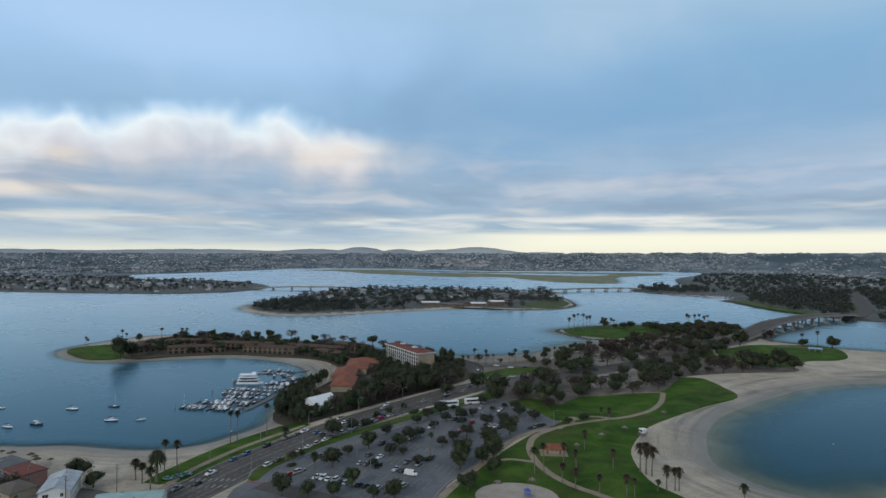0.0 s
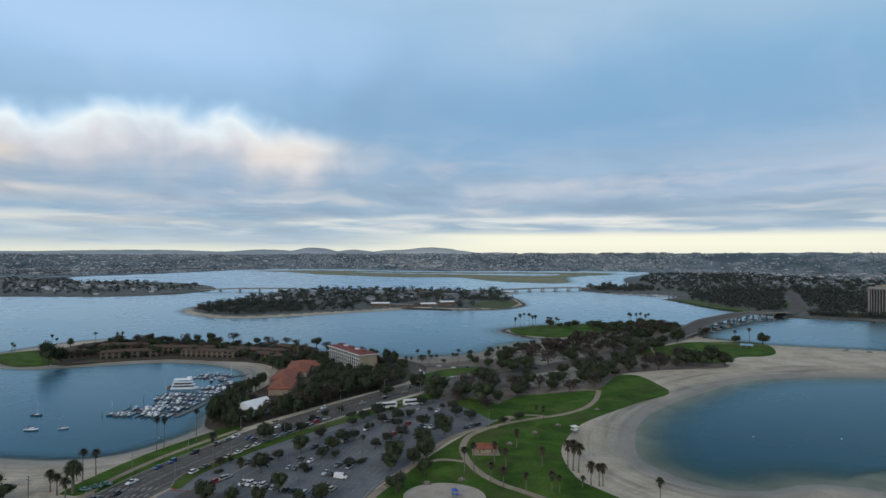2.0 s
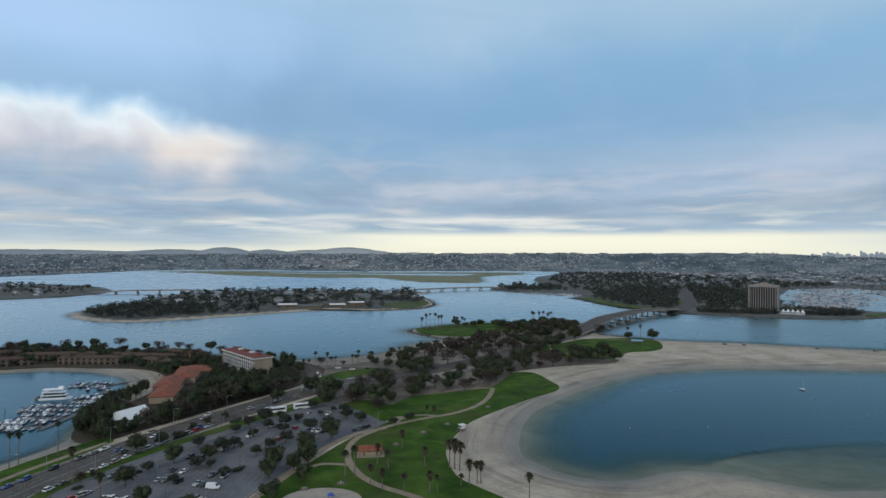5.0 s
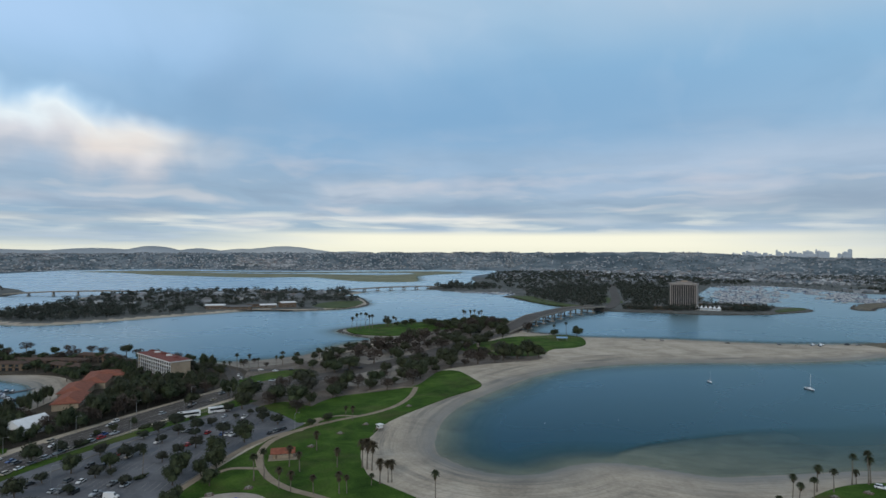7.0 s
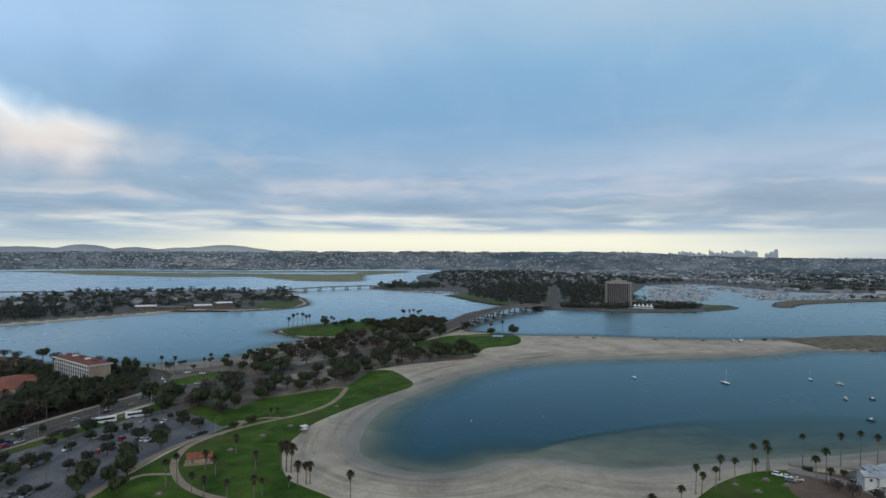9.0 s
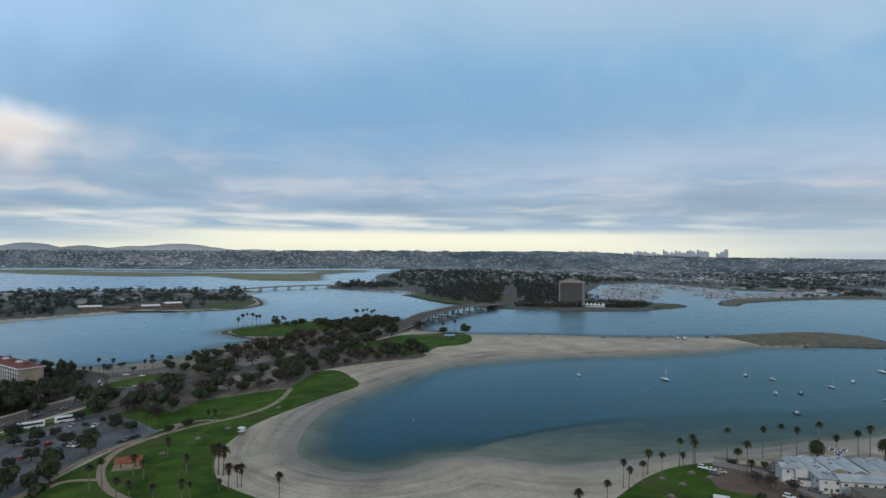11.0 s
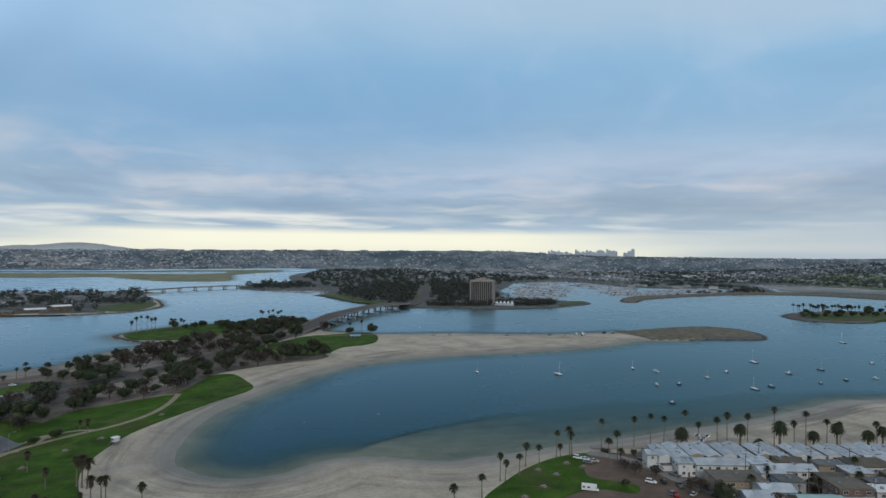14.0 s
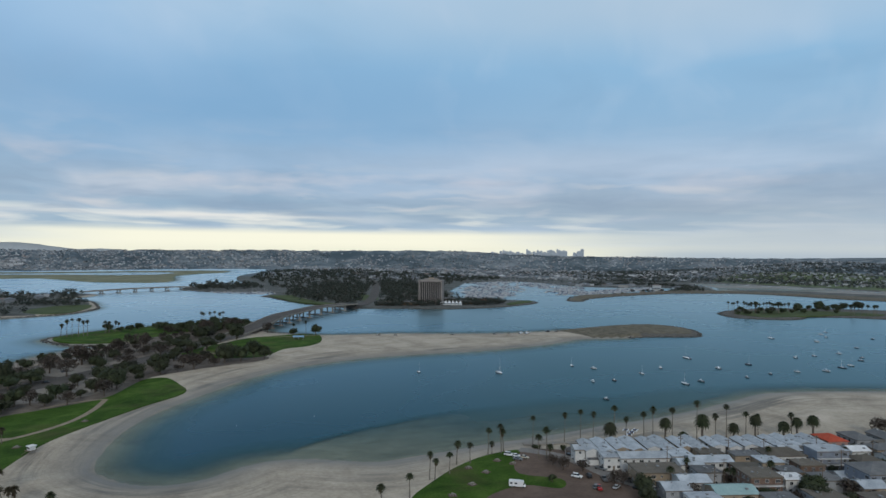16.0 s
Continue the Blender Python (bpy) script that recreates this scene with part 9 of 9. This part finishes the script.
def build_skyline():
    """City-centre towers: each a shaft with set-back top and window bands."""
    rng = random.Random(81)
    rows = [(34.3, 8, 16), (34.7, 12, 9), (35.1, 10, 21), (35.5, 15, 13), (35.9, 14, 26), (36.15, 10, 33), (36.5, 18, 24), (36.8, 12, 28), (37.1, 16, 18), (37.5, 20, 22), (37.9, 14, 14), (38.35, 10, 40), (38.5, 8, 30), (39.0, 18, 24), (39.35, 14, 34), (39.65, 16, 29), (40.0, 16, 22),
            (40.3, 12, 32), (40.55, 20, 36), (40.9, 12, 24), (41.15, 9, 42), (41.5, 18, 30), (41.75, 20, 33), (42.7, 14, 20), (43.1, 24, 30), (43.4, 18, 44), (28.4, 14, 8), (29.0, 18, 6), (31.6, 10, 8), (22.0, 12, 9), (14.5, 14, 7), (24.5, 16, 8)]
    rows += [(a + 0.2, rng.uniform(12, 20), b - rng.uniform(4, 12)) for a, _, b in rows if 34 < a < 43.3]
    for bearing, w, top in rows:
        x, y = place_far(bearing, 4760)
        base = height(x, y)
        tall = 100 + top * 1.12 - base + 3
        root = thing("tower_block", pose(x, y, base, 0, 0, -bearing + rng.uniform(-15, 15)), "hazy blue-grey downtown tower block on the skyline", "tower block", "skyline towers")
        w *= 1.25
        bm = bmesh.new()
        box(bm, -w / 2, w / 2, -w / 2, w / 2, -20, tall * 0.88)
        part("shaft", bm, SKY_WALL, root)
        bm = bmesh.new()
        k = rng.uniform(0.5, 0.85)
        box(bm, -w / 2 * k, w / 2 * k, -w / 2 * k, w / 2 * k, tall * 0.88, tall, 0.5)
        part("crown", bm, SKY_WALL, root)
        bm = bmesh.new()
        for s in range(int(tall / 9)):
            box(bm, -w / 2 - 0.2, w / 2 + 0.2, -w / 2 - 0.2, w / 2 + 0.2, 9 * s + 3, min(9 * s + 7, tall * 0.87))
        part("window_band", bm, SKY_GLASS, root)


def build_mountains():
    rng = random.Random(5)
    for far, mat, peaks, what in ((4930, FAR_HILL, [(-5.4, 4.2, 62), (-9.0, 2.6, 40), (-2.6, 2.2, 30), (0.8, 2.6, 26), (5.0, 3.0, 20), (22, 5, 20), (-13.0, 2.0, 30)], "far mountains painted pale blue with haze behind the mesas"), (4905, HAZE_HILL, [(-16.3, 2.4, 55), (-12.6, 2.4, 40), (-20.5, 4.0, 36), (-30.0, 9.0, 26), (-44, 8, 14)], "blue hazy mountain ridge behind the mesas")):
        verts, faces = [], []
        bearings = np.arange(-60, 42, 0.25)
        for i, b in enumerate(bearings):
            rise = max(p * math.exp(-((b - a) / s) ** 2) for a, s, p in peaks)
            rise += 3.5 * noise.noise(Vector((b * 0.9, far, 0))) + 1.5 * noise.noise(Vector((b * 3, far, 4)))
            z = 96 + max(rise, -30)
            for d, zz in ((-40, 20.0), (0, z), (30, 20.0)):
                x, y = place_far(b, (far + d) * (1 if abs(b) > 60 else 1))
                verts.append((x, y, zz))
            if i:
                k = 3 * i
                faces += [(k - 3, k, k + 1, k - 2), (k - 2, k + 1, k + 2, k - 1)]
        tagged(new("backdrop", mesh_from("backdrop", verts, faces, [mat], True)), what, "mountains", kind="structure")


build_skyline()
build_mountains()

# ---- street furniture and small things ----


def street_lamp_source():
    root = thing("street_lamp", pose(0, 0, 0), "tall grey steel street lamp with a single arm", "street lamp", "street lamps")
    bm = bmesh.new()
    tube(bm, [(0, 0, -0.4), (0, 0, 8.6)], [0.12, 0.08], 8)
    part("pole", bm, STEEL, root)
    bm = bmesh.new()
    tube(bm, [(0, 0, 8.5), (0.8, 0, 9.0), (2.2, 0, 9.1)], [0.06, 0.05, 0.05], 6)
    part("arm", bm, STEEL, root)
    bm = bmesh.new()
    box(bm, 1.9, 2.7, -0.16, 0.16, 8.98, 9.14, 0.04)
    part("lamp_head", bm, STEEL, root)
    return root


def power_pole_source():
    root = thing("power_pole", pose(0, 0, 0), "brown wooden power pole with cross-arms", "power pole", "power poles")
    bm = bmesh.new()
    tube(bm, [(0, 0, -0.5), (0, 0, 11.5)], [0.19, 0.13], 8)
    part("pole", bm, TIMBER, root)
    for z in (10.9, 9.8):
        bm = bmesh.new()
        box(bm, -1.3, 1.3, -0.08, 0.08, z, z + 0.16)
        arm = part("cross_arm", bm, TIMBER, root)
        for x in (-1.2, -0.5, 0.5, 1.2):
            bm = bmesh.new()
            tube(bm, [(x, 0, z + 0.16), (x, 0, z + 0.36)], [0.06, 0.05], 6)
            part("insulator", bm, LAMP_GLASS, arm)
    return root


def picnic_shelter_source():
    """Square concrete pad with a table, two benches and a corner post on the lawn."""
    root = thing("picnic_table", pose(0, 0, 0), "concrete picnic table and benches on a square pad", "picnic table", "picnic tables")
    bm = bmesh.new()
    box(bm, -1.7, 1.7, -1.7, 1.7, -0.3, 0.06)
    part("pad", bm, RED_DIRT, root)
    bm = bmesh.new()
    box(bm, -1.0, 1.0, -0.45, 0.45, 0.68, 0.78)
    part("tabletop", bm, CONCRETE, root)
    for s in (-1, 1):
        bm = bmesh.new()
        box(bm, -1.0, 1.0, s * 0.95 - 0.18, s * 0.95 + 0.18, 0.4, 0.48)
        bm2 = bmesh.new()
        box(bm2, s * 0.7 - 0.12, s * 0.7 + 0.12, -0.4, 0.4, 0.05, 0.7)
        part("bench", bm, CONCRETE, root)
        part("leg", bm2, CONCRETE, root)
        bm3 = bmesh.new()
        box(bm3, -0.8, 0.8, s * 0.95 - 0.1, s * 0.95 + 0.1, 0.05, 0.41)
        part("bench_leg", bm3, CONCRETE, root)
    return root


def sunshade_source():
    root = thing("sunshade", pose(0, 0, 0), "folded dark beach sunshade on a thin pole", "sunshade", "sunshades")
    bm = bmesh.new()
    tube(bm, [(0, 0, -0.4), (0, 0, 2.4)], [0.05, 0.04], 6)
    part("pole", bm, TIMBER, root)
    bm = bmesh.new()
    top = bm.verts.new((0, 0, 2.9))
    ring = [bm.verts.new((1.2 * math.cos(a), 1.2 * math.sin(a), 2.2 + 0.08 * (k % 2))) for k, a in enumerate(np.linspace(0, 6.283, 13)[:-1])]
    for i in range(12):
        bm.faces.new((ring[i], ring[(i + 1) % 12], top))
    part("canopy", bm, material("thatch", (0.05, 0.04, 0.03), (0.11, 0.09, 0.07), 0.5, 0.95, place="Object"), root)
    return root


def place_small():
    rng = random.Random(13)
    lamp = street_lamp_source()
    for x, y, a in ((-132, 246, 0), (-108, 236, 180), (-122, 275, 0), (-98, 268, 180), (-109, 305, 0), (-84, 300, 180), (-92, 340, 0), (-64, 336, 180), (-72, 370, 0), (-45, 366, 180), (-50, 404, 0), (-25, 400, 180), (-26, 432, 30), (-70, 262, 0), (-40, 300, 0), (-20, 340, 0), (-58, 240, 0), (20, 330, 0), (275, 186, 0), (288, 210, 0)):
        copy_thing(lamp, pose(x, y, 2.06, 0, 0, a + rng.uniform(-8, 8)))
    discard(lamp)
    pole = power_pole_source()
    for x, y in ((311, 160), (330, 168), (344, 153), (318, 137), (360, 146), (387, 137), (375, 120), (345, 112), (305, 132), (402, 120), (-150, 210), (-160, 196)):
        copy_thing(pole, pose(x, y, 2.04, 0, 0, -26 + rng.uniform(-6, 6)))
    discard(pole)
    pad = picnic_shelter_source()
    for x, y in ((253, 208), (257, 201), (240, 198), (227, 189), (236, 206), (214, 183), (8, 250), (30, 300), (44, 320), (58, 335), (-6, 245), (86, 372)):
        copy_thing(pad, pose(x, y, 2.1, 0, 0, rng.uniform(0, 90)))
    discard(pad)
    shade = sunshade_source()
    for k in range(13):
        x, y = -250 + 4.2 * k + rng.uniform(-1, 1), 240 - 0.6 * k + rng.uniform(-3, 3)
        copy_thing(shade, pose(x, y, height(x, y)) @ Matrix.Scale(rng.uniform(1.0, 1.5), 4))
    discard(shade)
    # blue shelter on the north lawn
    root = thing("picnic_shelter", pose(287, 640, 2.09, 0, 0, -20), "low open park shelter with a pale blue roof", "shelter")
    bm = bmesh.new()
    gable_roof(bm, 11, 7, 2.9, 1.0, 0.5, 0.2)
    part("roof", bm, material("blue_sheet_roof", (0.16, 0.30, 0.46), (0.24, 0.40, 0.56), 4, 0.5, place="Object"), root)
    for k in range(3):
        for s in (-3.2, 3.2):
            bm = bmesh.new()
            box(bm, -5 + 5 * k - 0.12, -5 + 5 * k + 0.12, s - 0.12, s + 0.12, -0.3, 2.95)
            part("post", bm, STEEL, root)
    # play frame on the sand court
    root = thing("play_frame", pose(6, 232, 2.1, 0, 0, 20), "small blue playground frame on sand", "playground")
    blue = paint("blue_plastic", (0.05, 0.09, 0.34))
    bm = bmesh.new()
    hip_roof(bm, 2.0, 2.0, 2.6, 0.9, 0.2)
    part("roof", bm, blue, root)
    for sx in (-0.9, 0.9):
        for sy in (-0.9, 0.9):
            bm = bmesh.new()
            tube(bm, [(sx, sy, -0.3), (sx, sy, 2.65)], [0.07, 0.07], 6)
            part("post", bm, blue, root)
    bm = bmesh.new()
    box(bm, -1, 1, -1, 1, 1.1, 1.2)
    part("deck", bm, blue, root)
    bm = bmesh.new()
    loft(bm, [[(1.0, -0.3, 1.15), (1.0, 0.3, 1.15), (1.0, 0.3, 1.22), (1.0, -0.3, 1.22)], [(3.2, -0.3, 0.2), (3.2, 0.3, 0.2), (3.2, 0.3, 0.27), (3.2, -0.3, 0.27)]])
    part("slide", bm, blue, root)
    # low hedges and planters
    for x, y, l, w, h in ((-38, 268, 8, 2.6, 1.2), (-112, 330, 10, 3, 2.0), (-60, 345, 10, 2.4, 1.8), (-96, 250, 6, 2, 1.0), (281, 214, 5, 3, 1.4), (-80, 318, 12, 2.4, 1.8)):
        g = tagged(new("hedge", crown_mesh("hedge", LEAF, l / 2, h * 1.6, -h * 0.25, int(x) + 999, 260, 0.3, 8)), "low clipped dark green hedge", "hedge", "hedges")
        g.matrix_basis = pose(x, y, 2.06, 0, 0, 60) @ Matrix.Diagonal((1, w / l * 1.6, 1, 1))


place_small()
